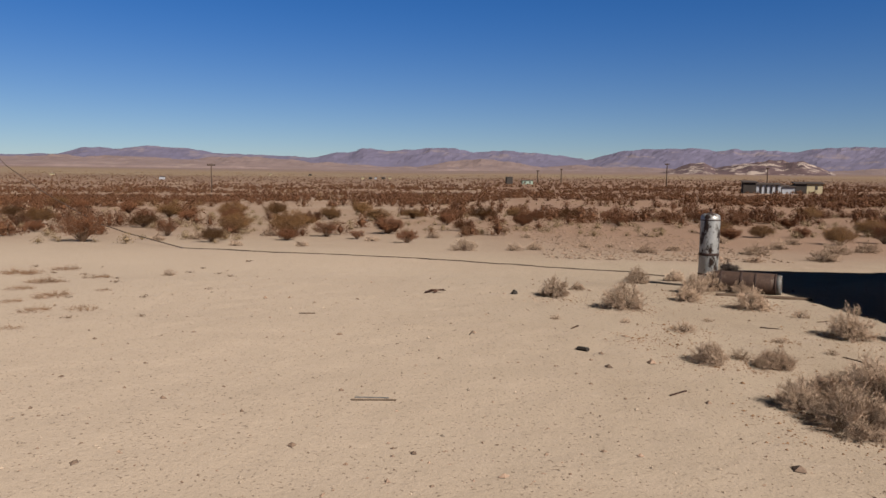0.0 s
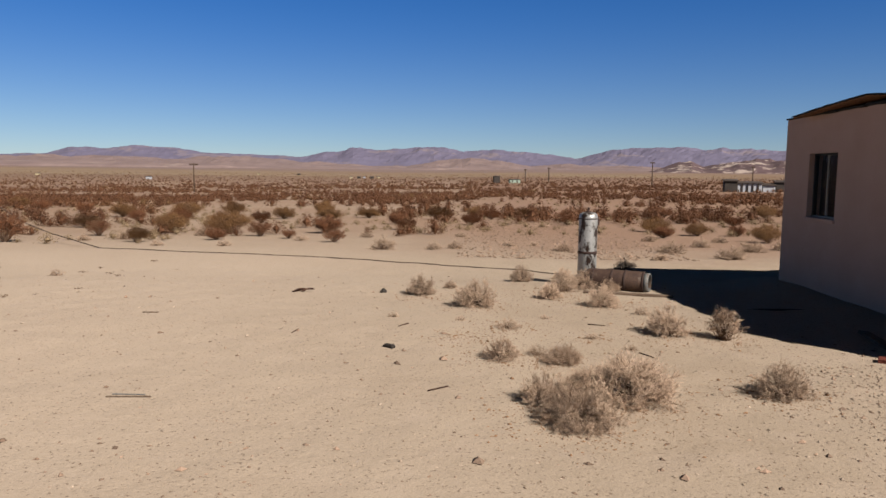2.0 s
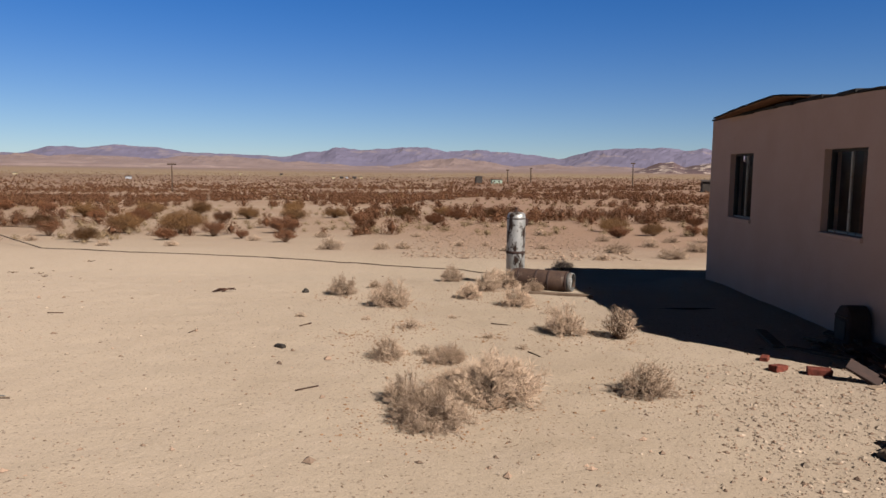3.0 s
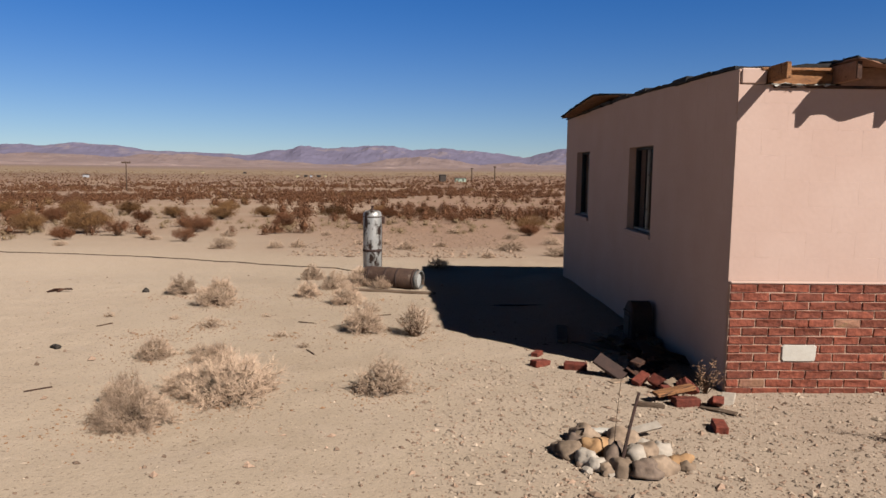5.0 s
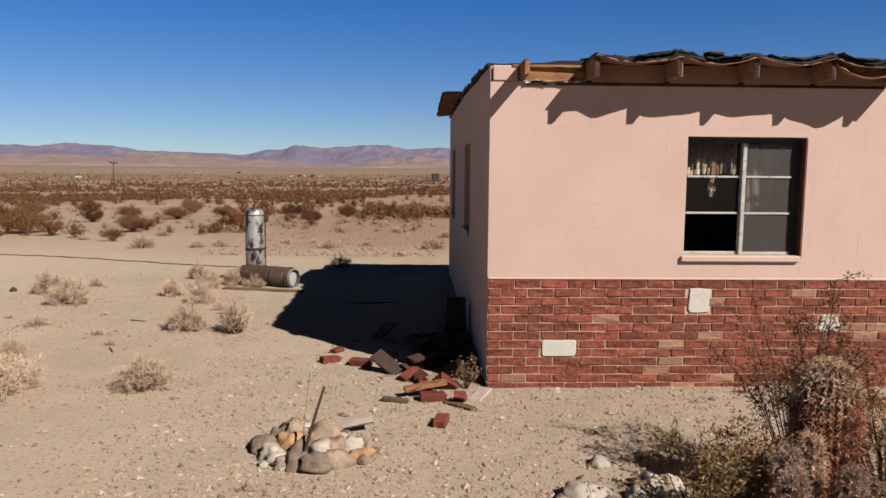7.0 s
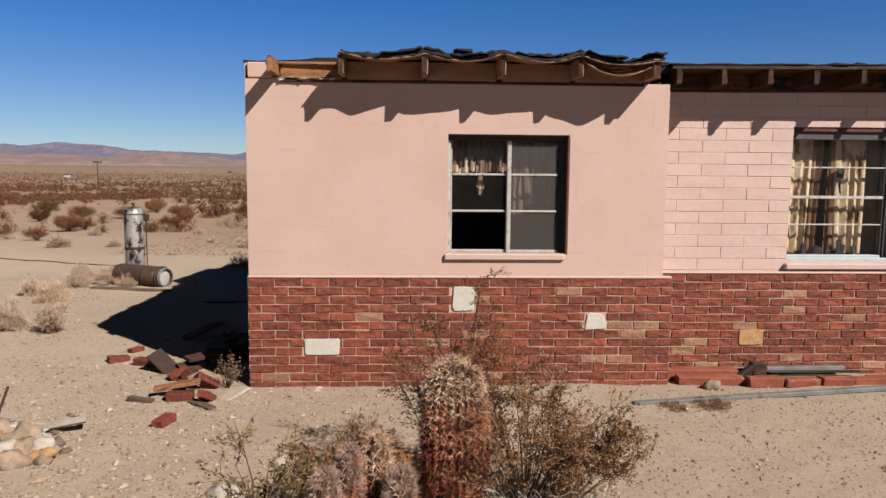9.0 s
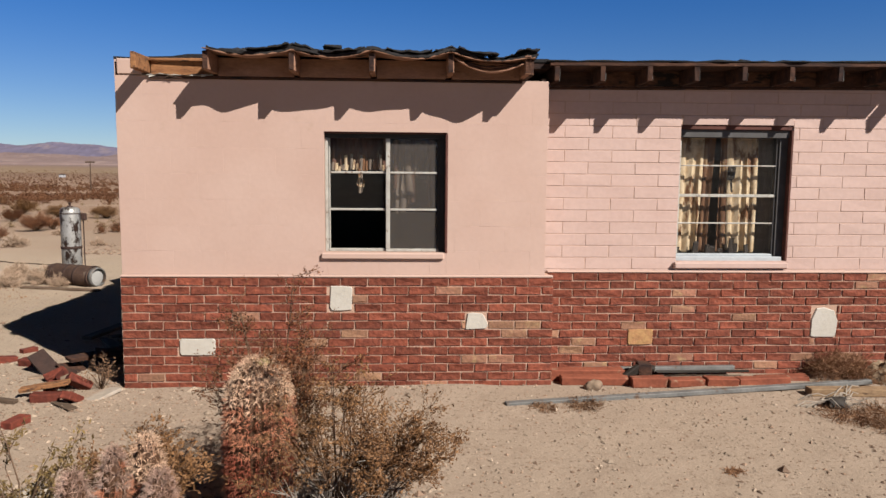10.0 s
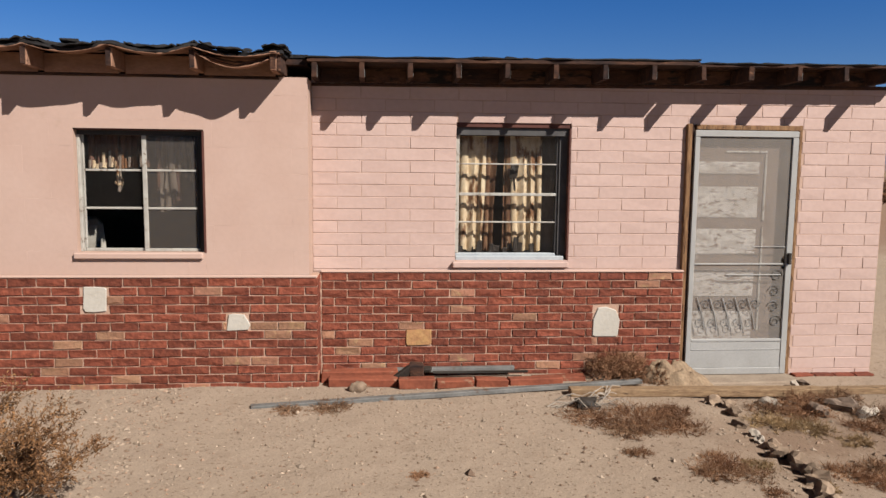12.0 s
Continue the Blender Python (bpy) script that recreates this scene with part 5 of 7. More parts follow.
def scrub_field(name, label, material, count, seed, near, far, size, cards, tall_by=0.55, keep=None, leaf=0.1, tight=0.15):
    """Countless small shrubs, each a clump of leaf cards, joined in one mesh."""
    rng = np.random.default_rng(seed)
    octa = np.array([(1, 0, 0), (-1, 0, 0), (0, 1, 0), (0, -1, 0), (0, 0, 1), (0, 0, -1)], float)
    tri = np.array([(0, 2, 4), (2, 1, 4), (1, 3, 4), (3, 0, 4), (2, 0, 5), (1, 2, 5), (3, 1, 5), (0, 3, 5)])
    vs = []
    made = 0
    while made < count:
        d = near * (far / near) ** (rng.random() ** 0.8)
        a = radians(rng.uniform(-48, 42))
        x, y = d * math.sin(a), d * math.cos(a)
        if keep and not keep(x, y):
            continue
        if 5.5 < x < 17 and y < 15:
            continue
        made += 1
        s = size * rng.uniform(0.5, 1.25)
        z = land(x, y)
        c = rng.normal(0, 1, (cards, 3)) * (tight * s * rng.uniform(0.8, 1.5), tight * s, 0.0)
        c[:, 2] = np.abs(rng.random(cards)) * s * tall_by * np.exp(-(c[:, 0] ** 2 + c[:, 1] ** 2) / (0.22 * s * s))
        u = rng.normal(0, 1, (cards, 3))
        u *= (leaf * s * rng.uniform(0.6, 1.3, (cards, 1))) / np.linalg.norm(u, axis=1)[:, None]
        w = np.cross(u, rng.normal(0, 1, (cards, 3)))
        w *= (0.6 * leaf * s) / (np.linalg.norm(w, axis=1)[:, None] + 1e-9)
        o = np.array((x, y, z + 0.04 * s)) + c
        vs.append(np.stack((o - u, o + 1.4 * w, o + u), 1).reshape(-1, 3))
        heart = octa * (tight * s, tight * s, 0.36 * s * tall_by) * rng.uniform(0.7, 1.2, (6, 1)) + (x, y, z + 0.40 * s * tall_by)
        vs.append(heart[tri].reshape(-1, 3))
    v = np.concatenate(vs)
    k = len(v) // 3
    me = bpy.data.meshes.new(name)
    me.vertices.add(len(v))
    me.vertices.foreach_set("co", v.astype(np.float32).ravel())
    me.loops.add(3 * k)
    me.loops.foreach_set("vertex_index", np.arange(3 * k, dtype=np.int32))
    me.polygons.add(k)
    me.polygons.foreach_set("loop_start", np.arange(0, 3 * k, 3, dtype=np.int32))
    me.update(calc_edges=True)
    return thing(name, Matrix(), label, "scrub", kind="stuff", data=me, material=material)


def patchy(x, y):
    return noise.noise(Vector((x * 0.035, y * 0.022, 4))) + 0.5 * noise.noise(Vector((x * 0.12, y * 0.09, 1))) > -0.12


def open_patch(x, y):
    return noise.noise(Vector((x * 0.05, y * 0.03, 4))) + 0.7 * noise.noise(Vector((x * 0.2, y * 0.12, 1))) > -0.05


def clear_flat(x, y):
    return patchy(x, y) and not (x > 2 and y < 34)


scrub_field("far_scrub", "rust-brown scrub covering the plain far off", SCRUB, 12000, 31, 240, 1800, 2.2, 14, 0.5, patchy, 0.15)
scrub_field("middle_scrub", "rust-brown scrub in clumps over the plain", SCRUB, 5200, 36, 80, 330, 1.5, 44, 0.5, patchy, 0.085)
scrub_field("open_scrub", "rust-brown shrubs spread over the open plain", SCRUB, 620, 35, 34, 120, 1.25, 240, 0.55, open_patch, 0.046)
scrub_field("mid_scrub", "scattered low brown scrub on the plain", SCRUB, 150, 32, 24, 60, 0.85, 520, 0.6, clear_flat, 0.034, 0.17)
scrub_field("straw_scrub", "scattered straw-coloured tufts among the shrubs", STRAW_SCRUB, 900, 33, 18.6, 120, 0.5, 170, 0.45, lambda x, y: patchy(y, x), 0.045, 0.17)
scrub_field("small_tufts", "thin dead weed tufts on the clearing", TWIG_DARK, 40, 34, 9.5, 17, 0.22, 26, 0.10, lambda x, y: x < -4.2, 0.05)


def leafy_shrub(name, x, y, label, seed, w, h, stems, leaves, leaf, mats, thick=0.006, spread=0.42):
    ob = thing(name, on_land(x, y), label, "shrub")
    b, l = leafy_mesh(seed, w, h, stems, leaves, leaf, spread, thick)
    part("stem", b, mats[0], ob, m=on_land(x, y))
    part("crown", l, mats[1], ob, m=on_land(x, y))
    return ob


def spray_shrub(name, x, y, label, mats, *shape, **more):
    m = on_land(x, y)
    ob = thing(name, m, label, "shrub")
    b, l = spray_mesh(*shape, **more)
    part("stem", b, mats[0], ob, m=m)
    part("crown", l, mats[1], ob, m=m)
    return ob


spray_shrub("creosote_shrub", 8.43, 3.94, "airy rust-brown creosote shrub with wiry stems beside a barrel cactus", (TWIG_DARK, LEAF), 51, 1.12, 0.98, 40, 11, 22, 0.0112)
spray_shrub("creosote_shrub", 8.58, 3.88, "low spray of creosote twigs reaching over the sand", (TWIG_DARK, LEAF), 58, 0.64, 0.60, 22, 9, 40, 0.011, lean=(0.20, 0.0))
spray_shrub("creosote_shrub", 8.06, 4.16, "thin reddish twigs rising behind the barrel cactus", (TWIG_DARK, LEAF_RUST), 52, 0.96, 1.36, 30, 12, 24, 0.010)
spray_shrub("green_shrub", 7.16, 3.32, "small yellow-green shrub beside clustered cacti", (TWIG_DARK, LEAF_GREEN), 53, 0.76, 0.74, 20, 6, 18, 0.014, thick=0.006)
spray_shrub("creosote_shrub", 7.52, 3.66, "rust-brown shrub growing among the clustered cacti", (TWIG_DARK, LEAF), 54, 0.62, 0.68, 24, 9, 34, 0.012, thick=0.004)
ob = thing("dead_shrub", on_land(8.42, 3.75), "grey tangle of dead stems at the foot of the shrub", "shrub")
b, t = dry_bush_mesh(55, 1.0, 0.36, 70, 9, 0.0045, 0.5)
part("stem", b, TWIG_GREY, ob, m=on_land(8.42, 3.75))
part("crown", t, TWIG_GREY, ob, m=on_land(8.42, 3.75))


def barrel_cactus(x, y, r, h, ribs, seed, label, per_rib=20, spine=0.045, crown=True, lean=(0, 0), pale_mat=None, cap_from=0.83, tuft=20, thin=0.0010, loose=0.35):
    """A ribbed barrel with spine clusters on every rib, pale above and red-brown below, and a woolly crown."""
    rng = random.Random(seed)
    m = pose(x, y, land(x, y) - 0.02, lean[0], lean[1], 0)
    ob = thing("barrel_cactus", m, label, "cactus", "cacti")
    vs, fs, seg, rows = [], [], ribs * 4, 22
    prof = lambda t: r * (0.80 + 0.22 * math.sin(math.pi * min(1, t))) * math.sqrt(max(0.03, 1 - max(0, (t - 0.80) / 0.203) ** 2))
    for j in range(rows + 1):
        t = j / rows
        for s in range(seg):
            a = 2 * math.pi * s / seg
            rr = prof(t) * (1 + 0.06 * math.cos(a * ribs))
            vs.append((rr * math.cos(a), rr * math.sin(a), h * t))
    for j in range(rows):
        for s in range(seg):
            n = (s + 1) % seg
            fs.append((j * seg + s, j * seg + n, (j + 1) * seg + n, (j + 1) * seg + s))
    fs.append(tuple(rows * seg + s for s in range(seg)))
    part("body", mesh_of("body", vs, fs, True), CACTUS, ob, m=m)
    pale, amber, red = ([], []), ([], []), ([], [])
    for k in range(ribs):
        a0 = 2 * math.pi * k / ribs
        for i in range(per_rib):
            t = min(0.995, (i + 0.5 + (0.25 if k % 2 else -0.25) + rng.uniform(-0.12, 0.12)) / per_rib)
            rr = prof(t) * 1.05
            a1 = a0 + rng.gauss(0, loose) / ribs
            p = Vector((rr * math.cos(a1), rr * math.sin(a1), h * t))
            o = Vector((math.cos(a1), math.sin(a1), 0.9 * (t - 0.55) + (1.2 if t > 0.85 else 0))).normalized()
            level = t + rng.gauss(0, 0.07)
            vv, ff = pale if level > cap_from else amber if level > cap_from - 0.26 else red
            for _ in range(tuft):
                d = (o + Vector([rng.uniform(-1, 1) for _ in range(3)]) * 1.35).normalized()
                if d.dot(o) < 0:
                    d = -d
                q = p + d * spine * rng.uniform(0.5, 1.3)
                tube(vv, ff, [p, p.lerp(q, 0.6) + Vector((0, 0, 0.12 * spine)), q], thin, thin * 0.4)
    part("spine_coat", mesh_of("spines", *pale), pale_mat or SPINE, ob, "pale straw spines", m, "stuff")
    part("spine_coat", mesh_of("spines", *amber), SPINE_AMBER, ob, "orange-brown spines", m, "stuff")
    if red[0]:
        part("spine_coat", mesh_of("spines", *red), SPINE_RED, ob, "red-brown spines", m, "stuff")
    if crown:
        cv, cf = lathe([(0.001, 0.008), (r * 0.15, 0.006), (r * 0.26, -0.002), (r * 0.34, -0.02)], 24)
        part("crown_wool", mesh_of("crown_wool", cv, cf, True), CROWN_YELLOW, ob, "yellow woolly crown", m @ Matrix.Translation((0.02, 0, h)))
    return ob


barrel_cactus(8.05, 3.90, 0.150, 0.83, 26, 61, "tall barrel cactus, pale spines on top and red-brown below", 27, 0.034, cap_from=0.74, tuft=15, thin=0.0014)
for i, (x, y, r, h, lx, ly) in enumerate([(7.50, 3.12, 0.052, 0.58, -1, -2), (7.66, 3.40, 0.056, 0.64, 2, 2), (7.76, 3.22, 0.052, 0.55, 0, 3), (7.40, 3.04, 0.046, 0.47, -2, -3),
                                          (7.57, 2.98, 0.048, 0.44, -2, -1), (7.72, 3.04, 0.046, 0.46, 0, 2), (7.56, 3.34, 0.050, 0.60, 1, 0)]):
    barrel_cactus(x, y, r, h, 11, 70 + i, "small barrel cactus with pale pink spines in a cluster", 15, 0.036, False, (lx, ly), SPINE if i % 4 == 1 else SPINE_DULL, 0.70, 22, 0.0011, 0.7)


# ---- tanks ----
def cylinder_tank(name, m, r, h, label, material, bands, cap):
    ob = thing(name, m, label, "tank")
    v, f = lathe([(r * 0.55, 0), (r * 0.9, 0.02), (r, 0.06), (r, h * 0.5), (r, h - 0.09), (r * 0.93, h - 0.035), (r * 0.70, h - 0.008), (0.04, h), (0.001, h)], 40)
    part("body", mesh_of("body", v, f, True), material, ob, m=m)
    for z0, z1, mm in bands:
        v, f = lathe([(r + 0.001, z0), (r + 0.006, z0 + 0.004), (r + 0.006, z1 - 0.004), (r + 0.001, z1)], 40)
        part("band", mesh_of("band", v, f, True), mm, ob, "dark rusty band", m)
    if cap:
        v, f = lathe([(0.045, h - 0.01), (0.045, h + 0.015), (0.02, h + 0.02), (0.018, h + 0.06), (0.03, h + 0.062), (0.03, h + 0.075), (0.001, h + 0.078)], 16)
        part("valve", mesh_of("valve", v, f, True), RUST_DARK, ob, "dark valve on top", m)
    return ob


TX, TY = 3.25, 12.66
tank = cylinder_tank("gas_cylinder", pose(TX, TY, -0.10, 0, 0, 100), 0.155, 1.19, "upright silver gas cylinder with peeling paint and rust stains", TANK,
                     [(0.50, 0.545, RUST_DARK), (0.18, 0.21, RUST_DARK), (1.075, 1.092, RUST_DARK)], True)
vs, fs = [], []
tube(vs, fs, [Vector((TX + 0.09, TY + 0.09, 1.0)), Vector((TX + 0.145, TY + 0.13, 0.98)), Vector((TX + 0.148, TY + 0.14, 0.88)), Vector((TX + 0.145, TY + 0.14, -0.15))], 0.012, 0.010, 6)
part("pipe", mesh_of("pipe", vs, fs), RUST_DARK, tank, "thin rusty pipe")
part("regulator", bev_box(TX + 0.125, TY + 0.08, 0.86, TX + 0.205, TY + 0.16, 0.98, 0.014), RUST_DARK, tank, "small rusted regulator")
DM = pose(4.02, 11.72, 0.062, 0, -90, -25)
drum = cylinder_tank("gas_cylinder", DM, 0.166, 0.96, "rusty gas cylinder lying on the sand", RUST,
                     [(0.30, 0.335, RUST_DARK), (0.50, 0.54, RUST_DARK), (0.02, 0.05, RUST_DARK), (0.80, 0.83, RUST_DARK)], False)
v, f = lathe([(0.132, -0.05), (0.146, -0.05), (0.152, 0.03), (0.132, 0.03), (0.132, -0.05)], 32)
part("foot_ring", mesh_of("foot_ring", v, f, True), GALV, drum, "grey foot ring", DM)
v, f = lathe([(0.001, -0.012), (0.08, -0.008), (0.132, 0.004)], 32)
part("base_plate", mesh_of("base_plate", v, f), ALU, drum, "pale dished base", DM)
thing("plank", pose(3.75, 11.30, -0.075, 0, 0, -14), "dark weathered plank lying beside the cylinder", "plank", data=(lambda bm: (lambda me: (bm.to_mesh(me), bm.free(), me)[2])(bpy.data.meshes.new("plank")))(bev_box(-0.75, -0.05, 0, 0.55, 0.05, 0.035, 0.006, 0.006, 3)), material=WOOD_GREY)


def from_bm(name, bm):
    me = bpy.data.meshes.new(name)
    bm.to_mesh(me)
    bm.free()
    return me


# ---- stones ----
def stone_mesh(seed, sx, sy, sz, rough=0.25):
    bm = bmesh.new()
    bmesh.ops.create_icosphere(bm, subdivisions=3 if rough < 0.45 else 2, radius=1.0)
    for v in bm.verts:
        n = v.co.normalized()
        k = 1 + rough * noise.noise(n * 1.3 + Vector((seed * 7.1, 0, 0))) + 0.5 * rough * noise.noise(n * 3.2 + Vector((0, seed * 3.3, 0))) + 0.2 * rough * noise.noise(n * 8 + Vector((0, 0, seed)))
        v.co = Vector((n.x * sx * k, n.y * sy * k, max(n.z * k, -0.55) * sz))
    for fc in bm.faces:
        fc.smooth = rough < 0.45
    return from_bm("stone", bm)


RING = "stones of the ring"
ring_rng = random.Random(5)
ring = [(5.30, 4.53, .075, ROCK), (5.46, 4.50, .10, ROCK_GREY), (5.62, 4.56, .10, ROCK), (5.19, 4.55, .06, ROCK), (5.78, 4.66, .08, ROCK_ORANGE), (5.07, 4.72, .08, ROCK_WHITE),
        (4.98, 4.86, .09, ROCK), (5.04, 5.02, .09, ROCK_GREY), (5.16, 5.14, .11, ROCK), (5.26, 5.24, .07, ROCK), (5.20, 4.92, .10, ROCK_ORANGE), (5.30, 4.76, .09, ROCK_GREY),
        (5.46, 4.74, .09, ROCK_WHITE), (5.58, 4.78, .08, ROCK), (5.70, 4.82, .08, ROCK_WHITE), (5.76, 4.92, .06, ROCK_GREY), (5.46, 5.02, .11, ROCK), (5.60, 4.96, .07, ROCK_WHITE),
        (5.36, 4.95, .08, ROCK), (4.90, 4.98, .06, ROCK), (5.12, 4.62, .06, ROCK_WHITE), (5.83, 4.60, .05, ROCK)]
for i, (x, y, s, m) in enumerate(ring):
    x, y, s = 5.325 + 0.76 * (x - 5.40), 4.77 + 0.90 * (y - 4.80), 1.06 * s
    thing("stone", pose(x, y, land(x, y) + 0.25 * s, ring_rng.uniform(-15, 15), ring_rng.uniform(-15, 15), ring_rng.uniform(0, 360)), "rounded stone in a small ring of rocks on sand", "stone", RING,
          data=stone_mesh(i, s * 0.9 * ring_rng.uniform(0.8, 1.15), s * ring_rng.uniform(0.65, 0.95), s * ring_rng.uniform(0.6, 0.85), 0.44), material=m)
for i in range(26):
    a, rr = ring_rng.uniform(0, 6.28), ring_rng.uniform(0.1, 0.62)
    x, y, s = 5.29 + rr * 0.68 * math.cos(a), 4.80 + rr * 0.65 * math.sin(a), ring_rng.uniform(0.018, 0.045)
    thing("stone", pose(x, y, land(x, y) + 0.2 * s, 0, 0, 50 * i), "small stone among the rocks of the ring", "stone", RING, data=stone_mesh(500 + i, s * 1.2, s * 0.9, s * 0.7, 0.5), material=(ROCK, ROCK_GREY, ROCK_WHITE)[i % 3])
thing("pale_board", pose(5.52, 5.10, 0.06, 4, -6, 18), "pale splintered board lying on the stones", "board", data=from_bm("pale_board", bev_box(-0.17, -0.03, 0, 0.16, 0.035, 0.02, 0.004, 0.012, 8)), material=ROCK_WHITE)
thing("pale_board", pose(5.32, 5.12, 0.05, -6, 3, -10), "pale torn sheet lying on the stones", "board", data=from_bm("pale_board", bev_box(-0.15, -0.06, 0, 0.15, 0.05, 0.012, 0.004, 0.02, 9)), material=WHITE_STONE)
vs, fs = [], []
tube(vs, fs, [Vector((5.265, 4.64, 0.0)), Vector((5.325, 4.69, 0.22)), Vector((5.39, 4.74, 0.435))], 0.011, 0.0085, 6)
thing("stake", Matrix(), "dark rusty iron stake leaning in the stone ring", "stake", data=mesh_of("stake", vs, fs), material=RUST_DARK)
vs, fs = [], []
tube(vs, fs, [Vector((5.25, 4.76, 0.0)), Vector((5.265, 4.77, 0.25)), Vector((5.295, 4.80, 0.51))], 0.0028, 0.0022, 4)
thing("wire", Matrix(), "thin bent wire standing among the stones", "wire", data=mesh_of("wire", vs, fs), material=WOOD_GREY)

WR = [(6.87, 4.10, .10, ROCK_WHITE), (7.06, 4.55, .055, ROCK_WHITE), (7.26, 4.22, .08, ROCK_WHITE), (7.40, 4.26, .06, ROCK_WHITE), (7.52, 4.30, .07, ROCK), (7.15, 4.10, .06, ROCK_WHITE),
      (6.74, 4.05, .05, ROCK), (7.62, 4.34, .06, ROCK_WHITE), (8.05, 3.62, .06, ROCK_WHITE), (8.28, 3.60, .07, ROCK_WHITE), (7.18, 2.92, .08, ROCK_WHITE), (7.95, 3.66, .05, ROCK_WHITE), (8.45, 3.62, .08, ROCK_GREY)]
for i, (x, y, s, m) in enumerate(WR):
    thing("stone", pose(x, y, land(x, y) + 0.2 * s, 10 * (i % 3), -8 * (i % 2), 47 * i), "pale stone beside the cactus bed", "stone", "stones of the cactus bed",
          data=stone_mesh(40 + i, s * 1.2, s, s * 0.8, 0.35), material=m)

BORDER = [(13.01, 5.56, .085, ROCK), (13.10, 5.46, .075, ROCK), (13.05, 5.30, .085, ROCK), (12.99, 5.06, .070, ROCK), (13.00, 4.90, .06, ROCK_WHITE), (12.97, 4.78, .055, ROCK_WHITE),
          (12.99, 4.66, .075, ROCK), (12.98, 4.54, .085, ROCK), (13.02, 4.42, .095, ROCK), (12.99, 4.28, .085, ROCK), (12.98, 4.14, .10, ROCK), (12.92, 3.98, .09, ROCK), (12.88, 3.84, .10, ROCK)]
for i, (x, y, s, m) in enumerate(BORDER):
    thing("stone", pose(x, y, land(x, y) + 0.25 * s, 12 * (i % 3) - 10, 9 * (i % 2), 53 * i), "stone in a row that edges the front path", "stone", "stones edging the path",
          data=stone_mesh(80 + i, s * 0.80, s * 0.55, s * 0.55, 0.8), material=m)


def pebble_field(name, label, material, count, seed, box, size, bias=None):
    """Loose grit as small eight-sided stones in one mesh."""
    rng = np.random.default_rng(seed)
    octa = np.array([(1, 0, 0), (-1, 0, 0), (0, 1, 0), (0, -1, 0), (0, 0, 1), (0, 0, -0.5)], float)
    tri = np.array([(0, 2, 4), (2, 1, 4), (1, 3, 4), (3, 0, 4), (2, 0, 5), (1, 2, 5), (3, 1, 5), (0, 3, 5)])
    vs, fs = [], []
    made = 0
    while made < count:
        x, y = rng.uniform(box[0], box[2]), box[1] + (box[3] - box[1]) * rng.random() ** 1.5
        if bias and rng.random() > bias(x, y):
            continue
        if (x > HX - 0.05 and y > FY - 0.05 and x < EX):
            continue
        s = size * rng.lognormal(0, 0.45)
        a = rng.uniform(0, 6.28)
        p = octa * (s * rng.uniform(0.7, 1.5), s * rng.uniform(0.6, 1.0), s * rng.uniform(0.4, 0.8)) * rng.uniform(0.75, 1.25, (6, 1))
        p = p @ np.array(((math.cos(a), math.sin(a), 0), (-math.sin(a), math.cos(a), 0), (0, 0, 1)))
        vs.append(p + (x, y, land(x, y) + 0.15 * s))
        fs.append(tri + 6 * made)
        made += 1
    v, f = np.concatenate(vs), np.concatenate(fs)
    return thing(name, Matrix(), label, "pebbles", kind="stuff", data=mesh_of(name, v.tolist(), f.tolist()), material=material)


def near_house(x, y):
    return 0.12 + 0.88 * max(math.exp(-((x - 5.8) ** 2 + (y - 5.6) ** 2) / 3.5), 0.8 * math.exp(-((y - 5.4) ** 2) / 2.0) if x > 6 else 0)


pebble_field("dark_grit", "dark small stones scattered over the sand", PEBBLE, 7000, 91, (-6, 3.6, 15.2, 13), 0.0070, near_house)
pebble_field("pale_grit", "pale small stones scattered over the sand", PEBBLE_PALE, 9000, 92, (-6, 3.6, 15.2, 12), 0.0072, near_house)
pebble_field("corner_gravel", "coarse gravel near the house corner", PEBBLE_PALE, 3600, 95, (4.0, 4.0, 9.0, 7.2), 0.0095)
pebble_field("corner_gravel", "coarse dark gravel near the house corner", PEBBLE, 3000, 96, (4.0, 4.0, 9.0, 7.2), 0.0085)
pebble_field("larger_grit", "larger brown stones lying about on the sand", PEBBLE, 260, 93, (-6, 3.8, 15.2, 14), 0.018)


def by_a_bush(x, y):
    return max(math.exp(-((x - a) ** 2 + (y - b) ** 2) / (0.06 * k)) for a, b, k in LITTER)


LITTER = [(2.4, 6.0, 4), (2.0, 5.5, 3), (1.6, 7.2, 2), (2.0, 7.1, 2), (3.76, 6.2, 2), (0.63, 10.9, 2), (1.4, 10.1, 3), (3.4, 8.4, 3), (4.0, 8.2, 2), (3.1, 10.4, 4), (2.6, 11.2, 5), (1.75, 8.6, 2), (2.6, 8.1, 1), (1.3, 8.0, 2)]
pebble_field("twig_litter", "dead brown twig litter round the dry bushes", DEAD_WEED, 5200, 97, (-0.2, 4.6, 5.0, 13.0), 0.0062, by_a_bush)
pebble_field("flat_gravel", "stony gravel flat behind the tank", PEBBLE, 5200, 94, (1, 17, 17, 44), 0.024)

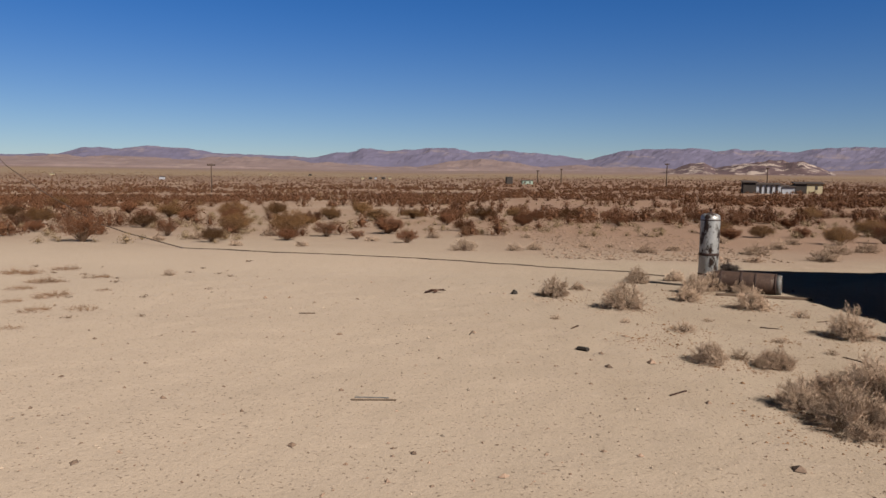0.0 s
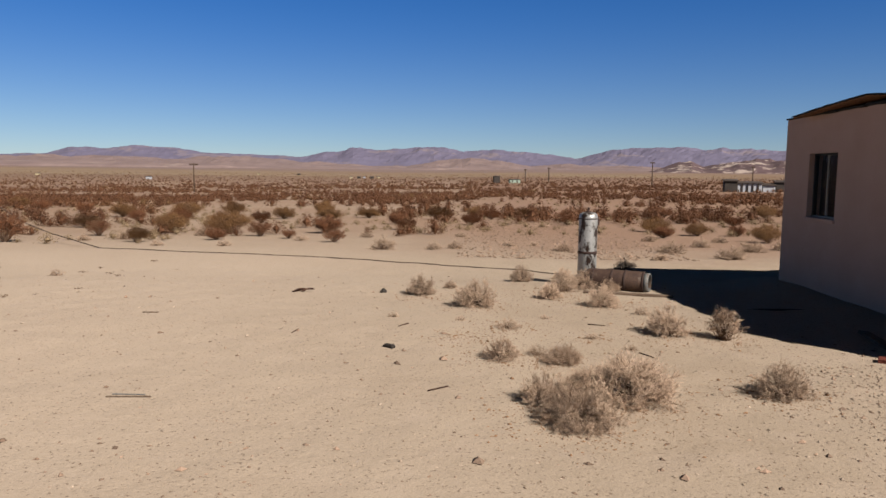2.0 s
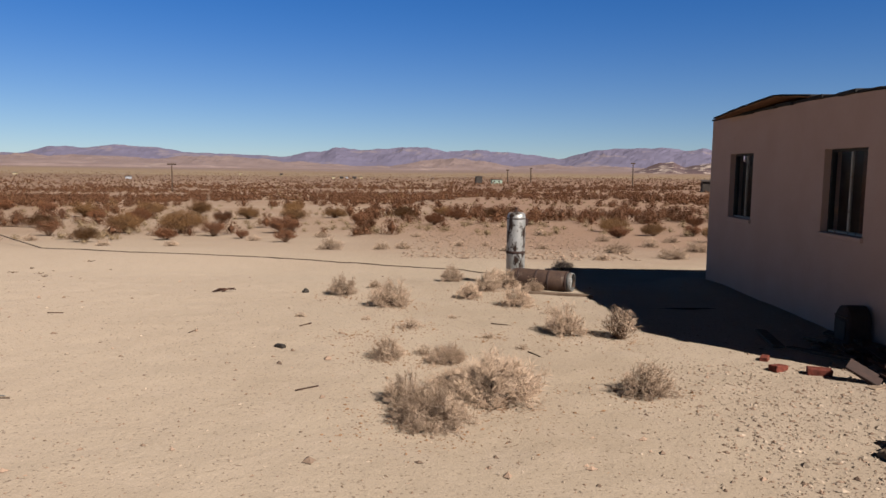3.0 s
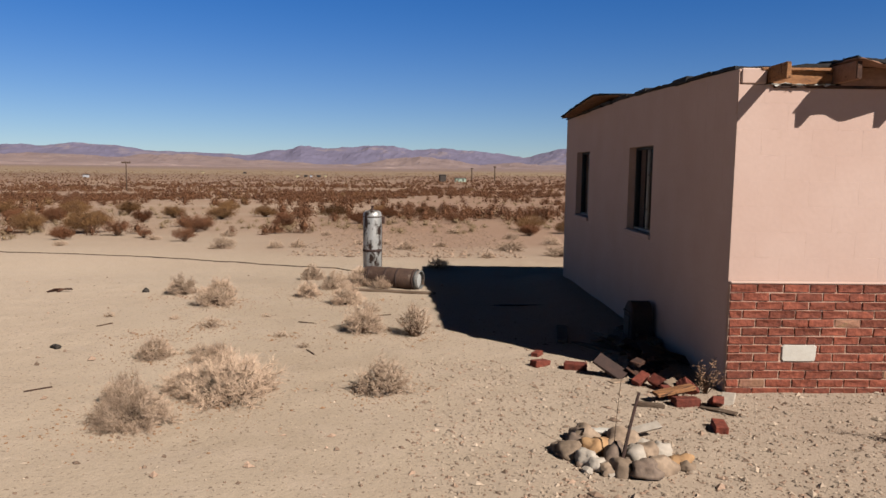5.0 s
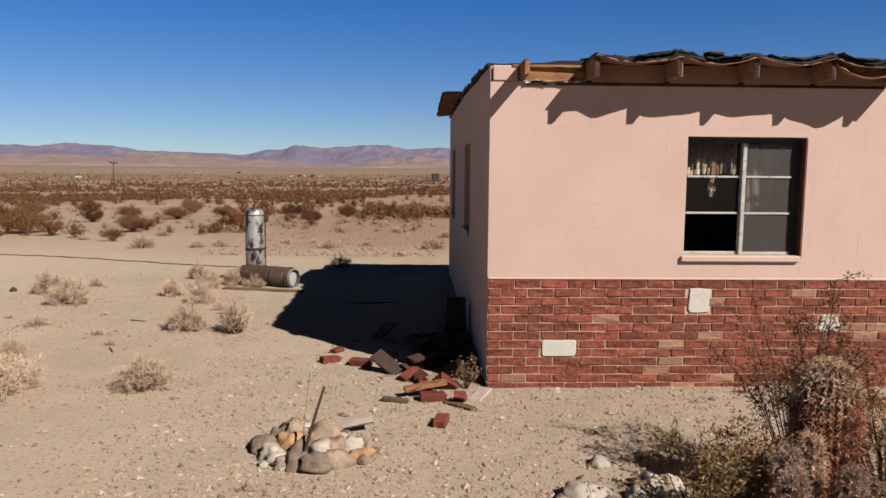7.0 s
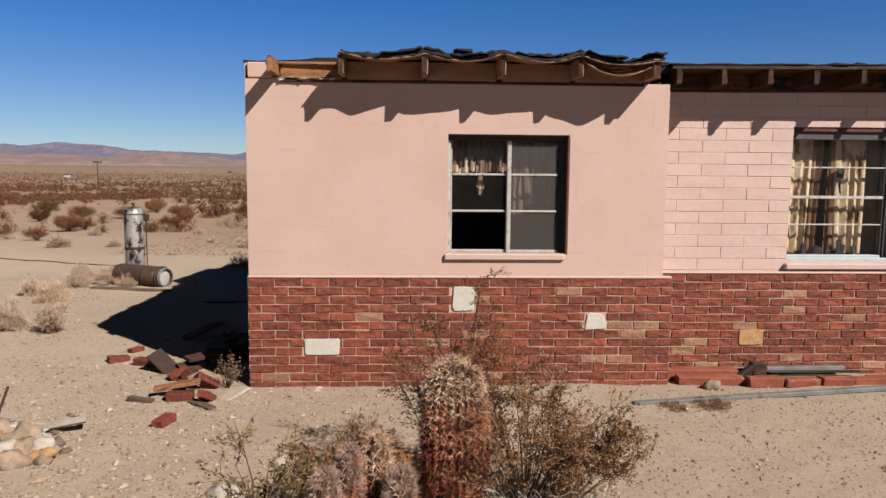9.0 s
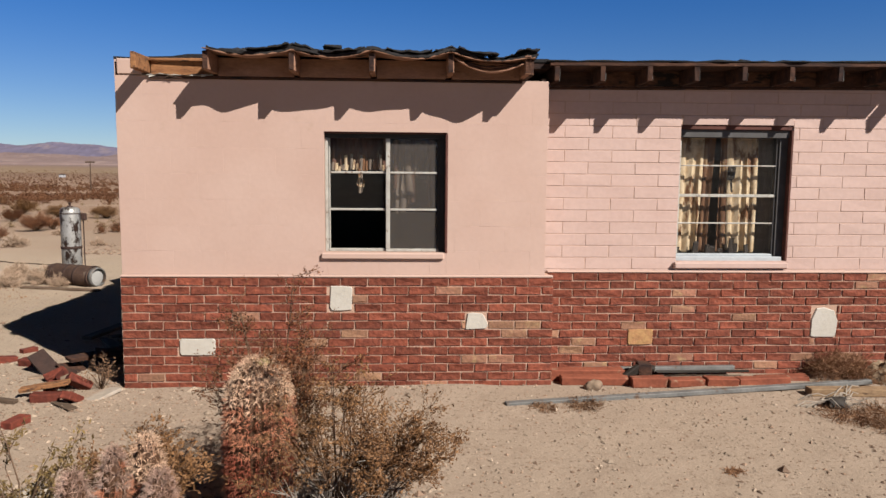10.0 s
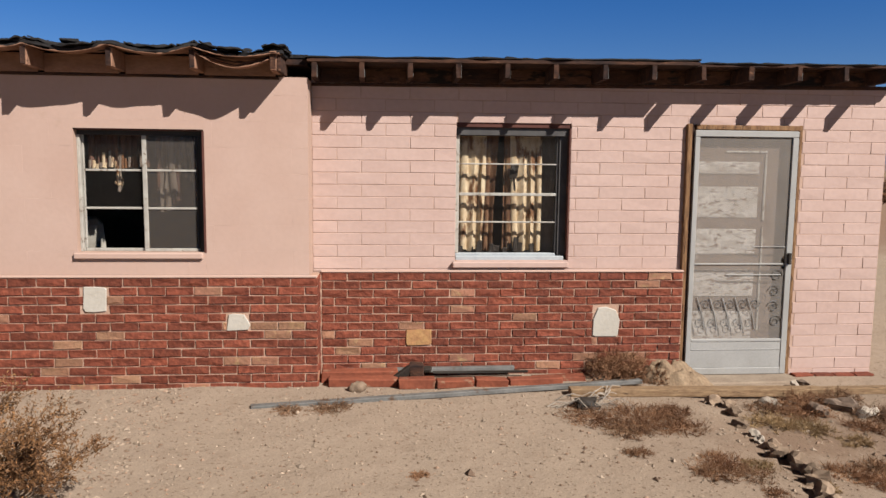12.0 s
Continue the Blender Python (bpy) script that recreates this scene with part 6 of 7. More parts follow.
# ---- fallen bricks by the corner ----
LOOSE = "fallen bricks by the house corner"
loose_brick = None
for i, (x, y, z, rx, ry, rz, s) in enumerate([(6.13, 5.28, 0.0, 3, 0, 78, 0.92), (6.29, 5.74, 0.02, 6, 30, 82, 0.96), (6.08, 5.80, 0.0, 0, 3, 8, 1.1), (5.46, 6.84, 0.0, 4, 0, -18, 1.1), (5.16, 6.98, 0.0, 0, 6, 35, 1.0),
                                              (5.90, 6.36, 0.03, 20, -18, 40, 0.9), (6.04, 6.24, 0.04, 48, 12, -55, 1.0), (6.20, 6.06, 0.05, -40, 34, 30, 1.05), (5.19, 7.34, 0.0, 0, 0, 60, 0.8), (6.02, 6.02, 0.02, 8, -10, 100, 0.9)]):
    m = pose(x, y, land(x, y) + z - 0.006, rx, ry, rz) @ Matrix.Scale(s, 4)
    if loose_brick is None:
        loose_brick = thing("brick", m, "loose red brick lying on the sand by the house", "brick", LOOSE, data=from_bm("brick", bev_box(-0.10, -0.05, 0, 0.10, 0.05, 0.065, 0.006, 0.004, 2)), material=BRICK_LOOSE)
    else:
        copy_thing(loose_brick, m)
RUB = "rubble by the house corner"
# the tilted grey slab takes dark rust, its shaded side put into the colour
for i, (x, y, z, rx, ry, rz, sx, sy, sz, mm) in enumerate([(6.03, 5.90, 0.07, 0, -6, 14, .17, .045, .03, WOOD_TAN), (5.70, 6.58, 0.065, 24, 27, -34, .14, .07, .03, RUST_DARK), (5.80, 5.76, 0.0, 0, 4, -12, .10, .03, .03, WOOD_GREY),
                                                           (6.46, 5.92, 0.0, 0, -6, 62, .13, .05, .025, ROCK_WHITE), (5.92, 6.60, 0.02, 30, 10, 70, .12, .08, .02, WOOD_DARK), (6.10, 6.14, 0.05, 20, -20, 20, .05, .05, .05, ROCK), (6.28, 5.66, 0.0, 0, 0, -40, .13, .035, .015, WOOD_GREY),
                                                           (5.72, 6.42, 0.0, 0, 0, 24, .07, .05, .012, ROCK), (6.16, 6.85, 0.0, 10, 5, 33, .2, .06, .03, WOOD_GREY), (5.85, 7.6, 0.0, 0, 3, 120, .35, .05, .03, WOOD_GREY), (5.6, 8.2, 0.0, 0, 0, 80, .4, .06, .03, WOOD_GREY),
                                                           (5.5, 10.2, -.02, 0, 0, 4, .9, .05, .03, WOOD_DARK)]):
    thing("board_scrap", pose(x, y, land(x, y) + z, rx, ry, rz), "broken scrap lying in the rubble by the wall", "scrap", RUB, data=from_bm("board_scrap", bev_box(-sx, -sy, 0, sx, sy, sz, 0.004, 0.006, i)), material=mm)
heap_rng = random.Random(77)
for i in range(14):
    x, y = heap_rng.uniform(5.98, 6.44), heap_rng.uniform(6.75, 8.0)
    ln, th = heap_rng.uniform(0.12, 0.42), heap_rng.uniform(0.015, 0.035)
    thing("board_scrap", pose(x, y, land(x, y) + heap_rng.uniform(0.0, 0.10), heap_rng.uniform(-25, 25), heap_rng.uniform(-16, 16), heap_rng.uniform(50, 130)), "broken dark board in the rubble along the wall", "scrap", RUB,
          data=from_bm("board_scrap", bev_box(-ln, -0.045, 0, ln, 0.045, th, 0.004, 0.007, 400 + i)), material=WOOD_DARK if i % 2 else WOOD_GREY)
hood = thing("heater_casing", pose(6.37, 8.02, land(6.2, 8.0)), "dark rusty metal heater casing with a rounded top by the wall", "heater casing")
arch = [(-0.15, 0.0)] + [(-0.15 * math.cos(math.pi * k / 10), 0.29 + 0.15 * math.sin(math.pi * k / 10)) for k in range(11)] + [(0.15, 0.0)]
hv, hf = [], []
for x, grow in ((-0.11, 0.93), (-0.095, 1.0), (0.11, 1.0)):
    hv += [(6.37 + x, 8.02 + a * grow, b * grow + land(6.2, 8.0) - 0.02) for a, b in arch]
q = len(arch)
hf += [tuple(range(q))[::-1], tuple(range(2 * q, 3 * q))]
hf += [(r * q + k, r * q + (k + 1) % q, (r + 1) * q + (k + 1) % q, (r + 1) * q + k) for r in range(2) for k in range(q)]
part("shell", mesh_of("shell", hv, hf), RUST_DARK, hood)
part("grille", bev_box(6.245, 7.93, 0.06, 6.262, 8.11, 0.26, 0.004, 0.002, 3), GASKET, hood, "black grille plate")
part("rim", bev_box(6.240, 7.90, 0.29, 6.262, 8.14, 0.31, 0.004, 0.002, 4), RUST, hood, "raised rusty rim")

leafy_shrub("dry_weed", 6.36, 6.12, "small brown dry weed growing in the rubble by the corner", 57, 0.30, 0.34, 14, 14, 0.011, (TWIG_DARK, DEAD_WEED), 0.004)

# ---- boards, clay beams and rails along the recessed front ----
CL = "clay beams along the wall"
for i, (x0, x1, y, z, h, rz) in enumerate([(9.99, 10.62, 6.30, 0.0, 0.105, 0), (10.06, 10.62, 6.17, 0.0, 0.075, -2), (10.62, 10.92, 6.10, 0.0, 0.085, 2), (10.93, 11.24, 6.10, 0.0, 0.07, 4), (11.25, 11.52, 6.10, 0.0, 0.075, -3), (11.53, 11.98, 6.13, 0.0, 0.07, 3), (11.75, 12.2, 6.24, 0.0, 0.05, 2)]):
    m = pose((x0 + x1) / 2, y, z - 0.01, 0, 0, rz)
    w = (x1 - x0) / 2
    thing("clay_beam", m, "weathered red clay beam laid along the foot of the wall", "clay beam", CL, data=from_bm("clay_beam", bev_box(-w, -0.055, 0, w, 0.055, h, 0.008, 0.008, 60 + i)), material=CLAY)
thing("metal_strip", pose(10.82, 6.38, 0.05, 6, 0, 0), "grey folded metal flashing against the brick skirt", "metal strip", data=from_bm("metal_strip", bev_box(-0.62, -0.02, 0, 0.80, 0.02, 0.034, 0.004, 0.008, 4)), material=GALV)
thing("metal_strip", pose(11.35, 6.345, 0.055, 20, 0, 0), "black torn strip on the grey flashing", "metal strip", data=from_bm("metal_strip", bev_box(-0.62, -0.03, 0, -0.44, 0.03, 0.05, 0.012, 0.014, 14)), material=BLACKISH)
thing("metal_strip", pose(11.27, 6.33, 0.052, 30, 0, 0), "thin black torn strip lying along the flashing", "metal strip", data=from_bm("metal_strip", bev_box(-0.35, -0.010, 0, 0.46, 0.010, 0.016, 0.003, 0.008, 15)), material=BLACKISH)
stub = thing("post_stub", pose(10.77, 6.24, 0), "splintered dark wooden post stub", "post", data=from_bm("post_stub", bev_box(-0.055, -0.05, -0.1, 0.06, 0.05, 0.16, 0.01, 0.014, 6)), material=WOOD_DARK)
thing("driftwood", pose(10.66, 6.20, 0.08, 20, 50, 30), "short burnt stick leaning on the post stub", "stick", data=from_bm("driftwood", bev_box(-0.03, -0.02, -0.08, 0.03, 0.02, 0.09, 0.008, 0.012, 16)), material=BLACKISH)


def rail(name, a, b, w, h, label, material, seed):
    a, b = Vector(a), Vector(b)
    d = b - a
    m = pose(*a, 0, -math.degrees(math.atan2(d.z, math.hypot(d.x, d.y))), math.degrees(math.atan2(d.y, d.x)))
    return thing(name, m, label, "rail", data=from_bm(name, bev_box(0, -w / 2, 0, d.length, w / 2, h, 0.005, 0.004, seed)), material=material)


rail("metal_rail", (9.53, 5.63, -0.012), (12.62, 6.03, 0.025), 0.055, 0.036, "long bent grey metal rail lying on the sand", GALV, 3)
rail("wooden_beam", (11.96, 5.80, 0.01), (14.0, 5.765, -0.01), 0.10, 0.060, "weathered wooden beam lying in front of the door", WOOD_BEAM, 4)
rail("wooden_beam", (13.95, 5.88, -0.04), (16.0, 5.86, -0.03), 0.09, 0.055, "weathered wooden beam on the ground by the path", WOOD_BEAM, 5)
thing("stone", pose(10.30, 6.02, 0.02), "pale rough lump of mortar beside the clay beams", "stone", data=stone_mesh(201, .07, .05, .06, .4), material=ROCK)
# brick edging at the foot of the end wall
for k in range(4):
    thing("brick", pose(14.26 + k * 0.19, RY - 0.05, -0.06, 0, 0, 1), "brick laid flat in an edging at the wall's foot", "brick", "edging bricks", data=from_bm("brick", bev_box(-0.088, -0.045, -0.03, 0.088, 0.045, 0.025, 0.005, 0.003, k)), material=BRICK)
mv, mf = [], []
for j in range(25):
    for i in range(49):
        u, v2 = i / 48 * 2 - 1, j / 24 * 2 - 1
        hgt = 0.19 * max(0, 1 - u * u - v2 * v2) ** 0.8 * (1 + 0.5 * noise.noise(Vector((u * 4, v2 * 3, 2))) + 0.15 * noise.noise(Vector((u * 11, v2 * 8, 5))))
        mv.append((12.96 + 0.36 * u - 0.06 * max(0, hgt) / 0.2, 6.22 + 0.20 * v2, hgt - 0.055))
for j in range(24):
    for i in range(48):
        mf.append((j * 49 + i, j * 49 + i + 1, (j + 1) * 49 + i + 1, (j + 1) * 49 + i))
thing("sand_mound", Matrix(), "small mound of brown dirt heaped beside the door", "mound", data=mesh_of("sand_mound", mv, mf, True), material=DIRT)


def dry_clump(x, y, w, h, seed, label, material, stems=60, forks=8, thick=0.0028):
    m = on_land(x, y)
    ob = thing("dry_weed", m, label, "dry weed", "dry weeds by the house")
    b, t = dry_bush_mesh(seed, w, h, stems, forks, thick, 0.4)
    part("stem", b, material, ob, m=m)
    part("crown", t, material, ob, m=m)
    return ob


dry_clump(12.50, 6.30, 0.74, 0.30, 101, "rust-brown dry weed heaped against the brick skirt", RED_WEED, 190, 13)
dry_clump(12.78, 6.12, 0.24, 0.17, 102, "reddish dry weed beside the dirt mound", RED_WEED, 90, 10)
# flat patches of dead weed: middle, width, height, colour
PATCHES = [(12.00, 5.28, .55, .07, RED_WEED), (12.32, 5.22, .70, .09, RED_WEED), (12.55, 5.05, .50, .07, RED_WEED), (12.20, 5.02, .50, .05, DEAD_WEED), (12.60, 5.34, .45, .08, RED_WEED),
           (12.10, 4.63, .26, .05, RED_WEED), (12.45, 4.30, .42, .05, RED_WEED), (12.66, 4.26, .36, .05, DEAD_WEED), (12.58, 4.46, .44, .06, RED_WEED), (12.76, 4.40, .30, .07, YELLOW_WEED),
           (13.22, 5.10, .45, .09, YELLOW_WEED), (13.45, 5.02, .45, .08, YELLOW_WEED), (13.60, 5.28, .55, .14, RED_WEED), (13.35, 5.38, .40, .09, DEAD_WEED), (13.72, 5.50, .5, .18, RED_WEED),
           (13.25, 4.25, .40, .07, RED_WEED), (13.48, 4.32, .40, .09, DEAD_WEED), (13.36, 4.12, .35, .06, RED_WEED), (12.66, 4.02, .22, .05, RED_WEED), (13.00, 4.05, .16, .13, YELLOW_WEED), (13.62, 4.75, .30, .10, YELLOW_WEED),
           (10.72, 4.36, .16, .06, RED_WEED), (10.12, 5.62, .45, .04, DEAD_WEED), (9.82, 5.57, .30, .04, DEAD_WEED)]
PATCHES += [(14.05, 5.60, .4, .20, DEAD_WEED), (13.85, 4.98, .4, .08, RED_WEED), (14.1, 5.2, .5, .12, DEAD_WEED)]
for i, (x, y, w, h, m) in enumerate(PATCHES):
    dry_clump(x, y, w, h * 0.5, 110 + i, "flat yellow dry weed lying on the sand" if m is YELLOW_WEED else "flat rust-brown dead weed lying on the sand", m, int(40 + 85 * w), 8, 0.0028)
vs, fs = [], []
root_rng = random.Random(8)
for k in range(16):
    p0 = Vector((11.72 + 0.03 * k, 5.60 + root_rng.uniform(-0.12, 0.08), 0.01))
    pts = [p0]
    d = root_rng.uniform(-0.6, 0.6)
    for s in range(5):
        d += root_rng.uniform(-0.5, 0.5)
        p0 = p0 + Vector((0.07 * math.cos(d), 0.06 * math.sin(d), 0))
        pts.append(Vector((p0.x, p0.y, 0.01 + 0.09 * math.sin(math.pi * (s + 1) / 6) * root_rng.uniform(0.2, 1.0))))
    tube(vs, fs, pts, 0.006, 0.003, 4)
thing("bleached_roots", Matrix(), "tangle of pale bleached roots beside the metal rail", "roots", data=mesh_of("bleached_roots", vs, fs), material=ROCK_WHITE)
thing("plastic_bag", pose(12.02, 5.50, 0.02, 10, 5, 20), "crumpled dark plastic caught in the weeds", "rubbish", data=stone_mesh(300, .11, .07, .07, .7), material=BLACKISH)
for i, (x, y, s) in enumerate([(13.42, 5.52, .06), (13.70, 5.30, .09), (13.92, 5.40, .11), (14.02, 5.22, .08), (13.72, 4.42, .06), (13.60, 4.18, .08), (13.96, 6.05, .06), (14.06, 6.12, .05)]):
    thing("stone", pose(x, y, land(x, y) + .02, 9 * i, 0, 70 * i), "broken brown rubble by the path", "stone", "rubble by the path", data=stone_mesh(310 + i, s * 1.2, s * .8, s * .6, .6), material=ROCK_GREY if i % 3 else ROCK_WHITE)

# ---- odds and ends on the clearing ----
thing("bark_piece", pose(0.50, 7.55, land(0.5, 7.55) + 0.0, 0, 0, -38), "dark piece of burnt wood lying on the sand", "wood piece", data=from_bm("bark_piece", bev_box(-0.07, -0.028, 0, 0.065, 0.028, 0.032, 0.010, 0.010, 3)), material=BLACKISH)
thing("wooden_lath", pose(-1.30, 5.78, land(-1.3, 5.78), 0, 0, 4), "thin pale wooden lath lying on the sand", "stick", data=from_bm("lath", bev_box(-0.17, -0.007, 0, 0.17, 0.007, 0.010, 0.003, 0.003, 3)), material=WOOD_GREY)
thing("metal_rod", pose(-1.29, 5.83, land(-1.3, 5.83), 0, 0, 1), "thin grey metal rod lying on the sand", "stick", data=from_bm("rod", bev_box(-0.16, -0.005, 0, 0.10, 0.005, 0.008, 0.003, 0.002, 3)), material=GALV)
vs, fs = [], []
for a, b in (((-0.16, 0, 0.01), (0.14, 0.04, 0.03)), ((-0.05, -0.05, 0.01), (0.12, 0.08, 0.04)), ((-0.18, -0.06, 0.01), (0.0, 0.02, 0.05))):
    tube(vs, fs, [Vector(a), (Vector(a) + Vector(b)) / 2 + Vector((0, 0, 0.02)), Vector(b)], 0.016, 0.007, 5)
thing("dead_branch", pose(-1.15, 11.1, land(-1.15, 11.1), 0, 0, 10), "dark dead branch lying on the sand", "branch", data=mesh_of("dead_branch", vs, fs), material=WOOD_DARK)
thing("burnt_lump", pose(0.0, 11.25, land(0, 11.25), 0, 0, 30), "small black lump on the sand", "lump", data=stone_mesh(401, .05, .045, .06), material=BLACKISH)
for i, (x, y) in enumerate([(-2.6, 9.1), (1.05, 6.15), (-0.6, 8.2), (3.0, 7.4), (2.75, 8.75), (3.6, 9.3), (0.55, 8.55)]):
    thing("stick", pose(x, y, land(x, y), 0, 0, 40 * i), "small dry stick lying on the sand", "stick", "sticks on the sand", data=from_bm("stick", bev_box(-0.10, -0.006, 0, 0.10, 0.006, 0.01, 0.002, 0.003, i)), material=WOOD_DARK)

# fallen cable: it hangs down from beyond the view, then lies along the edge of the clearing
cv, cf = [], []
run = [Vector((-19.6, 27.4, 2.9)), Vector((-17.4, 25.8, 1.75)), Vector((-15.2, 24.2, 0.95)), Vector((-13.2, 22.6, 0.43)), Vector((-11.65, 21.2, 0.11)), Vector((-10.1, 19.8, -0.04)), Vector((-8.95, 18.8, -0.11))]
lie = [(-7.85, 18.07), (-6.69, 17.8), (-5.1, 17.3), (-3.69, 17.06), (-2.16, 16.67), (-0.31, 16.0), (0.75, 15.56), (2.4, 14.95), (3.1, 14.3)]
pts = []
for k, (x, y) in enumerate(lie):
    for s in range(6):
        if k + 1 < len(lie):
            t = s / 6
            xx, yy = x + (lie[k + 1][0] - x) * t, y + (lie[k + 1][1] - y) * t
            yy += 0.06 * noise.noise(Vector((xx * 1.7, 0, 0)))
            pts.append(Vector((xx, yy, land(xx, yy) + 0.008)))
tube(cv, cf, run + pts, 0.014, 0.014, 5)
thing("cable", Matrix(), "old dark cable hanging down and trailing along the sand", "cable", data=mesh_of("cable", cv, cf), material=CABLE)

# ---- far things: poles, sheds, dwellings ----
def utility_pole(x, y, h, z=None):
    z = land(x, y) if z is None else z
    m = pose(x, y, z)
    ob = thing("utility_pole", m, "weathered wooden utility pole with a crossarm on the plain", "utility pole", "utility poles")
    vs, fs = [], []
    r = max(0.15, math.hypot(x, y) * 0.00075)
    tube(vs, fs, [Vector((0, 0, -0.3)), Vector((0, 0, h * 0.5)), Vector((0, 0, h))], r * 1.1, r * 0.8, 8)
    part("pole", mesh_of("pole", vs, fs), POLE, ob, m=m)
    part("crossarm", bev_box(-1.2, -0.1, h - 0.55, 1.2, 0.1, h - 0.55 + 2 * r, 0.02), POLE, ob, m=m)
    for k in (-1.05, -0.5, 0.5, 1.05):
        part("insulator", bev_box(k - 0.09, -0.09, h - 0.55 + 2 * r, k + 0.09, 0.09, h - 0.2 + r, 0.03), POLE, ob, m=m)
    return ob


def polar(az, d):
    return -0.5 + d * math.sin(radians(az)), 0.5 + d * math.cos(radians(az))


utility_pole(-75.7, 201.9, 3.2 - land(-75.7, 201.9))
for az, d, top in ((14.0, 400, 0.82), (6.2, 610, 0.33), (20.9, 560, 0.55), (4.4, 640, 0.18)):
    x, y = polar(az, d)
    utility_pole(x, y, 1.7 + d * math.tan(radians(top)) - land(x, y))


def far_house(az, d, w, deep, h, turn, walls, roof, label, lean=0.35, holes=((0.25, 0.5), (0.7, 0.5)), posts=0):
    """A small far dwelling: walls, a shallow roof with overhang, openings set into the front."""
    x, y = polar(az, d)
    m = pose(x, y, land(x, y) - 0.1, 0, 0, turn)
    ob = thing("shed", m, label, "shed", "sheds on the plain")
    part("wall", bev_box(-w / 2, -deep / 2, 0, w / 2, deep / 2, h, 0.03), walls, ob, m=m)
    rv = [(-w / 2 - 0.3, -deep / 2 - 0.4, h), (w / 2 + 0.3, -deep / 2 - 0.4, h), (w / 2 + 0.3, deep / 2 + 0.3, h + lean), (-w / 2 - 0.3, deep / 2 + 0.3, h + lean)]
    rv += [(a, b, c + 0.22) for a, b, c in rv]
    part("roof", mesh_of("roof", rv, [(3, 2, 1, 0), (4, 5, 6, 7), (0, 1, 5, 4), (1, 2, 6, 5), (2, 3, 7, 6), (3, 0, 4, 7)]), SHED_ROOF, ob, m=m)
    for k in range(posts):
        px = -w / 2 + w * (k + 0.3) / posts
        part("post", bev_box(px - 0.12, -deep / 2 - 0.30, 0, px + 0.12, -deep / 2 - 0.08, h, 0.02), SHED_DARK, ob, m=m)
    for fx, fw in holes:
        win = part("window", bev_box(-w / 2 + fx * w - fw, -deep / 2 - 0.05, h * 0.4, -w / 2 + fx * w + fw, -deep / 2 + 0.02, h * 0.78, 0.02), SHED_DARK, ob, m=m)
    return ob


far_house(20.85, 215, 6.6, 5, 2.6, -12, SHED_WHITE, SHED_ROOF, "white boarded shed with a dark roof far off on the plain", holes=(), posts=5)
far_house(19.7, 212, 3.2, 4, 3.0, -12, SHED_DARK, SHED_ROOF, "dark open-sided lean-to beside a white shed", holes=())
far_house(22.2, 216, 3.0, 4, 2.0, -12, SHED_WHITE, SHED_ROOF, "low grey lean-to beside a white shed", holes=())
# dark walls paint the shaded end of the yellow shed
far_house(23.0, 218, 2.8, 4, 2.7, -12, SHED_DARK, SHED_ROOF, "shed end with its shadow put into the dark wall colour", holes=())
far_house(23.85, 219, 3.8, 4, 2.6, -12, SHED_YELLOW, SHED_ROOF, "small yellow shed far off on the plain", holes=((0.6, 0.35),))
far_house(3.6, 520, 7.5, 4, 2.8, 10, SHED_GREEN, SHED_ROOF, "pale green trailer far off on the plain", 0.1, ((0.25, 0.6), (0.7, 0.6)))
far_house(2.2, 540, 4.5, 4, 5.0, 10, SHED_DARK, SHED_ROOF, "dark tall shed far off on the plain", 0.4, ())
for az, d, w, mm in ((-9.2, 1000, 4, SHED_YELLOW), (-8.6, 1020, 5, SHED_DARK), (-8.2, 1030, 3.5, SHED_WHITE), (-7.6, 1010, 5, SHED_DARK), (-7.1, 1040, 4, SHED_YELLOW), (-23.9, 800, 4.5, SHED_WHITE), (-31.0, 1200, 5, SHED_YELLOW), (-16.2, 1500, 5, SHED_YELLOW), (-13.2, 1500, 6, SHED_DARK)):
    far_house(az, d, w, 6, 2.6, 8, mm, SHED_ROOF, "small far dwelling on the desert plain", 0.5, ((0.5, 0.5),) if d < 700 else ())


# ---- blocks and bricks, laid piece by piece ----
BRICK_TOP = 0.892
lay(front, "block", FRONT, SX - HX, BRICK_TOP + 0.004, TOP, [W1], 0.4064, 0.2032, 0.0006, 0.0006, 0.0005, (PINK, PINK, 0.0), 0.12, 3, 11)
lay(side, "block", SIDE, BY - FY, 0.0, 2.56, [W3, W4], 0.4064, 0.2032, 0.0009, 0.0009, 0.0006, (PINK, PINK, 0.0), 0.12, 3, 12)
D2 = (13.115 - SX, -0.2, 14.155 - SX, 2.165)
lay(recess, "block", RECESS, EX - SX, -0.1016, TOP + 0.06, [W2, D2, (0, -0.2, D2[0], BRICK_TOP)], 0.4064, 0.1016, 0.0052, 0.0036, 0.0026, (PINK_BLOCK, PINK_BLOCK, 0.0), 0.8, 9, 13)
part("ledge", bev_box(HX, FY - 0.055, BRICK_TOP - 0.002, SX + 0.06, FY - 0.006, BRICK_TOP + 0.018, 0.006, 0.002), PINK, house, "pink mortar ledge above the brick skirt")
part("ledge", bev_box(SX + 0.07, RY - 0.075, BRICK_TOP - 0.002, 13.11, RY - 0.013, BRICK_TOP + 0.016, 0.006, 0.002), PINK, house, "pink mortar ledge above the brick skirt")

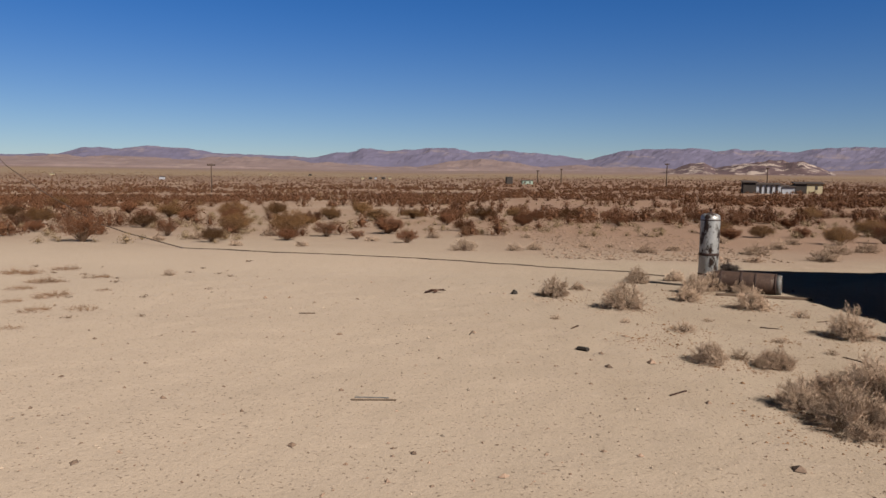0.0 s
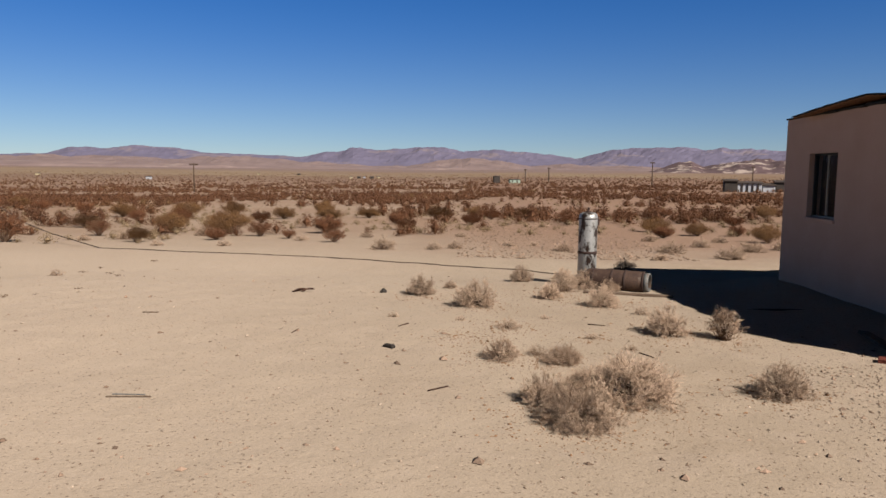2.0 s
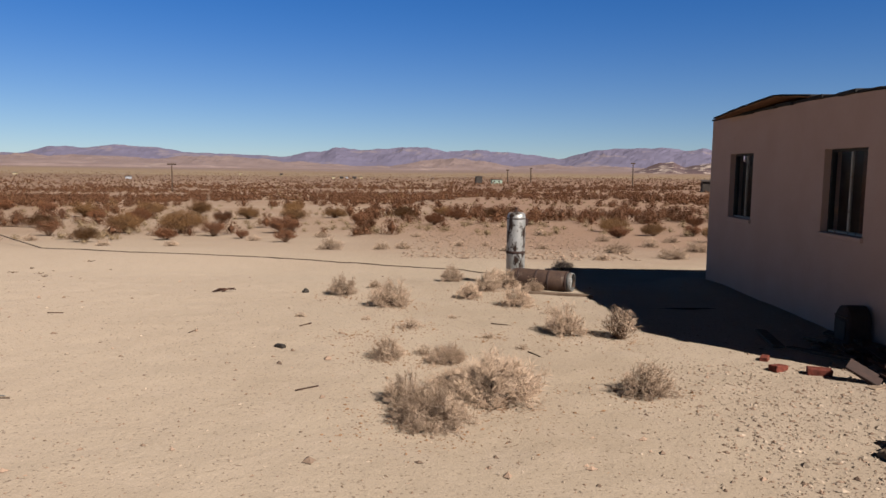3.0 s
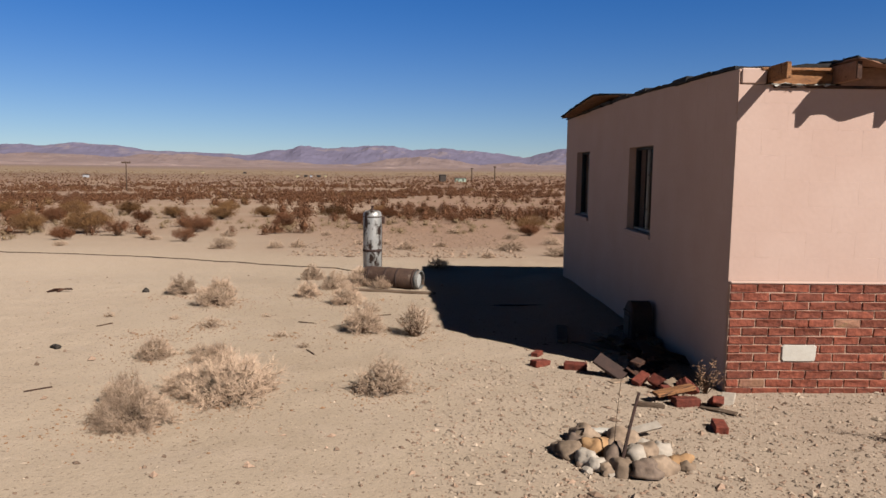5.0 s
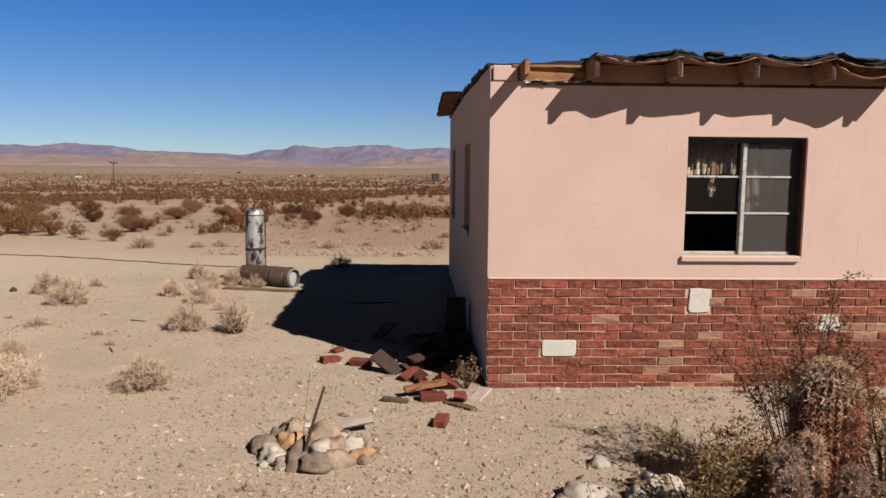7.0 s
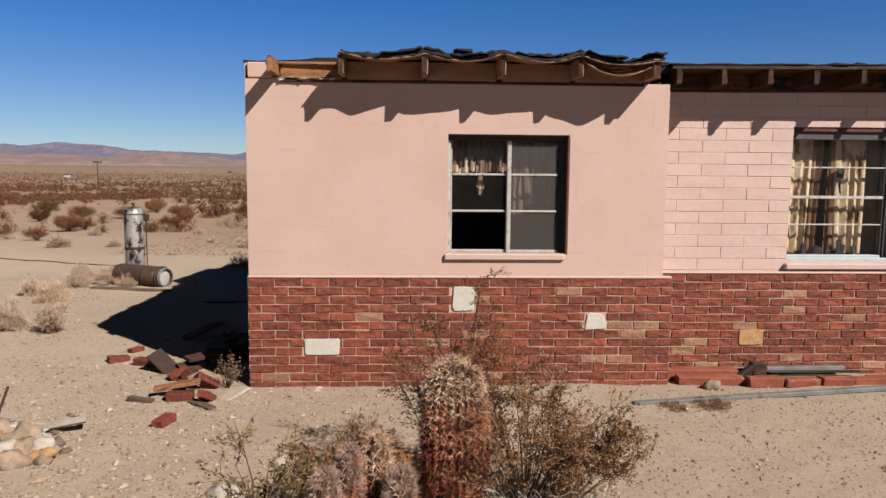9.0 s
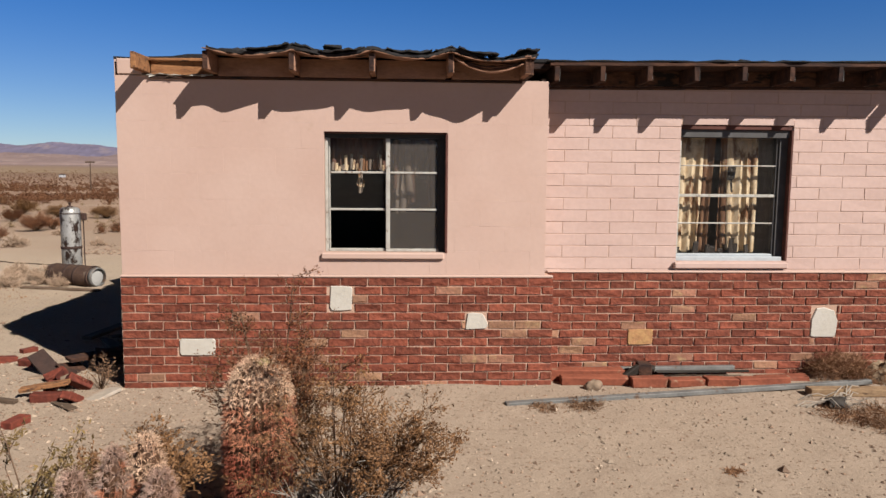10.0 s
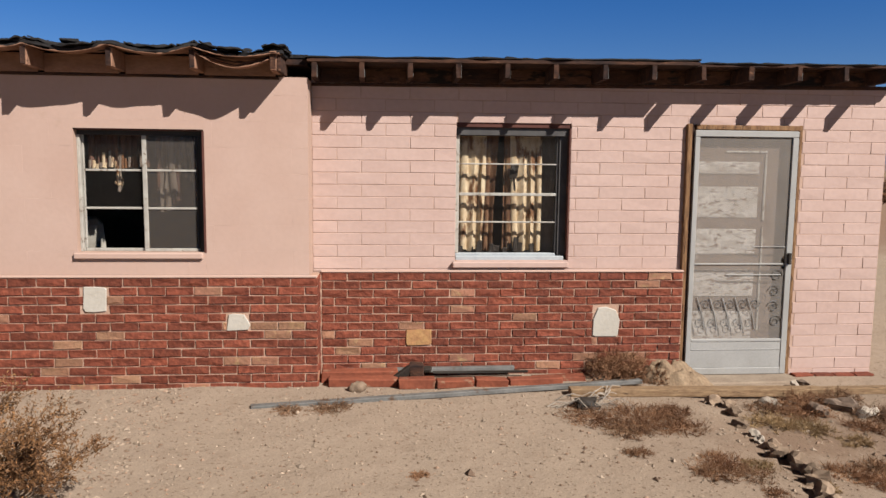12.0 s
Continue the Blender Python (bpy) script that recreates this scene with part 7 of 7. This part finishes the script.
# skirt of red brick with a few cream stones let in
skirt = part("brick_skirt", bev_box(HX, FY - 0.042, -0.2, SX + 0.062, FY - 0.002, BRICK_TOP - 0.003, 0), MORTAR, house, "red brick skirt with pale mortar joints")
skirt_rec = part("brick_skirt", bev_box(SX + 0.063, RY - 0.060, -0.2, 13.11, RY - 0.002, BRICK_TOP - 0.003, 0), MORTAR, house, "red brick skirt with pale mortar joints")
skirt_ret = part("brick_skirt", bev_box(SX + 0.002, FY - 0.001, -0.2, SX + 0.061, RY - 0.061, BRICK_TOP - 0.003, 0), MORTAR, house, "return of the brick skirt")
INS = [(6.97, 0.262, 7.255, 0.396), (8.172, 0.622, 8.347, 0.822), (9.258, 0.470, 9.445, 0.606)]
INS_R = [(12.312, 0.318, 12.548, 0.594), (10.69, 0.263, 10.915, 0.400)]
FB = Matrix.Translation((HX, FY - 0.042, 0))
lay(skirt, "brick", FB, SX + 0.07 - HX, -0.028, BRICK_TOP, [(a - HX, b, c - HX, d) for a, b, c, d in INS], 0.2160, 0.0708, 0.0108, 0.0075, 0.0035, (BRICK, BRICK_PALE, 0.09), 2.2, 24, 21)
RB = Matrix.Translation((SX + 0.075, RY - 0.060, 0))
lay(skirt_rec, "brick", RB, 13.11 - SX - 0.075, -0.028, BRICK_TOP, [(a - SX - 0.075, b, c - SX - 0.075, d) for a, b, c, d in INS_R], 0.2160, 0.0708, 0.0108, 0.0075, 0.0035, (BRICK, BRICK_PALE, 0.10), 2.2, 24, 22)
RT = Matrix.Translation((SX + 0.061, FY - 0.04, 0)) @ Matrix.Rotation(radians(90), 4, "Z")
lay(skirt_ret, "brick", RT, RY - FY - 0.03, -0.028, BRICK_TOP, [], 0.2160, 0.0708, 0.0108, 0.0075, 0.0035, (BRICK, BRICK_PALE, 0.1), 2.2, 24, 23)


def inset_stone(parent, place, x0, z0, x1, z1, y, material, shape, seed, label):
    """A flat stone set in the brickwork: a chamfered outline pushed out from the wall."""
    rng = random.Random(seed)
    w, h = x1 - x0, z1 - z0
    ring = [(x0 + w * (u + rng.uniform(-0.03, 0.03)), z0 + h * (v + rng.uniform(-0.03, 0.03))) for u, v in shape]
    cx, cz = (x0 + x1) / 2, (z0 + z1) / 2
    vs = [(x, y + 0.02, z) for x, z in ring] + [(x, y - 0.004, z) for x, z in ring] + [(cx + (x - cx) * 0.955, y - 0.010, cz + (z - cz) * 0.955) for x, z in ring]
    n = len(ring)
    fs = [(i, (i + 1) % n, n + (i + 1) % n, n + i) for i in range(n)] + [(n + i, n + (i + 1) % n, 2 * n + (i + 1) % n, 2 * n + i) for i in range(n)]
    fs.append(tuple(2 * n + i for i in range(n)))
    part("inset_stone", mesh_of("inset_stone", vs, fs), material, parent, label)


BOX = [(0, .12), (.06, .02), (.5, 0), (.95, .02), (1, .1), (1, .9), (.96, 1), (.5, 1), (.05, .98), (0, .85)]
WEDGE = [(0, .1), (.05, 0), (.9, .02), (1, .3), (.92, .55), (.75, .95), (.3, 1), (.1, .9)]
ARCH = [(0, .05), (.1, 0), (.9, 0), (1, .1), (1, .55), (.85, .9), (.5, 1), (.2, .95), (.05, .6)]
for k, (b, s) in enumerate(zip(INS, (BOX, BOX, WEDGE))):
    inset_stone(skirt, FB, *b, FY - 0.045, WHITE_STONE, s, k, "smooth cream stone let into the brickwork")
inset_stone(skirt_rec, RB, *INS_R[0], RY - 0.063, WHITE_STONE, ARCH, 5, "arched cream stone let into the brickwork")
inset_stone(skirt_rec, RB, *INS_R[1], RY - 0.063, BRICK_ORANGE, BOX, 6, "orange stone let into the brickwork")
